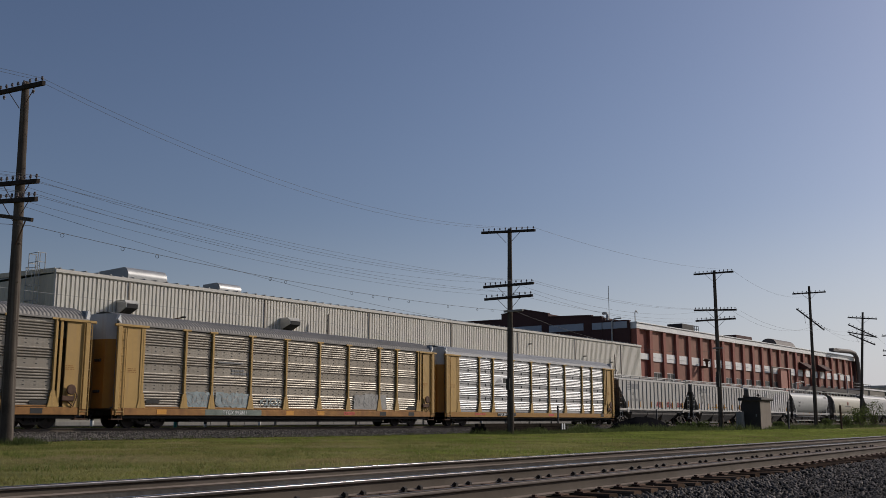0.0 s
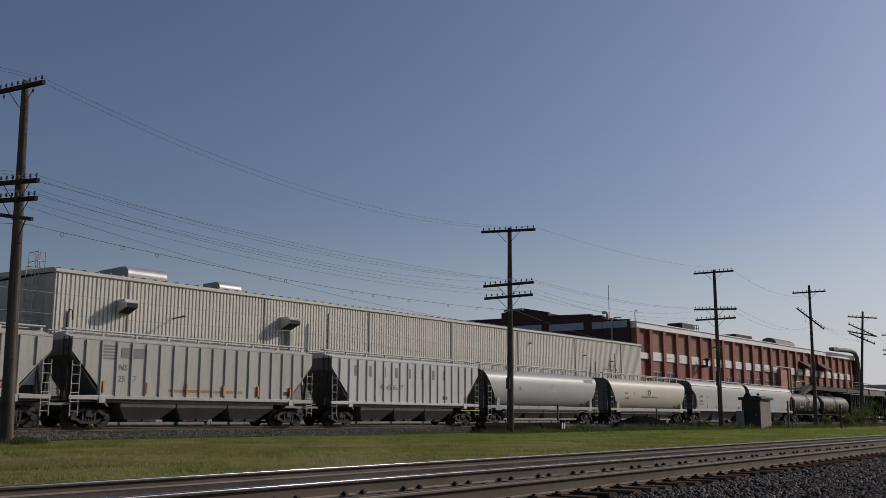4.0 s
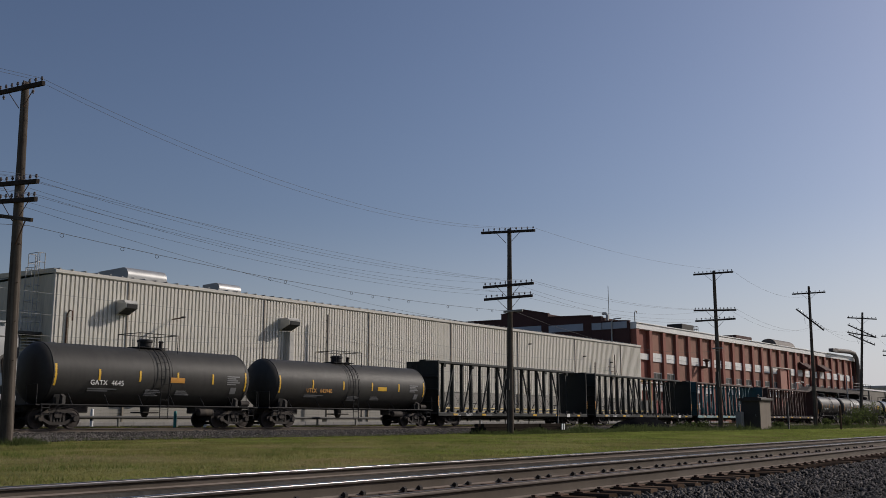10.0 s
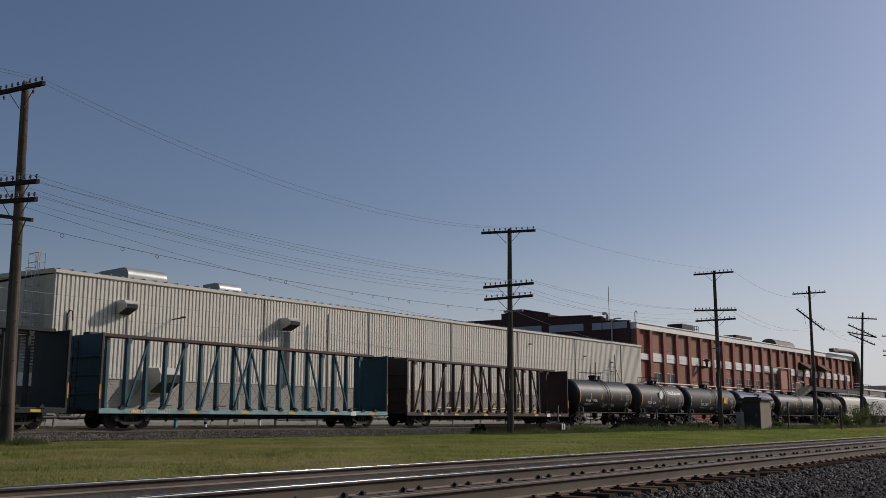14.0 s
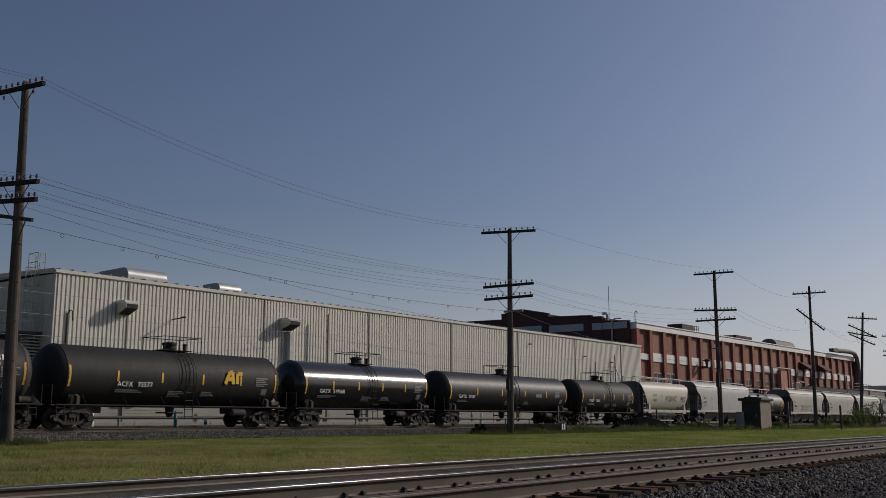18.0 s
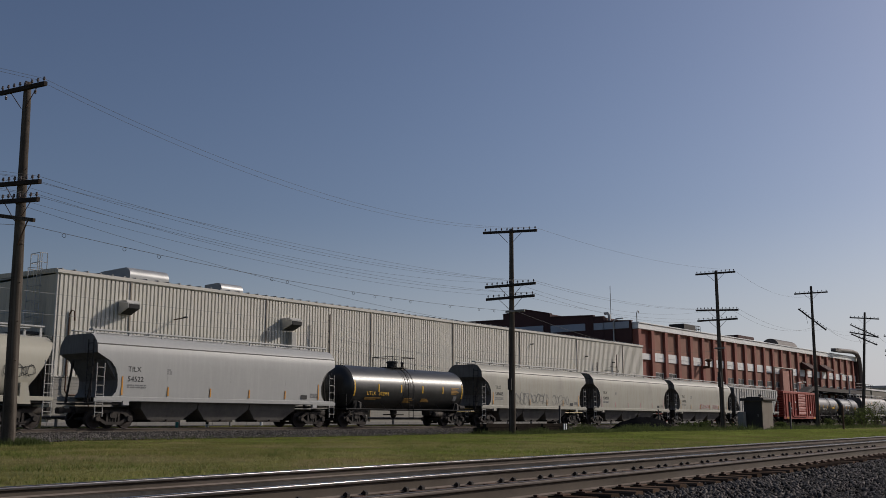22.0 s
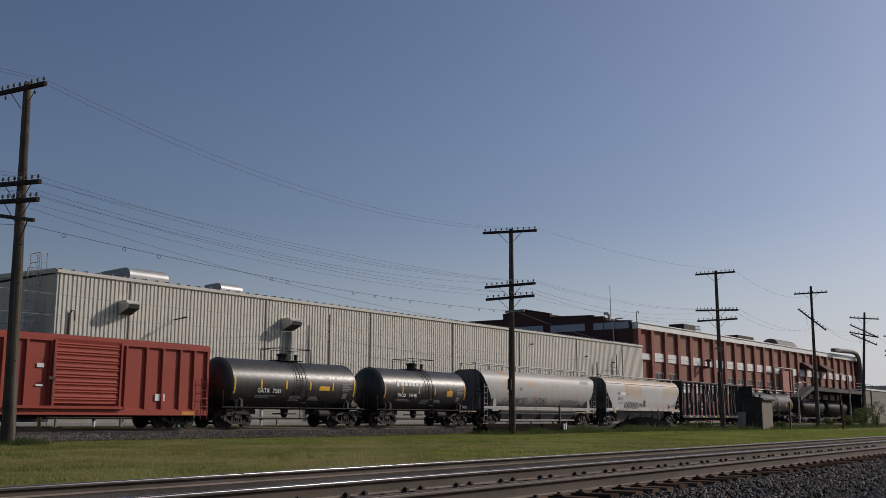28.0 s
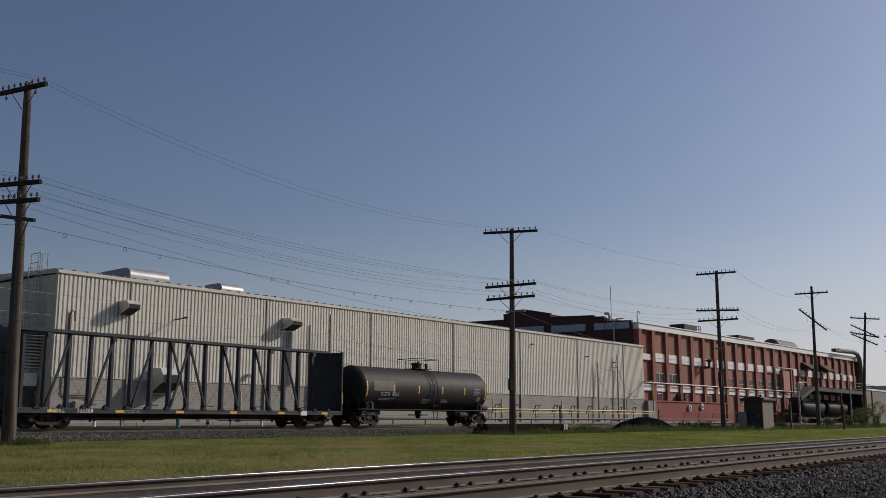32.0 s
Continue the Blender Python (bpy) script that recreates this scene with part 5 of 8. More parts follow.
part("tarp", Shape().add(v, f), "tarp", mound, smooth=60)

stack = thing("timber_stack", "low stack of old dark railway ties in the grass", "timber stack", m=pose(43.8, 29.4, -0.4))
rng = random.Random(9)
for k in range(3):
    for j in range(4 - k):
        for e in range(3):
            x0 = e * 3.0 + rng.uniform(0, 0.25)
            t = part("tie", Shape().slab(0, 2.75, -0.12, 0.12, 0, 0.2, 0.02), "old_tie", stack, at=(x0, j * 0.3 + k * 0.12 + rng.uniform(-0.03, 0.03), k * 0.205))
            t.rotation_euler = (0, 0, rng.uniform(-0.03, 0.03))
for x in (8.1, 8.35):
    part("white_marker", Shape().slab(x, x + 0.12, -0.2, -0.16, 0.25, 0.6, 0.01), "paint_white", stack)
for x, y, h, w, m, lab in ((88.3, 27.0, 2.4, 0.07, "fence_steel", "rusty steel post in the weeds"), (86.0, 22.0, 2.0, 0.07, "tie_wood", "dark wooden post in the grass"), (87.5, 22.4, 0.8, 0.05, "tie_wood", "short stub post in the grass"), (59.0, 33.5, 1.7, 0.05, "fence_steel", "slim steel post on the gravel"), (76.2, 34.0, 1.6, 0.05, "fence_steel", "slim steel post on the gravel")):
    g = ground_z(x, y)
    p = thing("marker_post", lab, "post", m=pose(x, y, g))
    part("shaft", Shape().slab(-w, w, -w, w, -0.2, h, 0.01), m, p)

# fence in front of the annex
fence = thing("chain_fence", "thin chain link fence on slim posts by the annex", "fence")
for i in range(17):
    part("post", Shape().rod((118.5 + i * 5, 49.6, -0.2), (118.5 + i * 5, 49.6, 1.5), 0.035, 6), "fence_steel", fence)
part("top_rail", Shape().rod((118.5, 49.6, 1.5), (198.5, 49.6, 1.5), 0.03, 6), "fence_steel", fence)
mesh_s = Shape()
for i in range(160):
    x = 118.5 + i * 0.5
    mesh_s.rod((x, 49.6, -0.1), (x + 0.5, 49.6, 1.48), 0.006, 3).rod((x + 0.5, 49.6, -0.1), (x, 49.6, 1.48), 0.006, 3)
tagged(part("mesh_wire", mesh_s, "fence_steel", fence), kind="stuff")

# ---- loading canopy with parked tank cars ----
canopy = thing("loading_canopy", "dark open loading canopy over a siding", "canopy", m=pose(162, 47.0, 0))
part("roof_slab", Shape().prism([(0.0, 5.3), (0.0, 5.95), (1.6, 5.95), (1.6, 5.3)], 4.9, 39.5), "canopy_brown", canopy)
part("sloped_end", Shape().prism([(4.88, 5.95), (4.88, 5.3), (-2.2, 3.6), (-2.2, 4.1)], 0.0, 1.6, 'y'), "canopy_brown", canopy, "sloping end of the canopy roof")
part("rear_roof", Shape().prism([(1.62, 5.35), (1.62, 5.7), (6.2, 5.7), (6.2, 5.35)], 14.0, 39.5), "vent_dark", canopy)
part("back_wall", Shape().slab(12.0, 39.5, 6.2, 6.6, 0.0, 5.28, 0.02), "vent_dark", canopy)
part("end_wall", Shape().slab(37.5, 39.5, 0.4, 6.18, 0.0, 5.28, 0.02), "vent_dark", canopy)
for x in (8, 22, 39):
    part("column", Shape().slab(x - 0.15, x + 0.15, 0.1, 0.4, -0.2, 5.28, 0.02), "cabinet_lid", canopy)
for x in (8, 20, 32):
    part("soffit_lamp", Shape().slab(x, x + 0.8, 3.2, 3.6, 5.15, 5.28, 0.02), "siding_trim", canopy)
for x0 in (167.5, 182.5):
    k = thing("parked_tank_car", "dark silver tank car parked under the canopy", "tank car", "parked tank cars", m=pose(x0, 50.2, 0))
    part("tank", Shape().lathe([(-0.7, 0.3), (-0.55, 0.8), (-0.25, 1.2), (0.1, 1.38), (12.0, 1.38), (12.4, 1.2), (12.7, 0.3)], 'x', (0, 0, 2.7), 26), "tank_black", k, smooth=45)
    part("underframe", Shape().slab(-0.8, 12.8, -0.4, 0.4, 0.7, 1.0, 0.03), "truck_iron", k)
    for e in (1.3, 10.7):
        part("truck", Shape().slab(e - 1.2, e + 1.2, -1.1, -0.95, 0.4, 0.75, 0.05).lathe([(-0.85, 0.45), (-0.72, 0.45)], 'y', (e - 0.9, 0, 0.45), 16).lathe([(-0.85, 0.45), (-0.72, 0.45)], 'y', (e + 0.9, 0, 0.45), 16).slab(e - 0.2, e + 0.2, -0.9, 0.9, 0.35, 0.75, 0.03), "truck_iron", k)
siding = thing("siding_track", "short siding track below the loading canopy", "railway track", kind="structure")
for dy in (-0.75, 0.75):
    part("rail", Shape().slab(150, 260, 50.2 + dy - 0.035, 50.2 + dy + 0.035, -0.25, 0.0, 0.01), "rail_steel", siding)
def light_pole(x, y, h, arm):
    lamp = thing("light_pole", "pale grey steel light pole beside the canopy", "light pole", "light poles", m=pose(x, y, -0.25))
    part("shaft", Shape().lathe([(0, 0.16), (h, 0.09)], 'z', n=10), "light_pole_paint", lamp, smooth=50)
    part("arm", Shape().rod((0, 0, h - 0.1), (arm * 0.7, 0, h + 0.1), 0.05, 6), "light_pole_paint", lamp)
    part("lamp_head", Shape().slab(*sorted((arm * 0.6, arm)), -0.14, 0.14, h + 0.04, h + 0.18, 0.03), "hood_grey", lamp)


light_pole(181.5, 45.0, 8.4, -6.0)
light_pole(155.1, 46.0, 6.5, 4.0)

# beyond the brick factory
far_hall = thing("far_warehouse", "low beige warehouse wall beyond the factory", "building", m=pose(204, 47.6, 0))
part("wall", Shape().slab(0, 120, 0, 30, 0.0, 6.3, 0.05), "far_wall", far_hall)
part("coping", Shape().slab(-0.2, 120.2, -0.15, 30.1, 6.3, 6.6, 0.03), "white_panel", far_hall)
for i in range(8):
    part("pilaster", Shape().slab(4 + i * 14, 4.8 + i * 14, -0.2, 0.1, 0.0, 6.3, 0.03), "far_wall", far_hall)
rail_s = Shape()
for i in range(8):
    rail_s.rod((1 + i * 2.0, 2, 6.5), (1 + i * 2.0, 2, 7.7), 0.05, 5)
rail_s.rod((1, 2, 7.7), (15, 2, 7.7), 0.05, 5).rod((1, 2, 7.1), (15, 2, 7.1), 0.04, 5)
part("roof_railing", rail_s, "fence_steel", far_hall)
far_shed = thing("far_shed", "distant pale grey shed with a flat roof", "building", m=pose(330, 62, 0))
part("wall", Shape().slab(0, 90, 0, 40, 0.0, 10.5, 0.05), "hood_grey", far_shed)
part("roof", Shape().slab(-1, 91, -0.6, 41, 10.5, 11.2, 0.05), "roof_metal", far_shed)


def far_tree(x, y, h, w, seed):
    rng = random.Random(seed)
    t = thing("tree", "distant leafy green tree", "tree", "distant trees", m=pose(x, y, ground_z(x, y)))
    s = Shape().rod((0, 0, -0.2), (0, 0, h * 0.45), 0.22, 7, 0.14)
    cl = []
    for i in range(9):
        a = rng.uniform(0, 6.28)
        p = (math.cos(a) * w * rng.uniform(0.15, 0.5), math.sin(a) * w * rng.uniform(0.15, 0.5), h * rng.uniform(0.45, 0.92))
        s.rod((0, 0, h * rng.uniform(0.25, 0.45)), p, 0.09, 5, 0.03)
        cl.append((*p, w * rng.uniform(0.16, 0.3)))
    part("trunk", s, "bark", t)
    part("crown", leaf_cloud("crown", cl, 1600, 0.22, "weed_leaf", seed), "", t)


for i, (x, y, h, w) in enumerate(((160, 27, 4.5, 4), (171, 29, 5, 5), (186, 27, 5, 5), (205, 30, 6, 6), (230, 28, 6, 6), (265, 30, 7, 7))):
    far_tree(x, y, h, w, 80 + i)


# ---- the train ----
# car space: x along the train from the car's middle, y across (the seen side is negative), z above the rails
M_WHEEL = Shape().lathe([(-0.07, 0.10), (-0.07, 0.30), (-0.05, 0.40), (-0.07, 0.42), (-0.07, 0.455), (0.05, 0.46), (0.055, 0.485), (0.075, 0.485), (0.075, 0.3), (0.05, 0.12)], 'y', n=22).mesh("wheel", "wheel_steel", 40)
M_AXLE = Shape().lathe([(-1.05, 0.05), (-1.05, 0.09), (-0.7, 0.09), (0.7, 0.09), (1.05, 0.09), (1.05, 0.05)], 'y', n=10).mesh("axle", "truck_iron", 40)
M_FRAME = Shape()
for e in (-1, 1):
    # jaw over the axle, top chord, tension member and column of one half
    M_FRAME.prism([(e * 1.12, 0.38), (e * 1.12, 0.6), (e * 0.92, 0.66), (e * 0.72, 0.62), (e * 0.72, 0.38)], -0.1, 0.1, 'y')
    M_FRAME.prism([(e * 0.92, 0.66), (e * 0.56, 0.88), (0.0, 0.88), (0.0, 0.72), (e * 0.5, 0.72), (e * 0.74, 0.58)], -0.11, 0.11, 'y')
    M_FRAME.prism([(e * 0.74, 0.5), (e * 0.36, 0.31), (0.0, 0.31), (0.0, 0.18), (e * 0.42, 0.18), (e * 0.78, 0.38)], -0.11, 0.11, 'y')
    M_FRAME.prism([(e * 0.27, 0.3), (e * 0.27, 0.74), (e * 0.38, 0.74), (e * 0.38, 0.3)], -0.1, 0.1, 'y')
for dx in (-0.89, 0.89):
    M_FRAME.lathe([(-0.2, 0.07), (-0.2, 0.12), (-0.16, 0.15), (0.0, 0.15)], 'y', (dx, 0, 0.457), 12)
M_FRAME = M_FRAME.mesh("side_frame", "truck_iron", 35)
M_SPRING = Shape()
for dx in (-0.16, 0.0, 0.16):
    M_SPRING.lathe([(0.3 + 0.02 * i, 0.07 if i % 2 else 0.055) for i in range(14)], 'z', (dx, 0, 0), 8)
M_SPRING = M_SPRING.mesh("spring_group", "pad_grey", 40)
M_BOLSTER = Shape().slab(-0.2, 0.2, -1.15, 1.15, 0.5, 0.8, 0.05).mesh("truck", "truck_iron")


def truck(car, x):
    t = part("truck", M_BOLSTER, "", car, "dark iron four-wheel freight truck", at=(x, 0, 0))
    for y in (-1.0, 1.0):
        part("side_frame", M_FRAME, "", t, at=(0, y, 0))
    part("spring_group", M_SPRING, "", t, at=(0, -1.02, 0))
    for dx in (-0.89, 0.89):
        part("axle", M_AXLE, "", t, at=(dx, 0, 0.457))
        for y in (-0.755, 0.755):
            w = part("wheel", M_WHEEL, "", t, at=(dx, y, 0.457))
            if y > 0:
                w.rotation_euler = (0, 0, math.pi)


def coupler(car, x, end):
    s = Shape().slab(*sorted((x, x + end * 0.75)), -0.09, 0.09, 0.75, 0.95, 0.03).slab(*sorted((x + end * 0.62, x + end * 0.92)), -0.17, 0.17, 0.7, 1.0, 0.05)
    part("coupler", s, "truck_iron", car)
    part("air_hose", Shape().pipe([(x + end * 0.2, -0.35, 0.75), (x + end * 0.5, -0.35, 0.4), (x + end * 0.85, -0.25, 0.45)], 0.025, 6), "black_steel", car)


def ladder_part(car, x, y, z0, z1, w=0.42, mat_name="black_steel", along='x', name="ladder"):
    s = Shape()
    if along == 'x':
        s.rod((x, y, z0), (x, y, z1), 0.022, 5).rod((x + w, y, z0), (x + w, y, z1), 0.022, 5)
    else:
        s.rod((x, y, z0), (x, y, z1), 0.022, 5).rod((x, y + w, z0), (x, y + w, z1), 0.022, 5)
    n = max(2, int((z1 - z0) / 0.38))
    for i in range(n):
        z = z0 + (i + 0.5) * (z1 - z0) / n
        s.rod((x, y, z), (x + w, y, z) if along == 'x' else (x, y + w, z), 0.016, 5)
    return part(name, s, mat_name, car)


def brake_gear(car, x, y=-0.7):
    part("air_reservoir", Shape().lathe([(-0.55, 0.1), (-0.45, 0.2), (0.45, 0.2), (0.55, 0.1)], 'x', (x, y, 0.8), 12), "truck_iron", car, smooth=40)


TRAIN = []


def car_at(name, x0, x1, label, category):
    """A car whose body reaches from x0 to x1 along the track at the start."""
    c = thing(name, label, category, "cars of the train", m=pose((x0 + x1) / 2, TRAIN_Y, 0))
    TRAIN.append((c, (x0 + x1) / 2))
    return c, (x1 - x0) / 2


def paint_line(car, material, pts, y, width=0.035, name="graffiti"):
    """A painted stroke on a side that faces -y."""
    s = Shape()
    for (a, b), (c, d) in zip(pts, pts[1:]):
        L = math.hypot(c - a, d - b)
        if L < 1e-4:
            continue
        nx, nz = -(d - b) / L * width / 2, (c - a) / L * width / 2
        s.add([(a - nx, y, b - nz), (c - nx, y, d - nz), (c + nx, y, d + nz), (a + nx, y, b + nz), (a - nx, y + 0.004, b - nz), (c - nx, y + 0.004, d - nz), (c + nx, y + 0.004, d + nz), (a + nx, y + 0.004, b + nz)], [(0, 1, 2, 3), (7, 6, 5, 4), (0, 4, 5, 1), (1, 5, 6, 2), (2, 6, 7, 3), (3, 7, 4, 0)])
    return part(name, s, material, car, "spray-painted scrawl")


def scrawl(car, material, x, y, z, w, h, seed, n=6, width=0.04):
    """Illegible looping spray paint."""
    rng = random.Random(seed)
    pts = []
    for i in range(n):
        cx = x + w * (i + 0.5) / n
        ph, rx, rz = rng.uniform(0, 6.28), w / n * rng.uniform(0.35, 0.75), h * rng.uniform(0.3, 0.5)
        for k in range(9):
            a = ph + k * 0.8 * rng.choice((1, 1, 0.7))
            pts.append((cx + rx * math.cos(a), z + h / 2 + rz * math.sin(a)))
    return paint_line(car, material, pts, y, width)


def rack_side(sgn, W, tiers, top):
    """Outline of a ribbed side panel: bands of (height, ribs) from the sill up, flat where there are no ribs."""
    out, mid, flat = sgn * W, sgn * (W - 0.022), sgn * (W - 0.06)
    prof = [(flat, 1.0)]
    z = 1.0
    unit = (top - 1.0) / sum(t[0] for t in tiers)
    for height, ribs in tiers:
        d = height * unit
        for k in range(ribs):
            p = d / ribs
            prof += [(flat, z + p * (k + 0.05)), (mid, z + p * (k + 0.25)), (out, z + p * (k + 0.45)), (mid, z + p * (k + 0.66)), (flat, z + p * (k + 0.92))]
        z += d
        prof.append((flat, z - 0.001))
    return prof + [(sgn * (W - 0.09), top), (sgn * (W - 0.09), 1.0)]


OLD_TIERS = ((0.83, 6), (0.42, 0), (0.54, 4), (0.44, 0), (0.52, 4), (0.42, 0), (0.8, 6), (0.12, 0))
NEW_TIERS = ((0.16, 0), (0.62, 5), (0.2, 0)) * 4


def autorack(x0, x1, skin, roof_mat, sill, label, group_marks):
    car, h = car_at("autorack_car", x0, x1, label, "freight car")
    W, top = 1.55, 4.98
    worn = skin == "rack_galv"
    frame_mat = "rack_tan"
    part("underframe", Shape().slab(-h + 0.2, h - 0.2, -0.5, 0.5, 0.62, 1.0, 0.04), "truck_iron", car)
    for sgn in (-1, 1):
        part("side_sill", Shape().slab(-h, h, sgn * W - 0.06, sgn * W + 0.06, 0.62, 0.97, 0.02), sill, car, "yellow side sill with rust streaks")
    part("floor", Shape().slab(-h, h, -W + 0.08, W - 0.08, 0.9, 1.02, 0.02), "deck", car)
    # roof: a finely corrugated arch
    n_c = int(2 * h / 0.2)
    arch = [(-W - 0.02, top + 0.08), (-W + 0.1, top + 0.3), (-1.05, top + 0.55), (-0.5, top + 0.72), (0.0, top + 0.78), (0.5, top + 0.72), (1.05, top + 0.55), (W - 0.1, top + 0.3), (W + 0.02, top + 0.08)]
    v, f = [], []
    k = len(arch)
    for i in range(n_c * 4 + 1):
        x = -h + 0.25 + (2 * h - 0.5) * i / (n_c * 4)
        d = (0.0, 0.03, 0.034, 0.006)[i % 4]
        for y, z in arch:
            v.append((x, y * (1 - d * 0.3), z - d))
    for i in range(n_c * 4):
        f += [(i * k + j, i * k + j + 1, (i + 1) * k + j + 1, (i + 1) * k + j) for j in range(k - 1)]
    part("roof", Shape().add(v, f), roof_mat, car, "corrugated galvanised roof")
    for sgn in (-1, 1):
        part("roof_rail", Shape().slab(-h + 0.1, h - 0.1, sgn * W - 0.05, sgn * W + 0.035, top + 0.02, top + 0.12, 0.015), roof_mat, car)
    xs = [q * h / 12.94 - h for q in (1.63, 4.28, 6.1, 8.87, 11.6, 14.4, 17.0, 20.0, 21.8, 24.1)]
    tiers = OLD_TIERS if worn else NEW_TIERS
    for sgn in (-1, 1):
        for a, b in zip(xs, xs[1:]):
            part("side_panel", Shape().prism(rack_side(sgn, W, tiers, top), a + 0.07, b - 0.07), skin, car, smooth=50)
            if sgn > 0:
                continue
            y = -W + 0.06
            if worn:
                rows = Shape()
                n = max(2, round((b - a) / 0.55))
                for zz in (1.93, 2.1, 2.9, 3.1, 3.82, 4.0):
                    for q in range(n):
                        xq = a + 0.3 + (b - a - 0.6) * q / (n - 1)
                        rows.box(xq - 0.04, xq + 0.04, y - 0.014, y, zz, zz + 0.035)
                tagged(part("rivets", rows, "paint_black", car, "rows of dark rivets"), kind="stuff")
                part("kick_rail", Shape().slab(a + 0.12, b - 0.12, -W - 0.03, -W + 0.02, 0.985, 1.06, 0.01), "sill_rust", car, "rusty lower edge rail")
                part("panel_lip", Shape().slab(a + 0.1, b - 0.1, -W - 0.01, -W + 0.03, top - 0.01, top + 0.015, 0.005), "paint_black", car)
            else:
                for zz in (1.99, 2.985, 3.98):
                    seam = part("panel_seam", Shape().slab(a + 0.09, b - 0.09, y - 0.02, y, zz, zz + 0.035, 0.004).slab((a + b) / 2 - 0.05, (a + b) / 2 + 0.05, y - 0.04, y, zz - 0.07, zz + 0.1, 0.01), "paint_black", car, "dark seam with a centre clamp")
                    for q in (a + 0.14, b - 0.22):
                        part("seam_bracket", Shape().slab(q, q + 0.09, y - 0.05, y - 0.01, zz - 0.05, zz + 0.1, 0.01), "galvanised", seam, "bright steel bracket")
                part("lifting_ring", Shape().lathe([(-W - 0.05, 0.06), (-W - 0.01, 0.06)], 'y', ((a + b) / 2, 0, top + 0.02), 10), "paint_white", car)
        for p in xs:
            foot = [(p - 0.26, 0.985), (p + 0.26, 0.985), (p + 0.2, 1.2), (p + 0.105, 1.72), (p - 0.105, 1.72), (p - 0.2, 1.2)]
            flare = Shape().slab(p - 0.075, p + 0.075, sgn * W - 0.07, sgn * W + 0.07, 1.0, top + 0.01, 0.02).prism(foot, sgn * W - 0.066, sgn * W + 0.066, 'y').slab(p - 0.27, p + 0.27, sgn * W - 0.08, sgn * W + 0.08, top - 0.02, top + 0.08, 0.02)
            part("post", flare, frame_mat, car, "faded yellow side post")
    for e in (-1, 1):
        a, b = sorted((e * h, e * (h - 1.6)))
        for sgn in (-1, 1):
            part("end_panel", Shape().slab(a + 0.35, b, sgn * W - 0.03, sgn * W + 0.02, 0.98, top, 0.02), frame_mat, car, "faded yellow end side panel")
            part("end_post", Shape().slab(*sorted((e * (h - 0.3), e * (h - 0.05))), sgn * W - 0.12, sgn * W + 0.05, 0.9, top, 0.02), frame_mat, car)
        part("top_bracket", Shape().slab(a - 0.1, b + 0.25, -W - 0.12, -W + 0.02, top - 0.05, top + 0.07, 0.015), frame_mat, car)
        part("panel_stile", Shape().slab(*sorted((e * (h - 1.45), e * (h - 1.6))), -W - 0.06, -W - 0.02, 0.98, top - 0.05, 0.012), frame_mat, car)
        bars(car, "sill_rust", e * (h - 1.0) - 0.25, -W - 0.036, 2.9, 0.5, 3, 0.04)
        # bowed end doors: yellow below, pale above
        bow = [(e * (h - 0.1), -W + 0.1), (e * (h + 0.25), -W * 0.7), (e * (h + 0.38), -0.4), (e * (h + 0.38), 0.4), (e * (h + 0.25), W * 0.7), (e * (h - 0.1), W - 0.1), (e * (h - 0.2), 0.0)]
        d = part("end_door", Shape().prism(bow, 0.95, 4.3, 'z'), "rack_yellow", car, "bowed yellow end door")
        part("upper_door", Shape().prism(bow, 4.3, 5.55, 'z'), "rack_upper", d, "pale grey upper end panel")
        for z in (1.7, 3.2):
            part("door_hinge", Shape().slab(*sorted((e * (h + 0.3), e * (h + 0.42))), -0.9, -0.5, z, z + 0.14, 0.02), "truck_iron", d)
        part("gusset", Shape().prism([(e * (h - 0.2), top + 0.55), (e * (h - 0.28), top + 0.05), (e * (h - 0.05), top + 0.3)], -W - 0.02, -W + 0.12, 'y'), "paint_white", car, "small white corner gusset")
        ladder_part(car, e * (h - 0.28) - (0.42 if e < 0 else 0.0) + (0.3 if e < 0 else -0.1), -W - 0.09, 0.6, top - 0.1, 0.42, frame_mat)
        part("ladder_back", Shape().slab(*sorted((e * (h - 0.3), e * (h - 0.02))), -W - 0.02, -W + 0.0, 1.0, top - 0.1, 0.01), "end_sheet", car)
        truck(car, e * (h - 2.4))
        coupler(car, e * (h - 0.05), e)
        part("crossover_step", Shape().slab(*sorted((e * (h - 0.6), e * (h + 0.02))), -W - 0.02, -W + 0.25, 0.4, 0.46, 0.01).rod((e * (h - 0.55), -W, 0.43), (e * (h - 0.55), -W, 0.7), 0.02, 5).rod((e * (h - 0.02), -W, 0.43), (e * (h - 0.02), -W, 0.7), 0.02, 5), "rusty_iron", car, "rusty side step")
    gear = part("hand_brake", Shape().slab(h - 1.35, h - 0.75, -W - 0.16, -W - 0.02, 1.25, 1.5, 0.03), "rusty_iron", car, "rusty hand brake gear")
    part("brake_wheel", Shape().lathe([(-W - 0.24, 0.2), (-W - 0.22, 0.24), (-W - 0.18, 0.24)], 'y', (h - 0.95, 0, 1.78), 14), "rusty_iron", gear, "rusty hand brake wheel")
    part("brake_rod", Shape().pipe([(h - 1.1, -W - 0.1, 1.3), (h - 0.75, -W - 0.1, 1.0), (h - 0.55, -W - 0.08, 1.5), (h - 0.75, -W - 0.08, 1.9)], 0.03, 6), "rusty_iron", gear)
    part("body_bolster", Shape().prism([(-h + 4.2, 0.64), (-h + 5.2, 0.3), (h - 5.2, 0.3), (h - 4.2, 0.64)], -1.2, 1.2, 'y'), "black_steel", car)
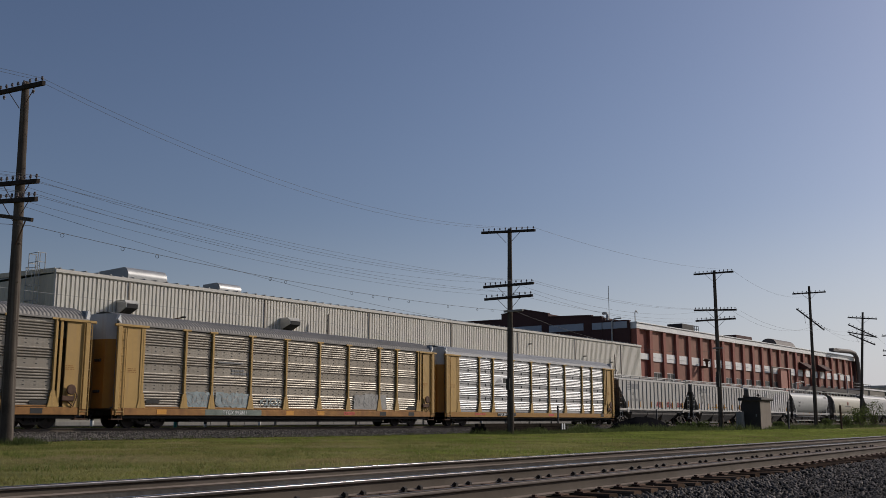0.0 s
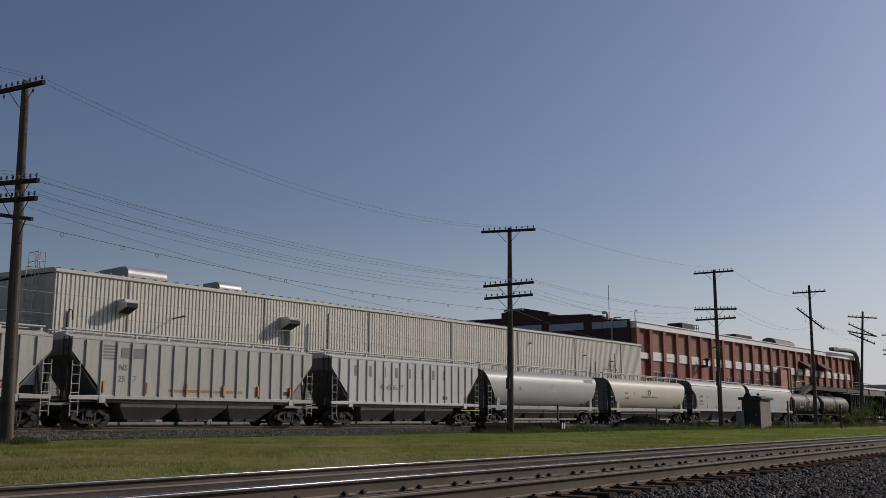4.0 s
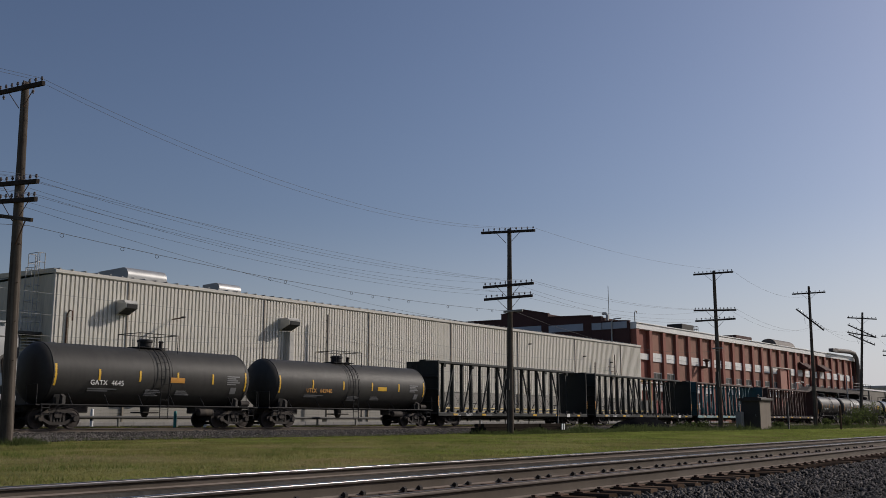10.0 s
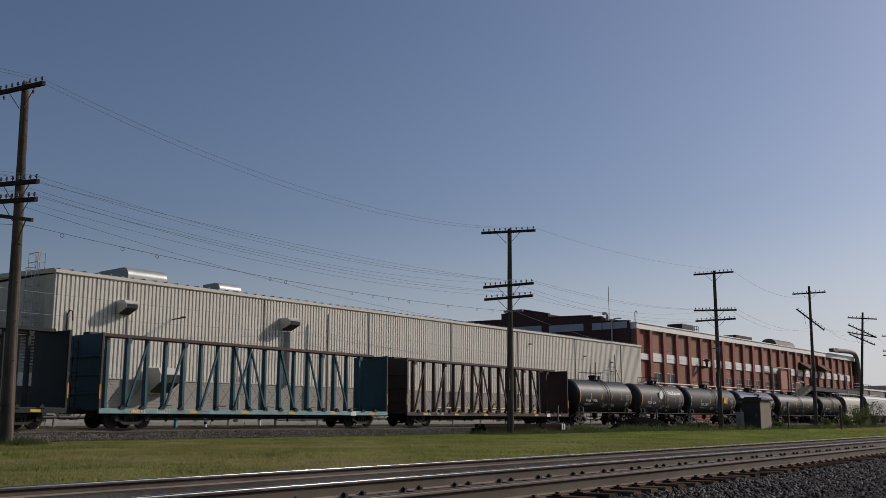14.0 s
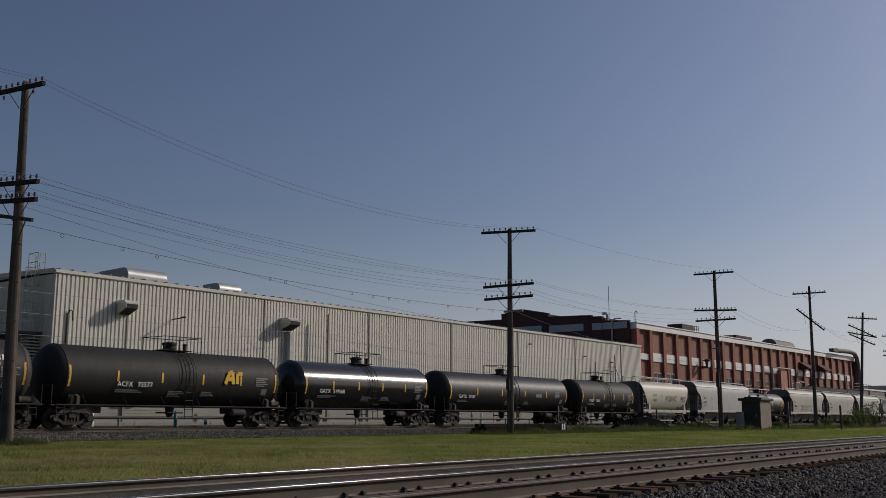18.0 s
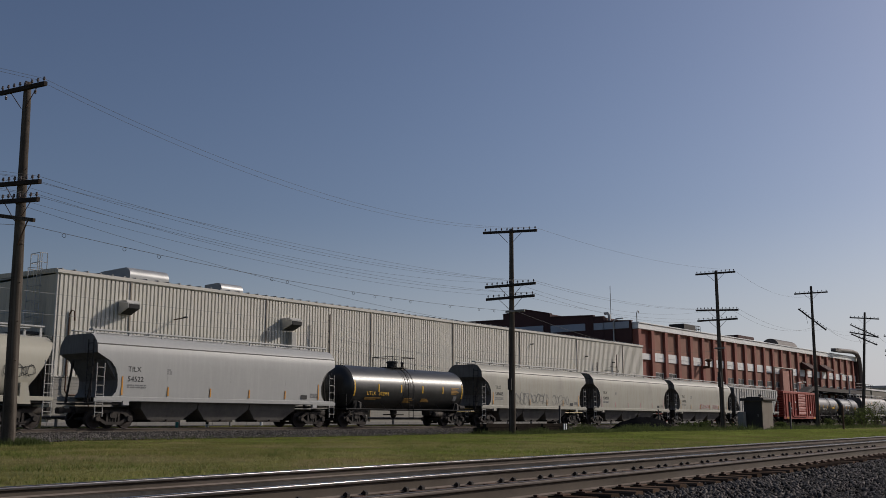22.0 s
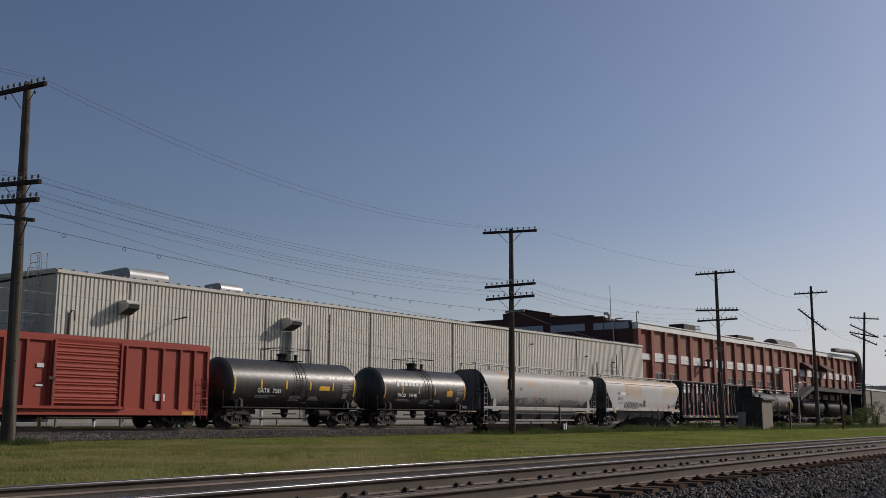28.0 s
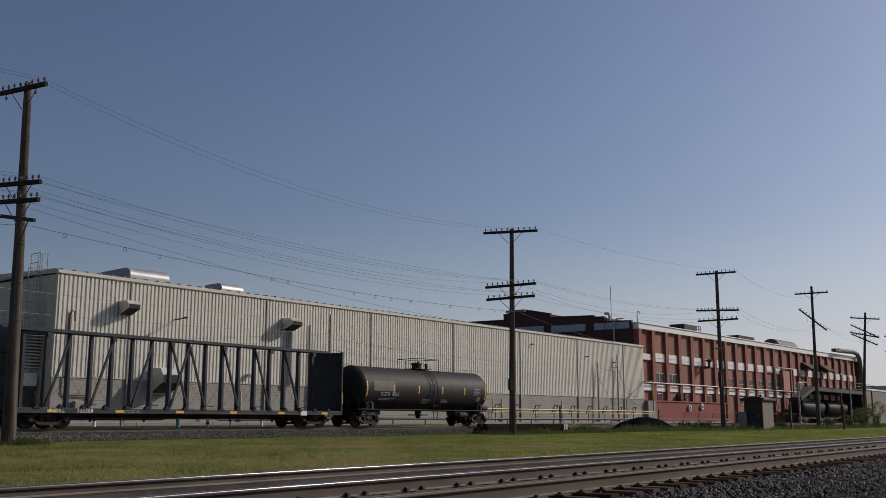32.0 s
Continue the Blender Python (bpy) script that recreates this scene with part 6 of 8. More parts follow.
    for sgn in (-1, 1):
        part("lower_sill", Shape().slab(-h + 0.4, h - 0.4, sgn * 1.4 - 0.05, sgn * 1.4 + 0.05, 0.46, 0.64, 0.02), "black_steel", car)
    group_marks(car, h, W)
    return car


def tag_blocks(car, material, x, y, z, w, hh, seed, n, outline="paint_chalk"):
    """Faded block-letter graffiti: broad uneven letters side by side."""
    rng = random.Random(seed)
    for i in range(n):
        a, b = x + w * (i - 0.12) / n, x + w * (i + 1.12) / n
        m, q = (a + b) / 2, (b - a) / 2
        ring = []
        for k in range(10):
            t = 2 * math.pi * (k + 0.5) / 10
            r = rng.uniform(0.85, 1.2)
            ring.append((m + max(-1, min(1, 1.35 * math.cos(t))) * q * r, z + hh / 2 + max(-1, min(1, 1.35 * math.sin(t))) * hh / 2 * r))
        part("graffiti", Shape().prism(ring, y - 0.0015 * i, y + 0.006, 'y'), material, car, "faded block-letter graffiti")
    scrawl(car, outline, x, y - 0.014, z + hh * 0.05, w, hh * 0.95, seed + 20, n + 1, 0.035)


def marks_old(car, h, W):
    part("paint_patch", Shape().slab(-h * 0.56, -h * 0.25, -W - 0.07, -W - 0.062, 0.64, 0.95, 0.004), "paint_sea", car, "teal painted patch on the sill")
    lettering("TTGX 995861", 0.3, "paint_white", car, -h * 0.47, -W - 0.078, 0.69, slant=0.15, width=0.95)
    tag_blocks(car, "paint_blue", -h * 0.655, -W - 0.012, 1.08, 1.75, 0.75, 3, 4)
    tag_blocks(car, "paint_blue", -h * 0.5, -W - 0.012, 1.08, 2.3, 0.75, 5, 5)
    scrawl(car, "paint_blue", -h * 0.25, -W - 0.012, 1.1, 1.6, 0.6, 6, 4, 0.06)
    tag_blocks(car, "paint_ghost", h * 0.36, -W - 0.012, 1.05, 3.1, 0.95, 4, 6)
    scrawl(car, "paint_red", h * 0.28, -W - 0.07, 0.7, 1.0, 0.2, 7, 3, 0.05)
    part("faded_mark", Shape().slab(-h * 0.5, -h * 0.36, -W - 0.01, -W - 0.002, 3.42, 3.52, 0.004), "paint_grey", car, "faded dark emblem")
    for r, w in ((3.12, 0.9), (2.95, 1.35)):
        bars(car, "paint_grey", -h * 0.42, -W + 0.03, r, w, 1, 0.12)
    part("label_plate", Shape().slab(-h + 1.95, -h + 2.75, -W - 0.02, -W - 0.005, 1.22, 1.4, 0.01), "paint_black", car)
    part("label_plate", Shape().slab(h - 2.9, h - 2.0, -W - 0.02, -W - 0.005, 1.1, 1.28, 0.01), "paint_black", car)
    for x in (-h * 0.8, -h * 0.1, h * 0.1, h * 0.55, h * 0.78):
        part("sill_patch", Shape().slab(x, x + 0.6, -W - 0.068, -W - 0.061, 0.68, 0.92, 0.003), "paint_orange" if x < h * 0.5 else "paint_black", car, "repainted sill patch")


def marks_new(car, h, W):
    bars(car, "paint_red", -h * 0.72, -W - 0.066, 0.92, 1.4, 2, 0.05)
    part("wordmark_block", Shape().slab(h * 0.1, h * 0.16, -W - 0.066, -W - 0.062, 0.74, 0.92, 0.01), "paint_red", car)
    part("number_patch", Shape().slab(-h * 0.49, -h * 0.29, -W - 0.072, -W - 0.062, 0.7, 0.94, 0.004), "paint_black", car)
    lettering("TTGX 691858", 0.26, "paint_white", car, -h * 0.485, -W - 0.08, 0.74)
    x0 = (6.1 / 12.94 - 1) * h
    part("logo_panel", Shape().slab(x0 + 0.15, x0 + 2.5, -W - 0.014, -W - 0.004, 3.02, 3.72, 0.004), "paint_white", car, "white emblem panel")
    for k in range(5):
        part("logo_stripe", Shape().slab(x0 + 0.3 + 0.1 * k, x0 + 1.3 - 0.05 * k, -W - 0.022, -W - 0.012, 3.2 + 0.09 * k, 3.24 + 0.09 * k, 0.002), "paint_grey", car)
    for a in (1.4, 1.95):
        part("logo_block", Shape().slab(x0 + a, x0 + a + 0.45, -W - 0.022, -W - 0.012, 3.22, 3.58, 0.02), "paint_black", car)
    part("logo_line", Shape().slab(x0 + 0.25, x0 + 2.35, -W - 0.022, -W - 0.012, 3.06, 3.12, 0.002), "paint_grey", car)
    part("data_plate", Shape().slab(h - 2.7, h - 2.1, -W - 0.07, -W - 0.06, 0.7, 0.95, 0.01), "paint_black", car)
    for i in range(9):
        part("reflector", Shape().slab(-h * 0.8 + i * h * 0.18, -h * 0.8 + i * h * 0.18 + 0.1, -W - 0.07, -W - 0.055, 4.5, 4.6, 0.01), "paint_white", car)


autorack(1.7, 27.63, "rack_galv", "rack_roof", "sill_rust", "yellow autorack freight car with dull ribbed side panels", marks_old)
autorack(29.06, 54.94, "rack_galv", "rack_roof", "sill_rust", "yellow autorack freight car with grimy ribbed panels and graffiti", marks_old)
autorack(56.27, 82.55, "rack_bright", "rack_roof_bright", "rack_yellow", "yellow autorack freight car with bright silver ribbed panels", marks_new)


def runway(car, h, z, y=0.55, mat_name="galvanised", step=1.9, drop=0.42):
    """Rooftop running board on brackets."""
    part("running_board", Shape().slab(-h, h, -y - 0.32, -y + 0.02, z - 0.045, z + 0.03, 0.008), mat_name, car, "grated roof running board")
    part("running_board", Shape().slab(-h, h, y - 0.02, y + 0.28, z - 0.03, z + 0.02, 0.008), mat_name, car)
    n = int(2 * h / step)
    me = Shape().slab(-0.06, 0.06, -0.035, 0.035, z - drop, z - 0.045, 0.006).mesh("board_bracket", mat_name)
    for i in range(n + 1):
        x = -h + 0.15 + (2 * h - 0.3) * i / n
        for q in (-y - 0.23, y + 0.23):
            part("board_bracket", me, "", car, at=(x, q, 0))


def hopper_bottom(car, h, bays, top, mat_name="hopper_under", W=1.45, low=0.38):
    """Discharge bays: funnels below the body, coloured dark for the shade under the car."""
    span = 2 * (h - 2.9)
    for i in range(bays):
        a = -span / 2 + span * i / bays
        b = a + span / bays
        m, hw = (a + b) / 2, (b - a) / 2
        v, q = [], []
        for k, y, z in ((0.995, W, top), (0.97, W - 0.12, 0.98), (0.6, 0.85, low)):
            v += [(m - hw * k, -y, z), (m + hw * k, -y, z), (m + hw * k, y, z), (m - hw * k, y, z)]
        for r in (0, 4):
            q += [(r + c, r + 4 + c, r + 4 + (c + 1) % 4, r + (c + 1) % 4) for c in range(4)]
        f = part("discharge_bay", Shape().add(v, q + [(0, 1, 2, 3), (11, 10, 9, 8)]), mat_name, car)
        part("outlet_gate", Shape().slab(m - hw * 0.5, m + hw * 0.5, -0.85, 0.85, low - 0.12, low + 0.02, 0.02).rod((m, -1.0, low - 0.03), (m, -0.8, low - 0.03), 0.05, 8), "truck_iron", f)


def end_gear(car, h, sill_z, body_mat, W=1.6, top=4.2, inset=1.5):
    """End platforms, ladders, trucks and couplers of a hopper car."""
    part("centre_sill", Shape().slab(-h - 0.1, h + 0.1, -0.3, 0.3, 0.72, 1.05, 0.03), "truck_iron", car)
    for e in (-1, 1):
        a, b = sorted((e * (h + 0.05), e * (h - inset)))
        part("end_platform", Shape().slab(a, b, -W + 0.1, W - 0.1, sill_z - 0.3, sill_z - 0.22, 0.02), "truck_iron", car)
        part("end_stringer", Shape().slab(a, b, -W, -W + 0.08, sill_z - 0.2, sill_z, 0.02), body_mat, car)
        ladder_part(car, e * (h - 0.02) - (0.42 if e > 0 else 0), -W + 0.02, 0.55, 3.1, 0.42, "hood_grey" if body_mat != "black_steel" else "black_steel")
        for yb in (-0.9, 0.9):
            part("end_brace", Shape().rod((e * (h - 0.05), yb, sill_z - 0.25), (e * (h - 0.35), yb, 3.3), 0.06, 6), "truck_iron", car)
        part("jacking_pad", Shape().slab(*sorted((e * (h - 1.9), e * (h - 1.55))), -W - 0.01, -W + 0.15, sill_z - 0.35, sill_z - 0.02, 0.02), body_mat, car)
        truck(car, e * (h - 1.4))
        coupler(car, e * (h + 0.02), e)
        ladder_part(car, e * (h + 0.02), -1.25, 1.2, top + 0.1, 0.42, "black_steel", 'y', "end_ladder")
    brake_gear(car, h - 0.5)


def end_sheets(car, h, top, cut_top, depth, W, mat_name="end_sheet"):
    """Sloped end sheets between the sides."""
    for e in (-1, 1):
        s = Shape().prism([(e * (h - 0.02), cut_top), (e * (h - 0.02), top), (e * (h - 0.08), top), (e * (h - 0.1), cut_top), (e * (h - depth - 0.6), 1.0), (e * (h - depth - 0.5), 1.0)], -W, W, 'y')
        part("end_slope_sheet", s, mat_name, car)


def ribbed_hopper(x0, x1, skin, label, n_ribs, marks):
    car, h = car_at("covered_hopper_car", x0, x1, label, "freight car")
    W, top, bot = 1.5, 4.18, 1.5
    for sgn in (-1, 1):
        poly = [(-h, top), (-h, 3.55), (-h + 1.5, 1.95), (-h + 1.5, bot), (h - 1.5, bot), (h - 1.5, 1.95), (h, 3.55), (h, top)]
        part("side_sheet", Shape().prism(poly, sgn * W - 0.03, sgn * W + 0.03, 'y'), skin, car)
        part("side_sill", Shape().slab(-h + 0.9, h - 0.9, sgn * W - 0.08, sgn * W + 0.1, bot - 0.16, bot + 0.02, 0.02), skin, car)
        part("top_chord", Shape().slab(-h, h, sgn * W - 0.05, sgn * W + 0.09, top - 0.06, top + 0.06, 0.02), skin, car)
    for i in range(n_ribs):
        x = -h + 1.6 + (2 * h - 3.2) * i / (n_ribs - 1)
        part("rib", Shape().prism([(x - 0.03, -W - 0.1), (x + 0.03, -W - 0.1), (x + 0.055, -W - 0.02), (x - 0.055, -W - 0.02)], bot + 0.02, top - 0.06, 'z'), skin, car)
    for x in (-h + 0.75, h - 0.75):
        part("rib", Shape().slab(x - 0.05, x + 0.05, -W - 0.1, -W - 0.02, 2.85, top - 0.06, 0.01), skin, car)
    part("roof", Shape().prism([(-W, top + 0.02), (-0.5, top + 0.3), (0.5, top + 0.3), (W, top + 0.02), (W, top - 0.05), (-W, top - 0.05)], -h, h), skin, car, "shallow pitched roof")
    end_sheets(car, h, top, 3.4, 1.6, W - 0.04)
    # inner body in the same dark colour, underside shade included
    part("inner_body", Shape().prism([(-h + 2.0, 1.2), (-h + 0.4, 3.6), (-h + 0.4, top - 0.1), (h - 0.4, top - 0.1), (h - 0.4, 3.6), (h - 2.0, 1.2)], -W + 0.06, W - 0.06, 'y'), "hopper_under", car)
    runway(car, h, top + 0.48)
    hopper_bottom(car, h, 3, bot - 0.1)
    end_gear(car, h, bot, skin, top=top)
    marks(car, h, W)


def logo_stripes(car, x, y, z, w, hh, material="paint_grey"):
    for i in range(5):
        part("emblem_bar", Shape().box(x, x + w, y, y + 0.005, z + i * hh / 5, z + i * hh / 5 + hh / 9), material, car)


def marks_ns(red, number):
    def go(car, h, W):
        logo_stripes(car, -h + 1.6, -W - 0.04, 3.25, 0.9, 0.75)
        part("wordmark_block", Shape().slab(-h + 2.7, -h + 4.1, -W - 0.045, -W - 0.035, 3.35, 3.85, 0.01), "paint_grey", car)
        pitch = (2 * h - 3.2) / 15
        for k in range(0, len(number), 2):
            lettering(number[k:k + 2], 0.42, "paint_grey", car, -h + 1.72 + pitch * (1 + k / 2), -W - 0.04, 2.2)
        lettering("NS", 0.42, "paint_grey", car, -h + 1.72 + pitch, -W - 0.04, 2.75)
        for i in range(6):
            part("reflector", Shape().slab(-h + 1.7 + i * (2 * h - 3.6) / 5, -h + 1.8 + i * (2 * h - 3.6) / 5, -W - 0.13, -W - 0.035, 1.65, 2.2, 0.01), "paint_orange", car)
        if red:
            for x in (h * 0.0, h * 0.3, h * 0.62):
                scrawl(car, "paint_red", x, -W - 0.045, 1.65, 1.1, 0.6, int(x * 10) + 5, 6, 0.05)
        else:
            bars(car, "paint_amber", -h * 0.3, -W - 0.04, 1.9, 5.0, 1, 0.14)
        part("consolidated_stencil", Shape().slab(h - 2.3, h - 1.9, -W - 0.045, -W - 0.035, 1.75, 1.95, 0.01), "paint_black", car)
    return go


def marks_southern(car, h, W):
    for i, d in enumerate((0.1, 0.18, 0.26, 0.33, 0.41, 0.49, 0.56, 0.63)):
        part("faded_letter", Shape().slab(-h + 2 * h * d * 1.12 + 0.3, -h + 2 * h * d * 1.12 + 0.55, -W - 0.04, -W - 0.034, 3.1, 3.75, 0.02), "paint_grey", car, "faded grey letter block")
    lettering("8667", 0.5, "paint_grey", car, -h + 4.6, -W - 0.04, 2.3, width=2.4)
    part("consolidated_stencil", Shape().slab(h - 4.4, h - 3.9, -W - 0.045, -W - 0.035, 1.75, 2.0, 0.01), "paint_black", car)
    part("reflector", Shape().slab(h - 1.7, h - 1.6, -W - 0.12, -W - 0.035, 1.65, 2.0, 0.01), "paint_orange", car)


def marks_old_grey(car, h, W):
    logo_stripes(car, -h + 1.5, -W - 0.04, 3.2, 0.8, 0.7)
    part("wordmark_block", Shape().slab(-h + 2.5, -h + 3.6, -W - 0.045, -W - 0.035, 3.3, 3.75, 0.01), "paint_grey", car)
    scrawl(car, "paint_grey", -h + 3.0, -W - 0.04, 1.7, 3.0, 0.6, 8, 5, 0.05)
    scrawl(car, "paint_black", h * 0.2, -W - 0.04, 1.8, 1.2, 0.5, 9, 2, 0.05)


ribbed_hopper(83.85, 100.35, "hopper_grey", "light grey ribbed covered hopper with red graffiti tags", 16, marks_ns(True, "254067"))
ribbed_hopper(101.38, 117.46, "hopper_grey", "light grey ribbed covered hopper with orange reflectors", 16, marks_ns(False, "257"))
ribbed_hopper(119.21, 135.1, "hopper_light", "pale grey ribbed covered hopper with faded letters and rust streaks", 16, marks_southern)


def smooth_hopper(x0, x1, skin, label, kind, marks, name="covered_hopper_car", bays=3):
    """Smooth-sided covered hoppers: kind 'round' has bulging sides and raked ends, 'plate' flat sides with rounded cut-outs."""
    car, h = car_at(name, x0, x1, label, "freight car")
    W = 1.6
    if kind == 'round':
        top = 3.95
        lv = [(0.75, top + 0.26), (1.1, top + 0.12), (1.36, top - 0.08), (1.49, top - 0.35), (1.56, top - 0.73), (1.6, 2.75), (1.57, 2.3), (1.48, 1.95), (1.3, 1.62), (1.05, 1.4)]

        def cut(z):
            return 0.0 if z > 3.9 else 0.48 * (3.9 - z) ** 1.25 if z > 1.9 else 0.48 * 2.0 ** 1.25 + (1.9 - z) * 0.2
        part("body", Shape().loft(lv, h, cut, (0, 2)), skin, car, smooth=50)
        for side in (1, 3):
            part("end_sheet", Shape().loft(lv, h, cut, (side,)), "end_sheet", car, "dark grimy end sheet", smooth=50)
        part("side_sill", Shape().slab(-h + 1.6, h - 1.6, -W, -W + 0.12, 1.18, 1.46, 0.02), skin, car)
        part("side_sill", Shape().slab(-h + 1.6, h - 1.6, W - 0.12, W, 1.18, 1.46, 0.02), skin, car)
        for e in (-1, 1):
            part("end_shield", Shape().prism([(e * (h - 1.05), 1.1), (e * (h - 1.6), 1.1), (e * (h - 1.6), 2.05), (e * (h - 1.25), 2.05)], -W - 0.005, -W + 0.08, 'y'), skin, car)
            part("end_frame", Shape().prism([(e * (h + 0.02), 1.1), (e * (h - 0.05), 1.1), (e * (h - 0.05), 4.0), (e * (h + 0.02), 4.0)], -1.2, 1.2, 'y'), "end_sheet", car, "dark end bulkhead")
        part("outlet_pipe", Shape().rod((-h + 2.6, -1.2, 0.95), (h - 2.6, -1.2, 0.95), 0.06, 8), "galvanised", car, "bright unloading pipe below the bays")
        low_pipe = Shape().rod((-h + 3.0, -1.0, 0.42), (h - 3.0, -1.0, 0.42), 0.05, 6)
        part("air_line", low_pipe, "hood_grey", car)
        runway(car, h - 0.1, top + 0.74, 0.45, drop=0.6)
        ezz = top + 0.2
    else:
        top = 3.84 if kind == 'slant' else 4.1
        lv = [(0.95, top + 0.44), (1.2, top + 0.34), (1.44, top + 0.08), (1.55, top - 0.1), (1.6, 3.6), (1.61, 3.2), (1.61, 2.9), (1.61, 2.6), (1.6, 2.3), (1.6, 2.0), (1.59, 1.75), (1.58, 1.5)]

        def cut(z):
            if kind == 'slant':
                return max(0.0, min(1.15, (3.2 - z) * 0.85))
            if z > 3.25:
                return 0.0
            if z > 1.72:
                return 0.45 + 0.75 * math.sqrt(max(0.0, 1 - ((z - 2.2) / 1.1) ** 2))
            return 0.9
        part("body", Shape().loft(lv, h, cut, (0, 2)), skin, car, smooth=35)
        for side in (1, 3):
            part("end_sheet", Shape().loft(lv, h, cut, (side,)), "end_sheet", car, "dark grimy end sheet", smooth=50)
        part("eave_seam", Shape().slab(-h + 0.02, h - 0.02, -1.56, -1.5, top - 0.1, top - 0.04, 0.008), "end_sheet", car)
        part("side_sill", Shape().slab(-h + 0.05, h - 0.05, -W - 0.01, -W + 0.14, 1.3, 1.52, 0.02), skin, car)
        part("side_sill", Shape().slab(-h + 0.05, h - 0.05, W - 0.14, W + 0.01, 1.3, 1.52, 0.02), skin, car)
        for e in (-1, 1):
            part("end_slope_sheet", Shape().prism([(e * (h - 0.5), 3.3), (e * (h - 1.9), 1.3), (e * (h - 2.2), 1.3), (e * (h - 0.8), 3.3)], -W + 0.1, W - 0.1, 'y'), "end_sheet", car)
        runway(car, h - 0.1, top + 0.66, 0.62) if kind == 'plate' else runway(car, h - 0.1, top + 0.7, 0.72, "hood_grey", 1.6, 0.52)
        ezz = top + 0.3
        part("roof_hatch", Shape().slab(-h + 0.8, h - 0.8, -0.35, 0.35, top + 0.4, top + 0.52, 0.03), skin, car, "long roof loading hatch")
    for i in range(1, 4) if kind != 'round' else ():
        x = -h + 2 * h * i / 4
        part("weld_seam", Shape().slab(x - 0.012, x + 0.012, -W - 0.011, -W + 0.02, 2.4, 3.2, 0.003), skin, car)
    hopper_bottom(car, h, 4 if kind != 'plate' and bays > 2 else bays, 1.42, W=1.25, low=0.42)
    end_gear(car, h, 1.45, skin, top=4.15)
    marks(car, h, W)
    return car


def lean(ob, y_from, y0, z0=1.62, slope=0.4):
    """Tips a flat mark back on to the inward curve of a round-sided car."""
    a = math.atan(slope)
    c, q = math.cos(a), math.sin(a)
    ob.rotation_euler = (a, 0, 0)
    ob.location = (0, y0 - (y_from * c - z0 * q), z0 - (y_from * q + z0 * c))


def marks_code(code, number, reflect="paint_orange", x=1.75, size=0.36, ink="paint_black", extra=None, low=False, plates=False):
    def go(car, h, W):
        yy = -W - 0.015
        if code:
            mark = lettering(code, size, ink, car, -h + x, -W - 0.003 if low else yy, 2.75)
            if low:
                mark.rotation_euler = (-math.atan(0.085), 0, 0)
        else:
            for k in range(2):
                part("owner_mark", Shape().slab(-h + x + k * 0.3, -h + x + k * 0.3 + 0.2, yy, yy + 0.006, 2.77, 3.0, 0.01), ink, car)
        mark = lettering(number, size, ink, car, -h + x, -1.573 if low else -W - 0.012, 2.27)
        if low:
            mark.rotation_euler = (math.atan(0.067), 0, 0)
        b = bars(car, "paint_grey", -h + x, yy, 2.12, 1.1, 2, 0.06)
        if low:
            lean(b, yy, -1.32)
        n = 6
        for i in range(n):
            q = -h + 1.45 + (2 * h - 2.9) * i / (n - 1)
            if low and i in (0, n - 1):
                continue
            if plates:
                part("reflector", Shape().slab(q - 0.22, q + 0.22, -W - 0.018, -W - 0.006, 1.35, 1.6 if i in (0, n - 1) else 1.47, 0.004), reflect, car)
                continue
            z1 = 1.46 if low else 2.5 if i in (0, n - 1) else 2.05
            part("reflector", Shape().slab(q - 0.045, q + 0.045, yy - 0.006, yy + 0.006, 1.28 if low else 1.6, z1, 0.004), reflect, car)
        b = part("data_stencil", Shape().slab(h - 2.9, h - 2.4, yy, yy + 0.006, 1.62, 1.85, 0.01), "paint_black", car)
        d = bars(car, "paint_grey", h - 2.1, yy, 1.95, 0.7, 3, 0.05)
        if low:
            lean(b, yy, -1.32)
            lean(d, yy, -1.32)
        bars(car, "paint_grey", -h + max(4.1, x + 1.9), yy, 2.95, 0.3, 3, 0.06)
        if extra:
            extra(car, h, W, yy)
    return go


def ex_gacx(car, h, W, yy):
    s = Shape().lathe([(-W + 0.002, 0.36), (-W + 0.012, 0.36)], 'y', (h * 0.12, 0, 2.95), 18)
    part("round_emblem", s, "hopper_white", car, "faded round pale emblem")
    lean(part("wordmark_block", Shape().slab(h - 2.3, h - 0.7, -1.53, -1.524, 3.55, 3.85, 0.002), "paint_grey", car), -1.53, -1.512, 3.55, -0.26)
    for x in (-4.2, -1.0, 3.0):
        lean(bars(car, "paint_maroon", x, yy, 1.85, 1.4, 1, 0.05), yy, -1.32)


def ex_mill(car, h, W, yy):
    ring = [(-h * 0.05 + 0.26 * math.cos(a), yy, 3.0 + 0.26 * math.sin(a)) for a in [math.pi * i / 10 for i in range(21)]]
    part("round_emblem", Shape().pipe(ring, 0.03, 4), "paint_red", car, "thin red ring emblem")
    for i in range(11):
        w0 = h * -0.25 + i * 0.34
        part("wordmark_block", Shape().slab(w0, w0 + 0.2, yy - 0.004, yy + 0.004, 2.48, 2.62 + 0.07 * (i in (0, 3, 7)), 0.01), "paint_grey", car)
    lean(bars(car, "paint_maroon", h * 0.35, yy, 1.95, 1.8, 2, 0.05), yy, -1.32)
    lean(bars(car, "paint_maroon", -h * 0.5, yy, 1.8, 1.8, 1, 0.05), yy, -1.32)


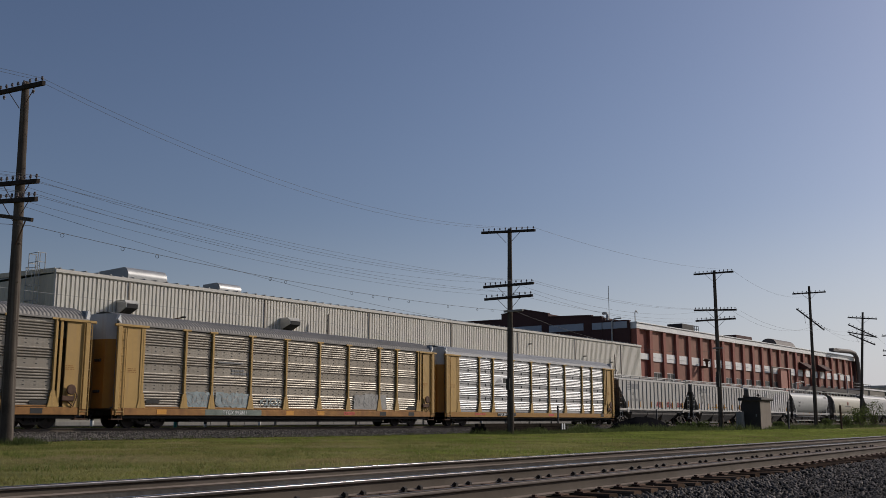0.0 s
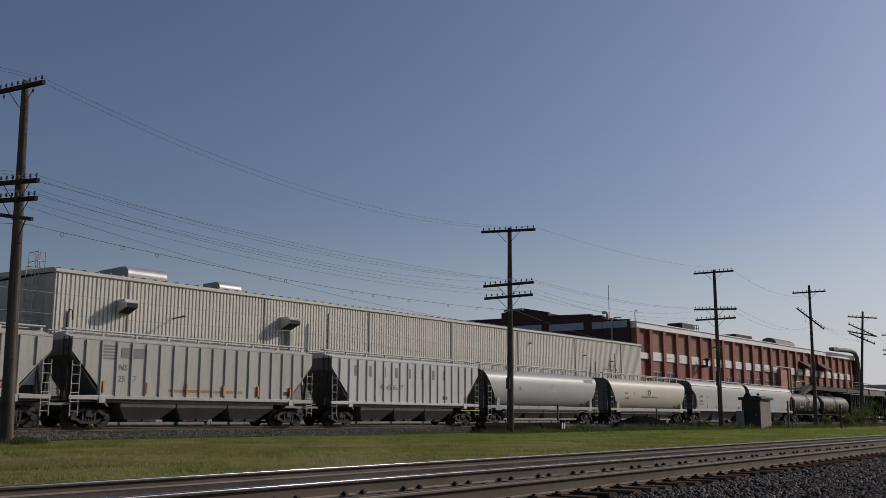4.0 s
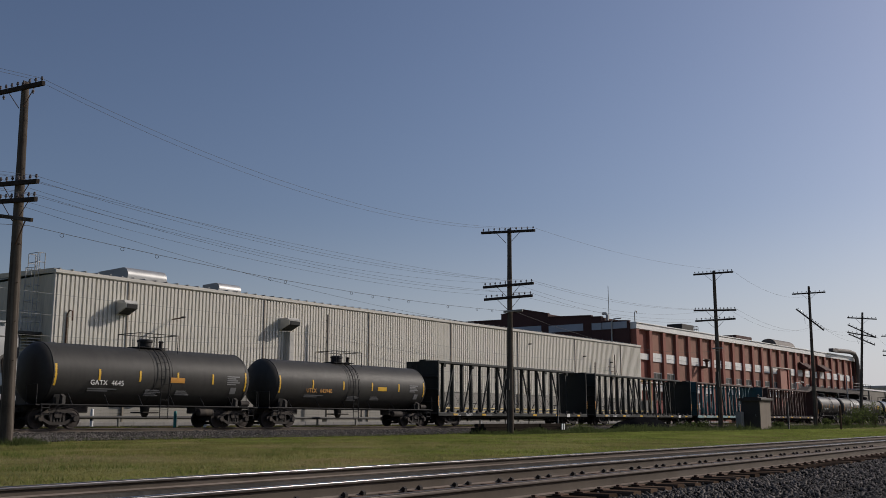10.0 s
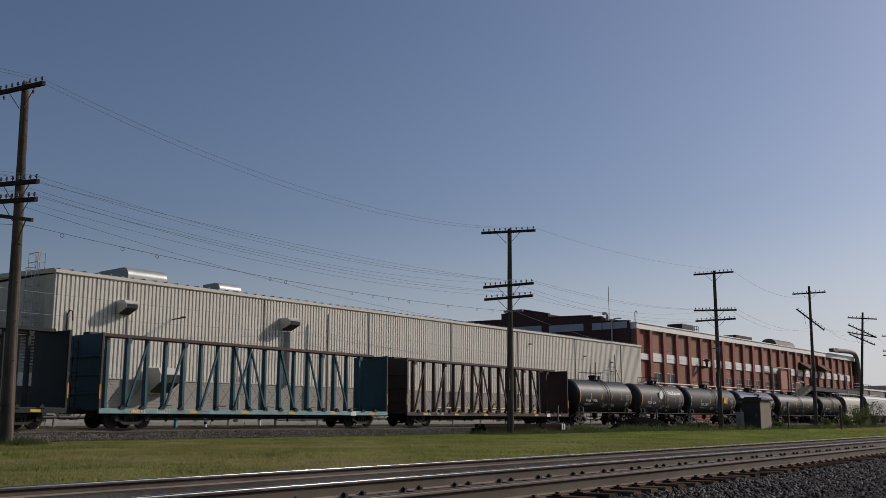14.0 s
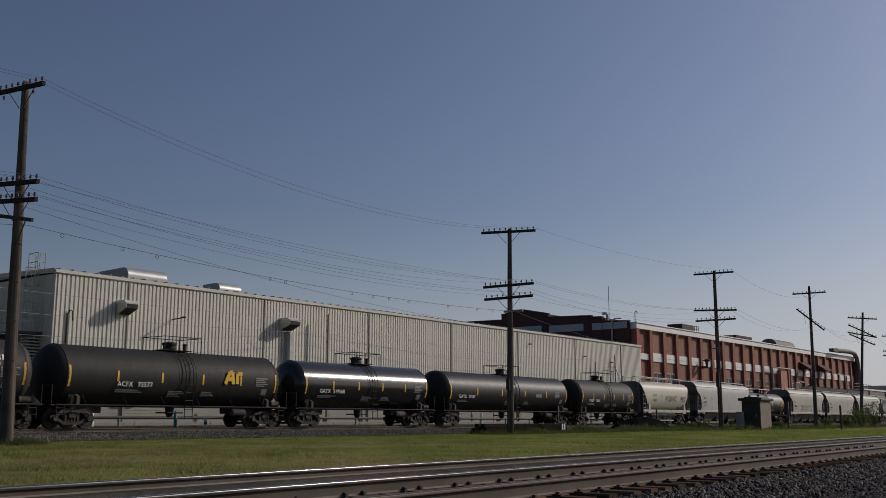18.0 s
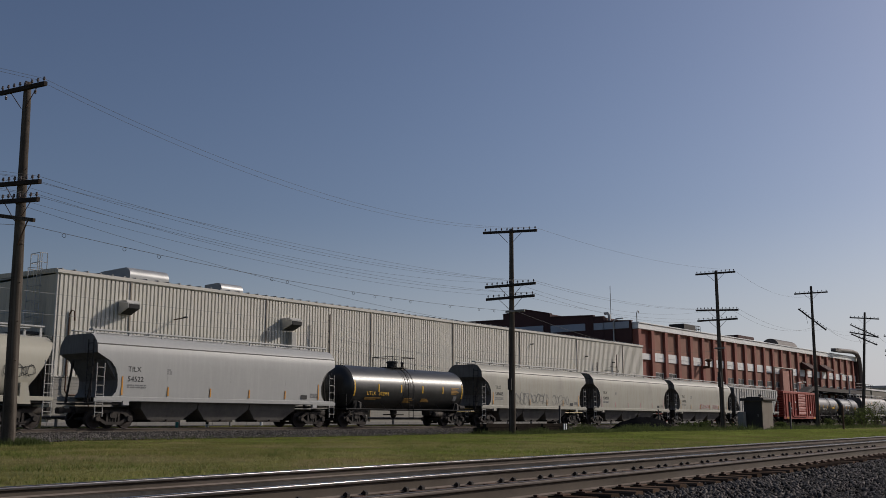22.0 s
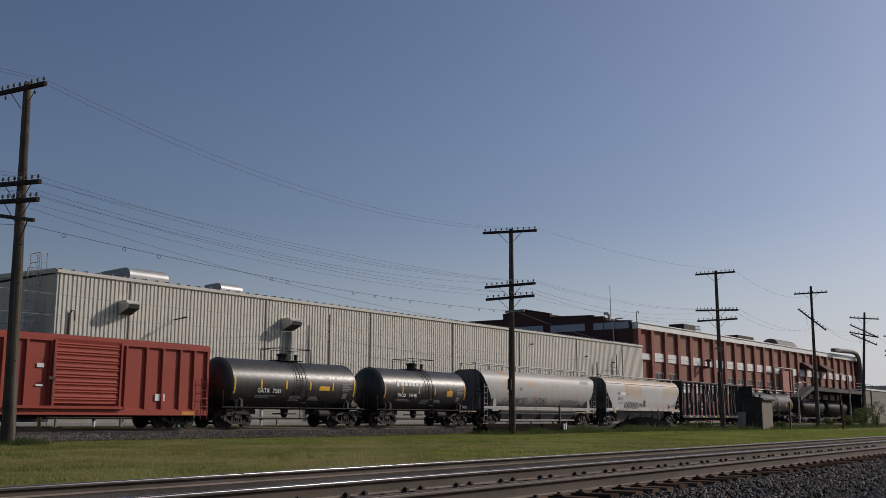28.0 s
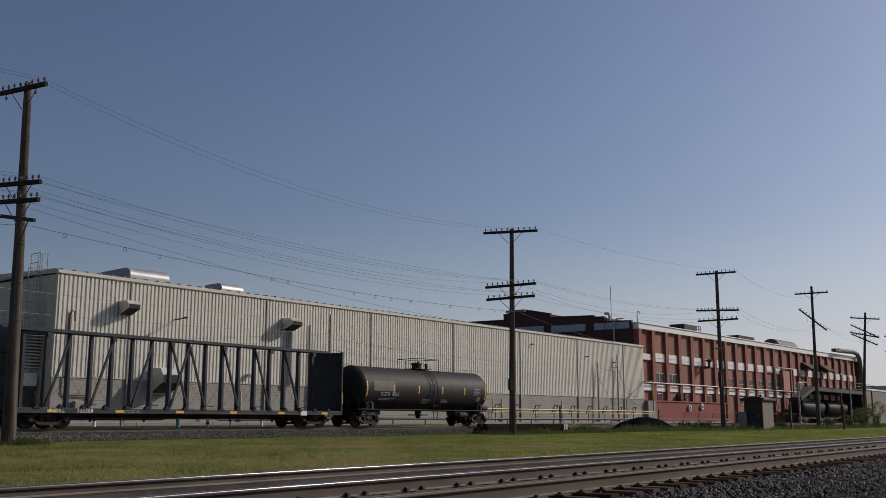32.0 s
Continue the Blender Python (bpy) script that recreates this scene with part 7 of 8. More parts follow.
def ex_graffiti(seed, material="paint_black", x=-0.3, w=5.0, hh=1.1, z=1.6):
    def go(car, h, W, yy):
        scrawl(car, material, h * x, yy - 0.004, z, w, hh, seed, 9, 0.03)
        scrawl(car, material, h * x + w + 0.8, yy - 0.004, z, w * 0.5, hh * 0.9, seed + 1, 5, 0.03)
    return go


smooth_hopper(136.37, 154.05, "hopper_silver", "silver-grey round-sided covered hopper with raked ends", 'round', marks_code("GACX", "9421", x=2.6, extra=ex_gacx, low=True))
smooth_hopper(156.7, 174.18, "hopper_tan", "cream round-sided covered hopper with a red emblem", 'round', marks_code("TILX", "56707", x=2.9, size=0.32, extra=ex_mill, low=True))
smooth_hopper(175.85, 192.52, "hopper_white", "clean pale grey covered hopper with maroon reflectors", 'plate', marks_code("AGPX", "11182", "paint_maroon", 2.0, 0.38))
smooth_hopper(193.84, 210.62, "hopper_white", "clean pale grey covered hopper with orange reflectors", 'plate', marks_code("TILX", "54660"))


def tank_car(x0, x1, skin, label, R=1.45, zc=2.56, code="", number="", ink="paint_white", dome=0.05, extra=None, stripe="paint_yellow", letter_x=0.16, lz=-0.28):
    """x0 and x1 are the seams where the shell meets its rounded heads."""
    car, h = car_at("tank_car", x0, x1, label, "tank car")
    prof = [(-h - 0.72, 0.02), (-h - 0.68, R * 0.35), (-h - 0.56, R * 0.65), (-h - 0.36, R * 0.86), (-h - 0.14, R * 0.975), (-h, R), (-h + 0.05, R), (-h + 0.1, R)]
    full = prof + [(-x, r) for x, r in reversed(prof)]
    part("tank_shell", Shape().lathe(full, 'x', (0, 0, zc), 40), skin, car, smooth=40)
    for e in (-1, 1):
        part("head_band", Shape().lathe([(e * h - 0.05, R + 0.004), (e * h - 0.04, R + 0.012), (e * h + 0.04, R + 0.012), (e * h + 0.05, R + 0.004)], 'x', (0, 0, zc), 40), skin, car, smooth=30)
        # sill, saddle, truck
        part("stub_sill", Shape().slab(*sorted((e * (h + 0.75), e * (h - 2.6))), -0.35, 0.35, 0.75, 1.1, 0.03), "truck_iron", car)
        part("tank_saddle", Shape().prism([(-1.0, 1.12), (-0.5, 0.95), (0.5, 0.95), (1.0, 1.12), (1.12, zc - 0.75), (0.9, zc - 1.05), (0, zc - R + 0.03), (-0.9, zc - 1.05), (-1.12, zc - 0.75)], *sorted((e * (h - 0.3), e * (h - 0.65)))), "black_steel", car)
        part("end_platform", Shape().slab(*sorted((e * (h + 0.85), e * (h - 0.3))), -1.5, 1.5, 1.06, 1.12, 0.02), "black_steel", car)
        part("jacking_pad", Shape().prism([(-1.4, 1.12), (-1.4, 1.5), (-1.2, 1.6), (-1.1, 1.12)], e * (h - 0.62) - 0.08, e * (h - 0.62) + 0.08), "pad_grey", car, "pale worn jacking bracket")
        truck(car, e * (h - 0.55))
        coupler(car, e * (h + 0.45), e)
        rl = Shape().pipe([(e * (h + 0.8), -1.45, 1.1), (e * (h + 0.8), -1.45, 2.0), (e * (h + 0.8), -0.6, 2.0), (e * (h + 0.8), -0.6, 1.1)], 0.022, 5)
        part("end_handrail", rl, "black_steel", car)
        ladder_part(car, e * (h + 0.35) - 0.2, -1.5, 0.5, 1.1, 0.4, "black_steel", name="step")
    part("side_running_bar", Shape().rod((-h - 0.6, -1.5, 1.1), (h + 0.6, -1.5, 1.1), 0.035, 6).rod((-h - 0.6, 1.5, 1.1), (h + 0.6, 1.5, 1.1), 0.035, 6), "black_steel", car, "long side handrail")
    for i in range(6):
        x = -h + 1.0 + (2 * h - 2.0) * i / 5
        part("rail_hanger", Shape().rod((x, -1.5, 1.1), (x, -1.1, zc - 0.95), 0.025, 5), "black_steel", car)
    # top platform and fittings
    dx = dome * h
    zt = zc + R
    pf = part("top_platform", Shape().slab(dx - 0.95, dx + 0.95, -0.5, 0.5, zt + 0.02, zt + 0.06, 0.015), "black_steel", car)
    s = Shape()
    for a in (-1.2, 1.2):
        for b in (-0.9, 0.9):
            s.rod((dx + a, b, zt - 0.2), (dx + a, b, zt + 0.72), 0.022, 5)
    for b in (-0.9, 0.9):
        s.rod((dx - 1.2, b, zt + 0.72), (dx + 1.2, b, zt + 0.72), 0.022, 5).rod((dx - 0.3, b, zt), (dx - 0.3, b, zt + 0.72), 0.018, 5)
    for a in (-1.2, 1.2):
        s.rod((dx + a, -0.9, zt + 0.72), (dx + a, 0.9, zt + 0.72), 0.022, 5)
    part("safety_rail", s, "black_steel", car, "black safety railing round the top fittings")
    part("manway", Shape().lathe([(zt - 0.1, 0.34), (zt + 0.32, 0.34), (zt + 0.34, 0.4), (zt + 0.44, 0.4), (zt + 0.5, 0.2)], 'z', (dx - 0.2, 0, 0), 16), "black_steel", car, smooth=40)
    part("valve", Shape().lathe([(zt, 0.1), (zt + 0.35, 0.1), (zt + 0.38, 0.16), (zt + 0.45, 0.05)], 'z', (dx + 0.65, -0.2, 0), 10), "truck_iron", car, smooth=40)
    part("valve", Shape().lathe([(zt, 0.08), (zt + 0.3, 0.08), (zt + 0.34, 0.12)], 'z', (dx + 0.3, 0.3, 0), 10), "truck_iron", car, smooth=40)
    # curved side ladder
    s = Shape()
    for xx in (dx - 0.25, dx + 0.25):
        pts = [(xx, -(R + 0.12) * math.cos(a), zc + (R + 0.12) * math.sin(a)) for a in [radians(t) for t in (78, 60, 42, 25, 8, -10)]] + [(xx, -1.55, 1.1), (xx, -1.55, 0.5)]
        s.pipe(pts, 0.024, 5)
    for t in range(0, 75, 14):
        a = radians(t)
        s.rod((dx - 0.25, -(R + 0.12) * math.cos(a), zc + (R + 0.12) * math.sin(a)), (dx + 0.25, -(R + 0.12) * math.cos(a), zc + (R + 0.12) * math.sin(a)), 0.016, 5)
    for z in (0.6, 0.95, 1.4, 1.8, 2.2):
        s.rod((dx - 0.25, -1.55, z), (dx + 0.25, -1.55, z), 0.016, 5)
    part("side_ladder", s, "black_steel", car)
    for xx in (dx - 0.55, dx + 0.55):
        part("shell_strap", Shape().lathe([(xx - 0.04, R + 0.012), (xx + 0.04, R + 0.012)], 'x', (0, 0, zc), 40), skin, car, smooth=40)
    part("bottom_outlet", Shape().lathe([(0.55, 0.12), (0.7, 0.2), (1.15, 0.26)], 'z', (dx, 0, 0), 12).slab(dx - 0.5, dx + 0.5, -0.5, 0.5, 0.75, 0.82, 0.02), "truck_iron", car, smooth=40)
    brake_gear(car, h - 2.4, -0.9)
    part("brake_cylinder", Shape().lathe([(-0.3, 0.16), (0.3, 0.16)], 'x', (h + 0.15, -1.1, 1.3), 12), "truck_iron", car, smooth=40)
    # reflectors follow the curve of the shell

    def on_shell(a):
        return -(R + 0.014) * math.cos(a), zc + (R + 0.014) * math.sin(a)

    def patch(name, xa, xb, a0, a1, material, lab=""):
        v, f = [], []
        n = 4
        for i in range(n + 1):
            y, z = on_shell(a0 + (a1 - a0) * i / n)
            v += [(xa, y, z), (xb, y, z), (xb, y * 0.985, zc + (z - zc) * 0.985), (xa, y * 0.985, zc + (z - zc) * 0.985)]
        for i in range(n):
            a, b = 4 * i, 4 * i + 4
            f += [(a + j, a + (j + 1) % 4, b + (j + 1) % 4, b + j) for j in range(4)]
        f += [(3, 2, 1, 0), tuple(4 * n + j for j in range(4))]
        return part(name, Shape().add(v, f), material, car, lab)
    for i in range(6):
        x = -h + 0.08 + (2 * h - 0.16) * i / 5
        big = i in (0, 5)
        patch("reflector", x - 0.055, x + 0.055, -0.42 if big else -0.2, 0.28 if big else 0.16, stripe, "yellow reflective strip")
    y, z = on_shell(lz + 0.06)
    lx = -h + 2 * h * letter_x
    size = 0.34
    if code:
        lettering(code, size, ink, car, lx, y - 0.045, z - 0.2)
        lx += size * 0.72 * len(code) + 0.2
    elif code == "":
        for k in range(4):
            part("owner_mark", Shape().slab(lx + k * 0.25, lx + k * 0.25 + 0.17, y - 0.04, y - 0.03, z - 0.17, z + 0.02, 0.01), "paint_chalk" if ink == "paint_white" else ink, car)
        lx += 1.1
    if number:
        lettering(number, size, ink, car, lx, y - 0.045, z - 0.2)
    for rx, rw, rows in ((letter_x, 1.6, 2), (0.44, 1.0, 4), (0.6, 0.9, 3), (0.88, 0.9, 5)):
        a0 = lz - 0.22 if rx < 0.7 else 0.1
        for r in range(rows):
            aa = a0 - r * 0.07
            patch("small_print", -h + 2 * h * rx, -h + 2 * h * rx + rw * (0.7 + 0.3 * ((r * 7 + int(rx * 50)) % 3) / 2), aa - 0.022, aa + 0.022, "paint_grey" if ink != "paint_yellow" else "paint_amber")
    patch("placard", h - 1.1, h - 0.7, -0.55, -0.3, "paint_grey")
    if extra:
        extra(car, h, R, zc, patch)
    return car


def ex_plate(x, material):
    def go(car, h, R, zc, patch):
        patch("notice_plate", h * x, h * x + 0.9, -0.2, -0.02, material)
    return go


def ex_faded(car, h, R, zc, patch):
    patch("faded_panel", -h + 0.7, -h + 2.9, -0.14, 0.32, "hopper_under", "faded grey repainted panel")


def ex_corn(car, h, R, zc, patch):
    s = Shape().lathe([(-R - 0.07, 0.42), (-R - 0.03, 0.42)], 'y', (-h * 0.15, 0, zc + 0.38), 20)
    part("round_emblem", s, "paint_white", car, "white circular emblem")
    for i in range(11):
        w0 = h * 0.28 + i * 0.28
        patch("wordmark_block", w0, w0 + 0.2, 0.32, 0.5 + 0.1 * (i in (0, 4)), "paint_white")
    for i in range(13):
        w0 = h * 0.3 + i * 0.22
        patch("wordmark_block", w0, w0 + 0.14, 0.16, 0.25, "paint_grey")


def ex_gold(car, h, R, zc, patch):
    yy = -R - 0.05
    for pts in (((h * 0.42, zc - 0.22), (h * 0.465, zc + 0.42), (h * 0.495, zc + 0.42), (h * 0.505, zc - 0.22)), ((h * 0.44, zc + 0.05), (h * 0.505, zc + 0.05)), ((h * 0.545, zc - 0.2), (h * 0.55, zc + 0.36), (h * 0.6, zc + 0.36))):
        paint_line(car, "paint_yellow", pts, yy, 0.22, "gold_emblem_stroke")


def ex_pro(car, h, R, zc, patch):
    for i in range(6):
        w0 = -h * 0.62 + i * 0.4
        patch("wordmark_block", w0, w0 + 0.28, 0.16, 0.33, "paint_white")
    patch("emblem", -h * 0.72, -h * 0.67, 0.12, 0.38, "paint_white")
    patch("notice_plate", h * 0.5, h * 0.5 + 0.7, -0.28, 0.0, "paint_orange")


tank_car(212.56, 224.35, "tank_dusty", "dusty dark grey tank car with yellow reflector strips", 1.47, 2.58, "GATX", "4645", extra=ex_plate(0.12, "paint_orange"))
tank_car(226.9, 240.72, "tank_dusty", "dusty black tank car with orange lettering", 1.42, 2.55, "UTLX", "645940", "paint_orange", dome=-0.05, extra=ex_plate(0.28, "paint_yellow"))


def centerbeam(x0, x1, skin, label, number, chord=None, sill=None):
    car, h = car_at("centerbeam_flatcar", x0, x1, label, "freight car")
    W = 1.42
    deck = part("deck", Shape().slab(-h, h, -W, W, 0.86, 0.96, 0.02), "deck", car, "worn steel deck")
    for sgn in (-1, 1):
        part("side_sill", Shape().slab(-h, h, sgn * W - 0.05, sgn * W + 0.05, 0.7, 0.95, 0.02), sill or skin, car)
    part("centre_sill", Shape().slab(-h + 0.5, h - 0.5, -0.35, 0.35, 0.5, 0.86, 0.03), "truck_iron", car)
    part("top_chord", Shape().slab(-h + 0.05, h - 0.05, -0.28, 0.28, 4.5, 4.68, 0.03), chord or skin, car)
    for e in (-1, 1):
        b = part("bulkhead", Shape().slab(*sorted((e * h, e * (h - 0.12))), -W, W, 0.96, 4.55, 0.02), skin, car, "solid end bulkhead")
        for z in (1.6, 2.5, 3.4):
            part("stiffener", Shape().slab(*sorted((e * (h + 0.1), e * h)), -W, W, z, z + 0.12, 0.02), skin, b)
        part("corner_post", Shape().slab(*sorted((e * (h - 0.1), e * (h + 0.04))), -W - 0.04, -W + 0.06, 0.9, 4.58, 0.02), chord or skin, b)
        part("reflector", Shape().slab(*sorted((e * (h - 0.02), e * (h + 0.05))), -W - 0.05, -W - 0.035, 1.4, 2.1, 0.004), "paint_orange", b)
        truck(car, e * (h - 2.1))
        coupler(car, e * (h - 0.05), e)
        ladder_part(car, e * (h + 0.1), 0.4, 0.6, 4.4, 0.42, "black_steel", 'y')
    n = 16
    xs = [-h + 1.25 + (2 * h - 2.5) * i / n for i in range(n + 1)]
    for x in xs:
        v = [(x - 0.07, -0.16, 0.96), (x + 0.07, -0.16, 0.96), (x + 0.07, 0.16, 0.96), (x - 0.07, 0.16, 0.96), (x - 0.07, -0.1, 4.5), (x + 0.07, -0.1, 4.5), (x + 0.07, 0.1, 4.5), (x - 0.07, 0.1, 4.5)]
        part("post", Shape().add(v, [(0, 1, 2, 3), (7, 6, 5, 4), (0, 4, 5, 1), (1, 5, 6, 2), (2, 6, 7, 3), (3, 7, 4, 0)]), skin, car)
        part("winch", Shape().prism([(x - 0.16, 0.93), (x + 0.16, 0.93), (x + 0.1, 1.02), (x, 1.12), (x - 0.1, 1.02)], -W - 0.1, -W + 0.1, 'y'), "black_steel", car)
    for i in range(n):
        if (i % 2 == 1 and i < n / 2):
            part("diagonal_brace", Shape().rod((xs[i] + 0.05, -0.16, 1.1), (xs[i + 1] - 0.02, -0.12, 4.35), 0.07, 4), skin, car)
        if (i % 2 == 0 and i >= n / 2) or i == n // 2 - 1:
            part("diagonal_brace", Shape().rod((xs[i] + 0.02, -0.12, 4.35), (xs[i + 1] - 0.05, -0.16, 1.1), 0.07, 4), skin, car)
    for a, b in zip(xs, xs[1:]):
        part("cross_cable", Shape().rod((a, -0.1, 1.05), (b, -0.1, 2.5), 0.009, 3), "black_steel", car)
        part("cross_cable", Shape().rod((a, -0.1, 2.5), (b, -0.1, 1.05), 0.009, 3), "black_steel", car)
    for x in xs[1::3]:
        part("gusset", Shape().prism([(x - 0.15, 4.5), (x + 0.15, 4.5), (x + 0.08, 4.25), (x - 0.08, 4.25)], -0.25, -0.2, 'y'), skin, car)
    for i in range(6):
        x = -h + 1.8 + i * (2 * h - 3.6) / 5
        part("reflector", Shape().slab(x, x + 0.5, -W - 0.06, -W - 0.045, 0.75, 0.88, 0.004), "paint_yellow", car, "yellow reflective strip")
    lettering("NOKL", 0.28, "paint_white", car, -h + 1.9, -W - 0.056, 0.74)
    lettering(number, 0.28, "paint_white", car, -h + 3.3, -W - 0.056, 0.74)
    bars(car, "paint_grey", -h + 5.6, -W - 0.056, 0.88, 1.2, 2, 0.05)
    part("data_stencil", Shape().slab(h - 3.6, h - 3.1, -W - 0.06, -W - 0.045, 0.68, 0.95, 0.01), "paint_white", car)
    brake_gear(car, -0.5)
    part("brake_rod", Shape().pipe([(-h + 3.4, -0.6, 0.42), (-2.0, -0.6, 0.42), (-1.6, -0.6, 0.55), (1.4, -0.6, 0.55), (1.8, -0.6, 0.4), (h - 3.4, -0.6, 0.42)], 0.03, 6), "truck_iron", car)
    for x in (-6.2, -3.1, 2.6, 5.8):
        part("rod_hanger", Shape().slab(x - 0.04, x + 0.04, -0.66, -0.54, 0.32, 0.6, 0.01), "truck_iron", car)
    part("train_pipe", Shape().pipe([(-h + 0.4, -1.1, 0.62), (h - 0.4, -1.1, 0.62)], 0.025, 6), "truck_iron", car)
    for x in xs[2::3]:
        part("loose_strap", Shape().pipe([(x + 0.2, -W + 0.15, 1.0), (x + 0.3, -W + 0.15, 1.15), (x + 0.8, -W + 0.15, 1.12)], 0.03, 4), "black_steel", car)


centerbeam(242.29, 264.22, "beam_green", "dark green-black centerbeam flatcar, empty", "733089")
centerbeam(265.9, 287.92, "beam_green", "dark centerbeam flatcar with a tall green bulkhead, empty", "733587")
centerbeam(289.66, 311.28, "beam_teal", "faded teal centerbeam flatcar, empty", "733221", "beam_brown", "sill_teal")
centerbeam(313.37, 335.46, "beam_brown", "dark brown centerbeam flatcar, empty", "731140")
tank_car(337.65, 347.83, "tank_black", "satin black tank car with tall top railing", 1.47, 2.56, "VTGX", "17438", stripe="paint_orange", letter_x=0.1)
tank_car(350.26, 360.47, "tank_dusty", "dark grey tank car with a white circular emblem", 1.45, 2.55, "CCLX", "2139", letter_x=0.12, extra=ex_corn, stripe="paint_orange")
tank_car(362.57, 375.92, "tank_grey", "dusty grey tank car with a gold emblem", 1.45, 2.55, "ACFX", "75577", letter_x=0.2, extra=ex_gold)
tank_car(378.33, 390.27, "tank_gloss", "glossy black tank car with yellow strips", 1.43, 2.55, "GATX", "219560", letter_x=0.1)
tank_car(393.05, 409.94, "tank_black", "long dusty black tank car", 1.43, 2.52, "GATX", "29597", letter_x=0.06, extra=ex_plate(0.4, "paint_grey"))
tank_car(412.75, 422.9, "tank_grey", "dull black tank car with white lettering", 1.45, 2.56, "PRGX", "10331", letter_x=0.12)
smooth_hopper(424.84, 436.26, "hopper_tan", "short cream covered hopper with black graffiti", 'round', marks_code("CEFX", "96479", x=2.3, extra=ex_graffiti(31, x=-0.1, w=3.0, hh=0.7, z=2.25), low=True), bays=2)
smooth_hopper(438.49, 455.15, "hopper_white", "clean pale grey covered hopper with orange strips", 'plate', marks_code("TILX", "54522"))
tank_car(457.18, 469.01, "tank_satin", "satin dark grey tank car with yellow lettering", 1.4, 2.5, "UTLX", "302991", "paint_yellow", dome=-0.05, letter_x=0.1)
smooth_hopper(471.23, 487.4, "hopper_cream", "dusty cream covered hopper with outline graffiti", 'plate', marks_code("TILX", "518865", extra=ex_graffiti(33, "paint_grey", x=-0.5, w=5.5, hh=1.0)))
smooth_hopper(488.89, 505.08, "hopper_cream", "dusty cream covered hopper with pink stencils", 'plate', marks_code("TILX", "518958", "paint_pink"))
smooth_hopper(506.65, 522.81, "hopper_cream", "dusty cream covered hopper with faded red scrawls", 'plate', marks_code("TILX", "518992", extra=ex_graffiti(35, "paint_pink", -0.2, 3.0, 0.6)))
ribbed_hopper(524.18, 539.92, "hopper_aged", "aged grey ribbed covered hopper with grimy streaks", 16, marks_old_grey)


def boxcar(x0, x1):
    car, h = car_at("boxcar", x0, x1, "brick-red steel boxcar with a corrugated sliding door", "freight car")
    W, top, bot = 1.5, 4.25, 0.62
    part("body", Shape().slab(-h + 0.03, h - 0.03, -W + 0.02, W - 0.02, bot + 0.3, top, 0.02), "box_red", car)
    part("side_sill", Shape().slab(-h, h, -W - 0.05, -W + 0.06, bot, bot + 0.34, 0.02), "box_red", car)
    part("side_sill", Shape().slab(-h, h, W - 0.06, W + 0.05, bot, bot + 0.34, 0.02), "box_red", car)
    part("roof", Shape().prism([(-W - 0.06, top - 0.05), (-W - 0.06, top + 0.04), (0, top + 0.22), (W + 0.06, top + 0.04), (W + 0.06, top - 0.05)], -h, h), "box_red", car)
    part("top_chord", Shape().slab(-h, h, -W - 0.09, -W + 0.0, top - 0.28, top - 0.02, 0.02), "box_red", car)
    xs = [-h + 0.12, -h + 1.1, -h + 2.4, -h + 3.6, -h + 4.7, -h + 5.9, h - 5.2, h - 4.0, h - 3.0, h - 1.9, h - 1.0, h - 0.12]
    for x in xs:
        part("side_post", Shape().prism([(x - 0.06, -W - 0.1), (x + 0.06, -W - 0.1), (x + 0.11, -W + 0.02), (x - 0.11, -W + 0.02)], bot + 0.34, top - 0.26, 'z'), "box_red", car)
    d0, d1 = -1.55, 2.0
    prof = []
    for i in range(26):
        z = bot + 0.55 + 3.0 * i / 26
        prof += [(-W - 0.13, z), (-W - 0.17 if i % 3 else -W - 0.12, z + 0.06)]
    prof += [(-W - 0.13, top - 0.3), (-W - 0.05, top - 0.3), (-W - 0.05, bot + 0.5)]
    door = part("sliding_door", Shape().prism(prof, d0, d1), "box_red", car, "corrugated red sliding door")
    part("door_frame", Shape().slab(d0 - 0.08, d0 + 0.06, -W - 0.2, -W - 0.04, bot + 0.3, top - 0.2, 0.02).slab(d1 - 0.06, d1 + 0.08, -W - 0.2, -W - 0.04, bot + 0.3, top - 0.2, 0.02), "box_red", door)
    part("door_rail", Shape().slab(d0 - 2.2, d1 + 0.2, -W - 0.2, -W - 0.06, bot + 0.28, bot + 0.42, 0.02), "box_red", door)
    part("latch", Shape().slab(d0 - 0.3, d0 + 0.05, -W - 0.24, -W - 0.18, 2.2, 2.35, 0.02).slab(d0 - 0.1, d0 - 0.02, -W - 0.22, -W - 0.18, 1.2, 3.4, 0.01), "rusty_iron", door)
    for e in (-1, 1):
        prof = []
        for i in range(14):
            z = bot + 0.4 + 3.2 * i / 14
            prof += [(e * (h - 0.02), z), (e * (h + 0.09), z + 0.08)]
        prof += [(e * (h - 0.02), top), (e * (h - 0.1), top), (e * (h - 0.1), bot + 0.4)]
        part("end_wall", Shape().prism(prof, -W + 0.04, W - 0.04, 'y'), "box_red", car, "corrugated red end wall")
        ladder_part(car, e * (h - 0.35) - 0.2, -W - 0.14, 0.45, 2.6, 0.42, "box_red")
        truck(car, e * (h - 1.6))
        coupler(car, e * h, e)
    part("underframe", Shape().slab(-h + 0.1, h - 0.1, -0.5, 0.5, 0.55, 0.92, 0.03), "truck_iron", car)
    lettering("79 032", 0.42, "paint_white", car, -h + 2.3, -W - 0.03, 1.95)
    lettering("AG R", 0.42, "paint_white", car, -h + 2.3, -W - 0.03, 2.5)
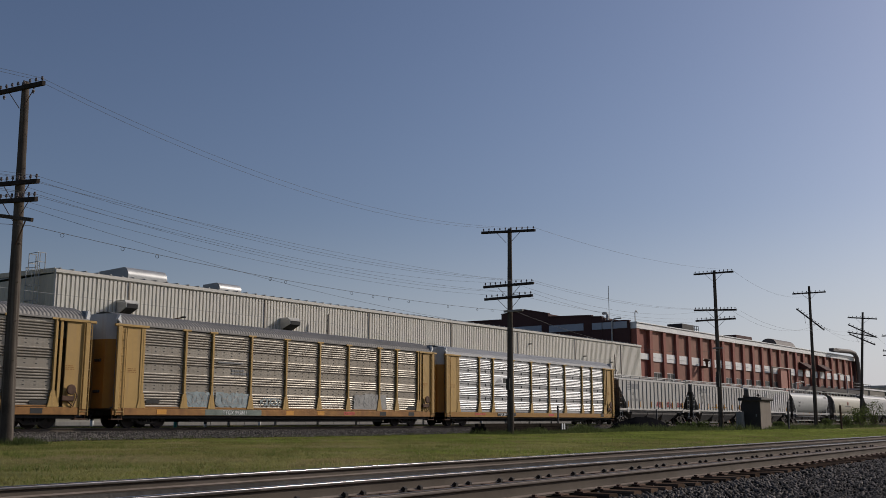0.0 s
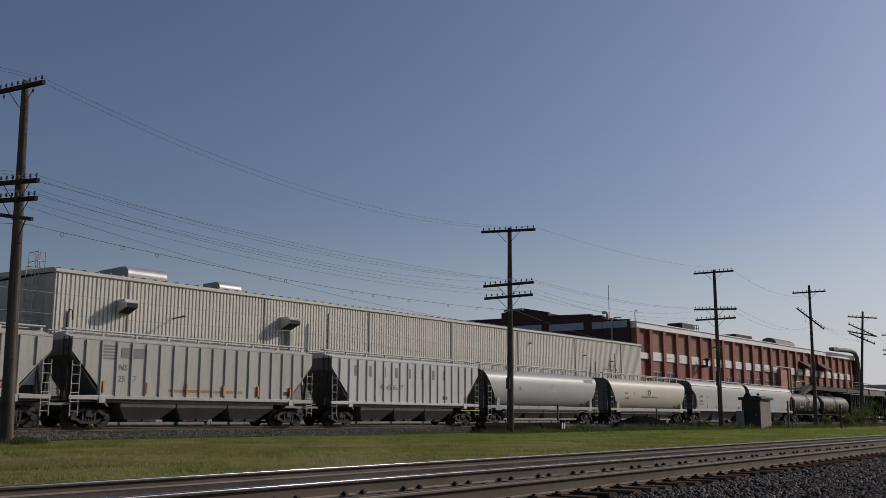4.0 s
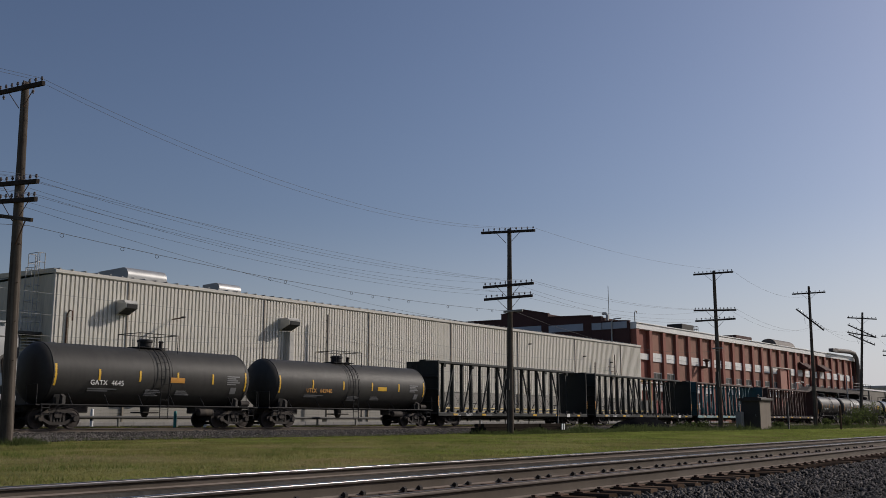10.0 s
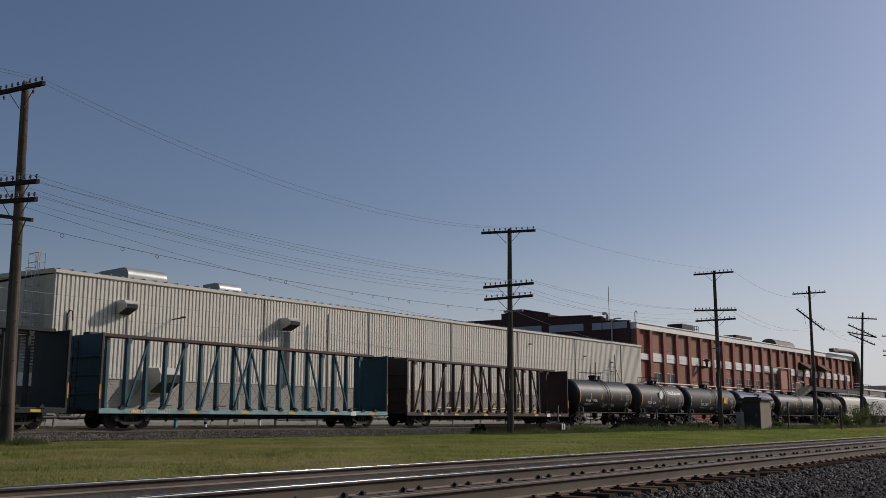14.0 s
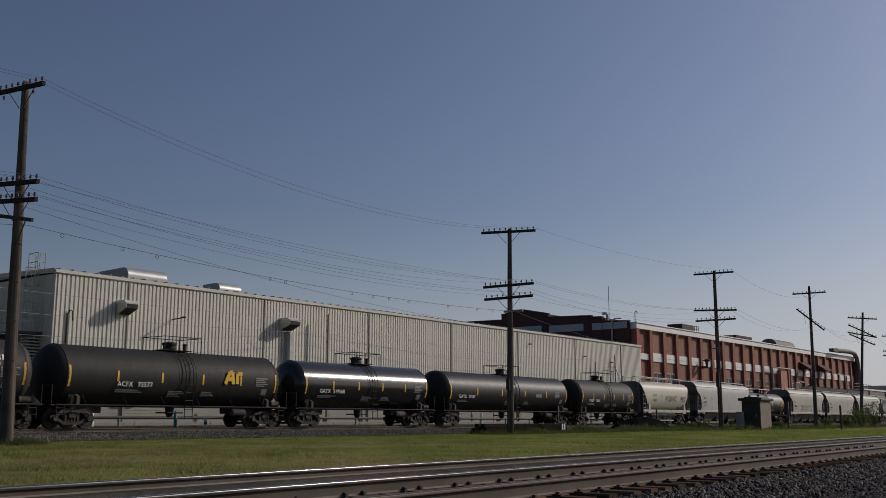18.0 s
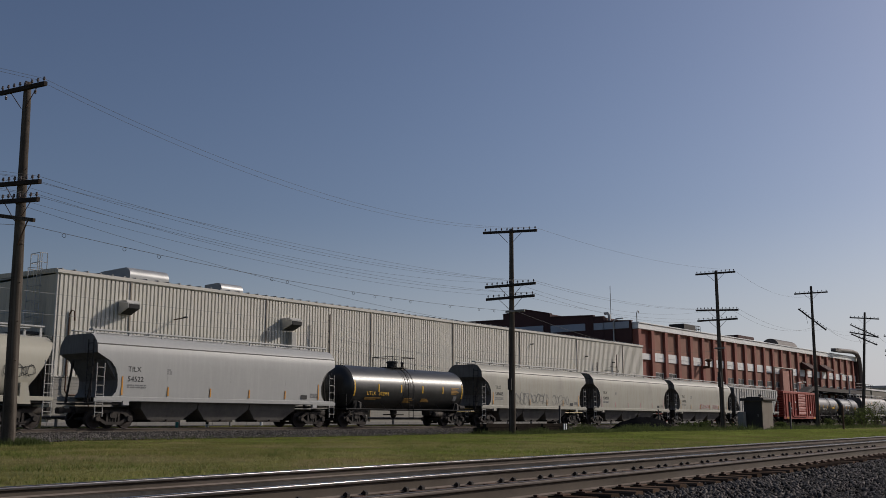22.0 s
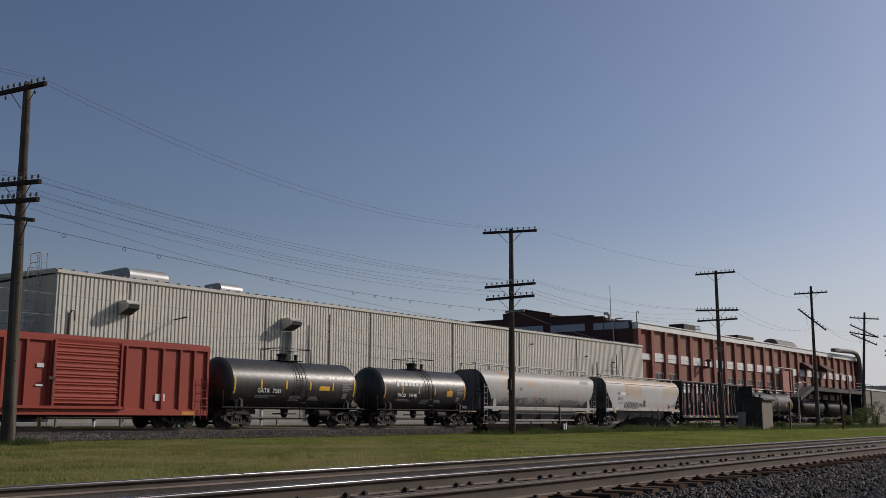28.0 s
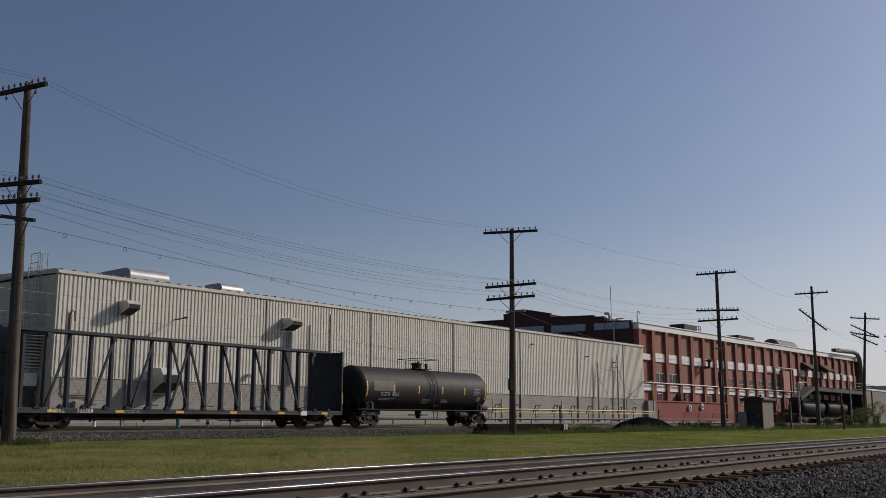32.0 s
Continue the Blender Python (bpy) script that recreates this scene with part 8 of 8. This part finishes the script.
    bars(car, "paint_pink", -h + 2.3, -W - 0.03, 1.7, 1.8, 2, 0.05)
    part("data_stencil", Shape().slab(h - 3.4, h - 2.8, -W - 0.035, -W - 0.02, 1.35, 1.7, 0.01), "paint_white", car)
    for z0, z1 in ((2.75, 2.95), (1.9, 2.0)):
        part("white_placard", Shape().slab(d0 - 0.8, d0 - 0.45, -W - 0.03, -W - 0.0, z0, z1, 0.01), "paint_white", car)
    for x in (-h + 1.3, h - 1.7):
        part("reflector", Shape().slab(x, x + 0.8, -W - 0.06, -W - 0.045, bot + 0.05, bot + 0.22, 0.005), "paint_orange", car)
    brake_gear(car, 0.8)


boxcar(542.17, 557.33)
tank_car(559.23, 569.22, "tank_sooty", "dull black tank car with a domed top platform", 1.42, 2.45, "GATX", "7581", letter_x=0.17, extra=ex_plate(0.35, "paint_yellow"))
tank_car(572.14, 581.3, "tank_sooty", "charcoal tank car with white block lettering", 1.42, 2.45, "PROX", "14198", letter_x=0.14, extra=ex_pro, stripe="paint_orange")


def ex_worn(car, h, W, yy):
    for material, x, w, hh, seed, n, width in (("paint_grey", -0.68, 3.4, 0.62, 51, 6, 0.07), ("paint_black", -0.2, 2.2, 0.65, 52, 4, 0.03), ("paint_grey", 0.3, 3.2, 0.55, 53, 6, 0.06)):
        lean(scrawl(car, material, h * x, yy, 1.64, w, hh, seed, n, width), yy, -1.37)
    for q in (-0.62, -0.33, -0.06, 0.2, 0.5):
        lean(part("paint_drip", Shape().slab(h * q, h * q + 0.2, yy, yy + 0.004, 1.66, 1.95, 0.01), "paint_amber", car), yy, -1.33)
    lean(part("wordmark_block", Shape().slab(h - 2.6, h - 1.2, -1.53, -1.524, 3.5, 3.75, 0.002), "paint_chalk", car), -1.53, -1.52, 3.5, -0.24)


def ex_tags(car, h, W, yy):
    tag_blocks(car, "spray_grey", -h * 0.55, yy - 0.006, 1.5, 2.9, 0.62, 61, 5, "paint_black")
    scrawl(car, "paint_black", -h * 0.17, yy - 0.016, 1.66, 0.7, 0.42, 65, 3, 0.035)
    scrawl(car, "paint_black", -h * 0.06, yy - 0.016, 1.62, 0.55, 0.75, 62, 4, 0.05)
    for k in range(5):
        x = h * 0.08 + k * 0.95
        paint_line(car, "paint_pink", [(x, 1.42), (x + 0.1, 2.05), (x + 0.55, 2.15), (x + 0.8, 1.95), (x + 0.72, 1.45), (x + 0.4, 1.6), (x + 0.45, 2.0)], yy - 0.014, 0.022)
    paint_line(car, "paint_maroon", [(h * 0.66, 2.1), (h * 0.672, 1.8), (h * 0.655, 1.6), (h * 0.68, 1.36)], yy - 0.014, 0.1)
    scrawl(car, "spray_grey", h * 0.8, yy - 0.006, 1.72, 0.9, 0.45, 64, 4, 0.02)
    scrawl(car, "paint_black", -h * 0.72, -W - 0.016, 1.34, 1.3, 0.17, 66, 6, 0.018)
    part("paint_patch", Shape().slab(-h + 2.95, -h + 3.9, yy - 0.006, yy, 2.75, 2.98, 0.004), "paint_white", car)


smooth_hopper(583.49, 601.16, "hopper_rusted", "weathered grey round-sided hopper with orange rust patches", 'round', marks_code("GACX", "10169", x=3.2, extra=ex_worn, low=True))
smooth_hopper(603.25, 619.66, "hopper_stained", "rust-stained pale covered hopper with graffiti", 'slant', marks_code("NS", "292115", x=2.3, extra=ex_tags, plates=True))
centerbeam(620.91, 642.57, "beam_blue", "dark blue-grey centerbeam flatcar with green end bulkhead, empty", "733368")
tank_car(644.92, 658.55, "tank_grey", "grey-black tank car at the end of the train", 1.42, 2.5, "CGTX", "8322", "paint_chalk", letter_x=0.1, extra=ex_faded)


def motions():
    for car, x in TRAIN:
        walk(car, [(t, pose(x - SPEED * t, TRAIN_Y, 0)) for t in (0, 8, 16, 24, 32)])


motions()
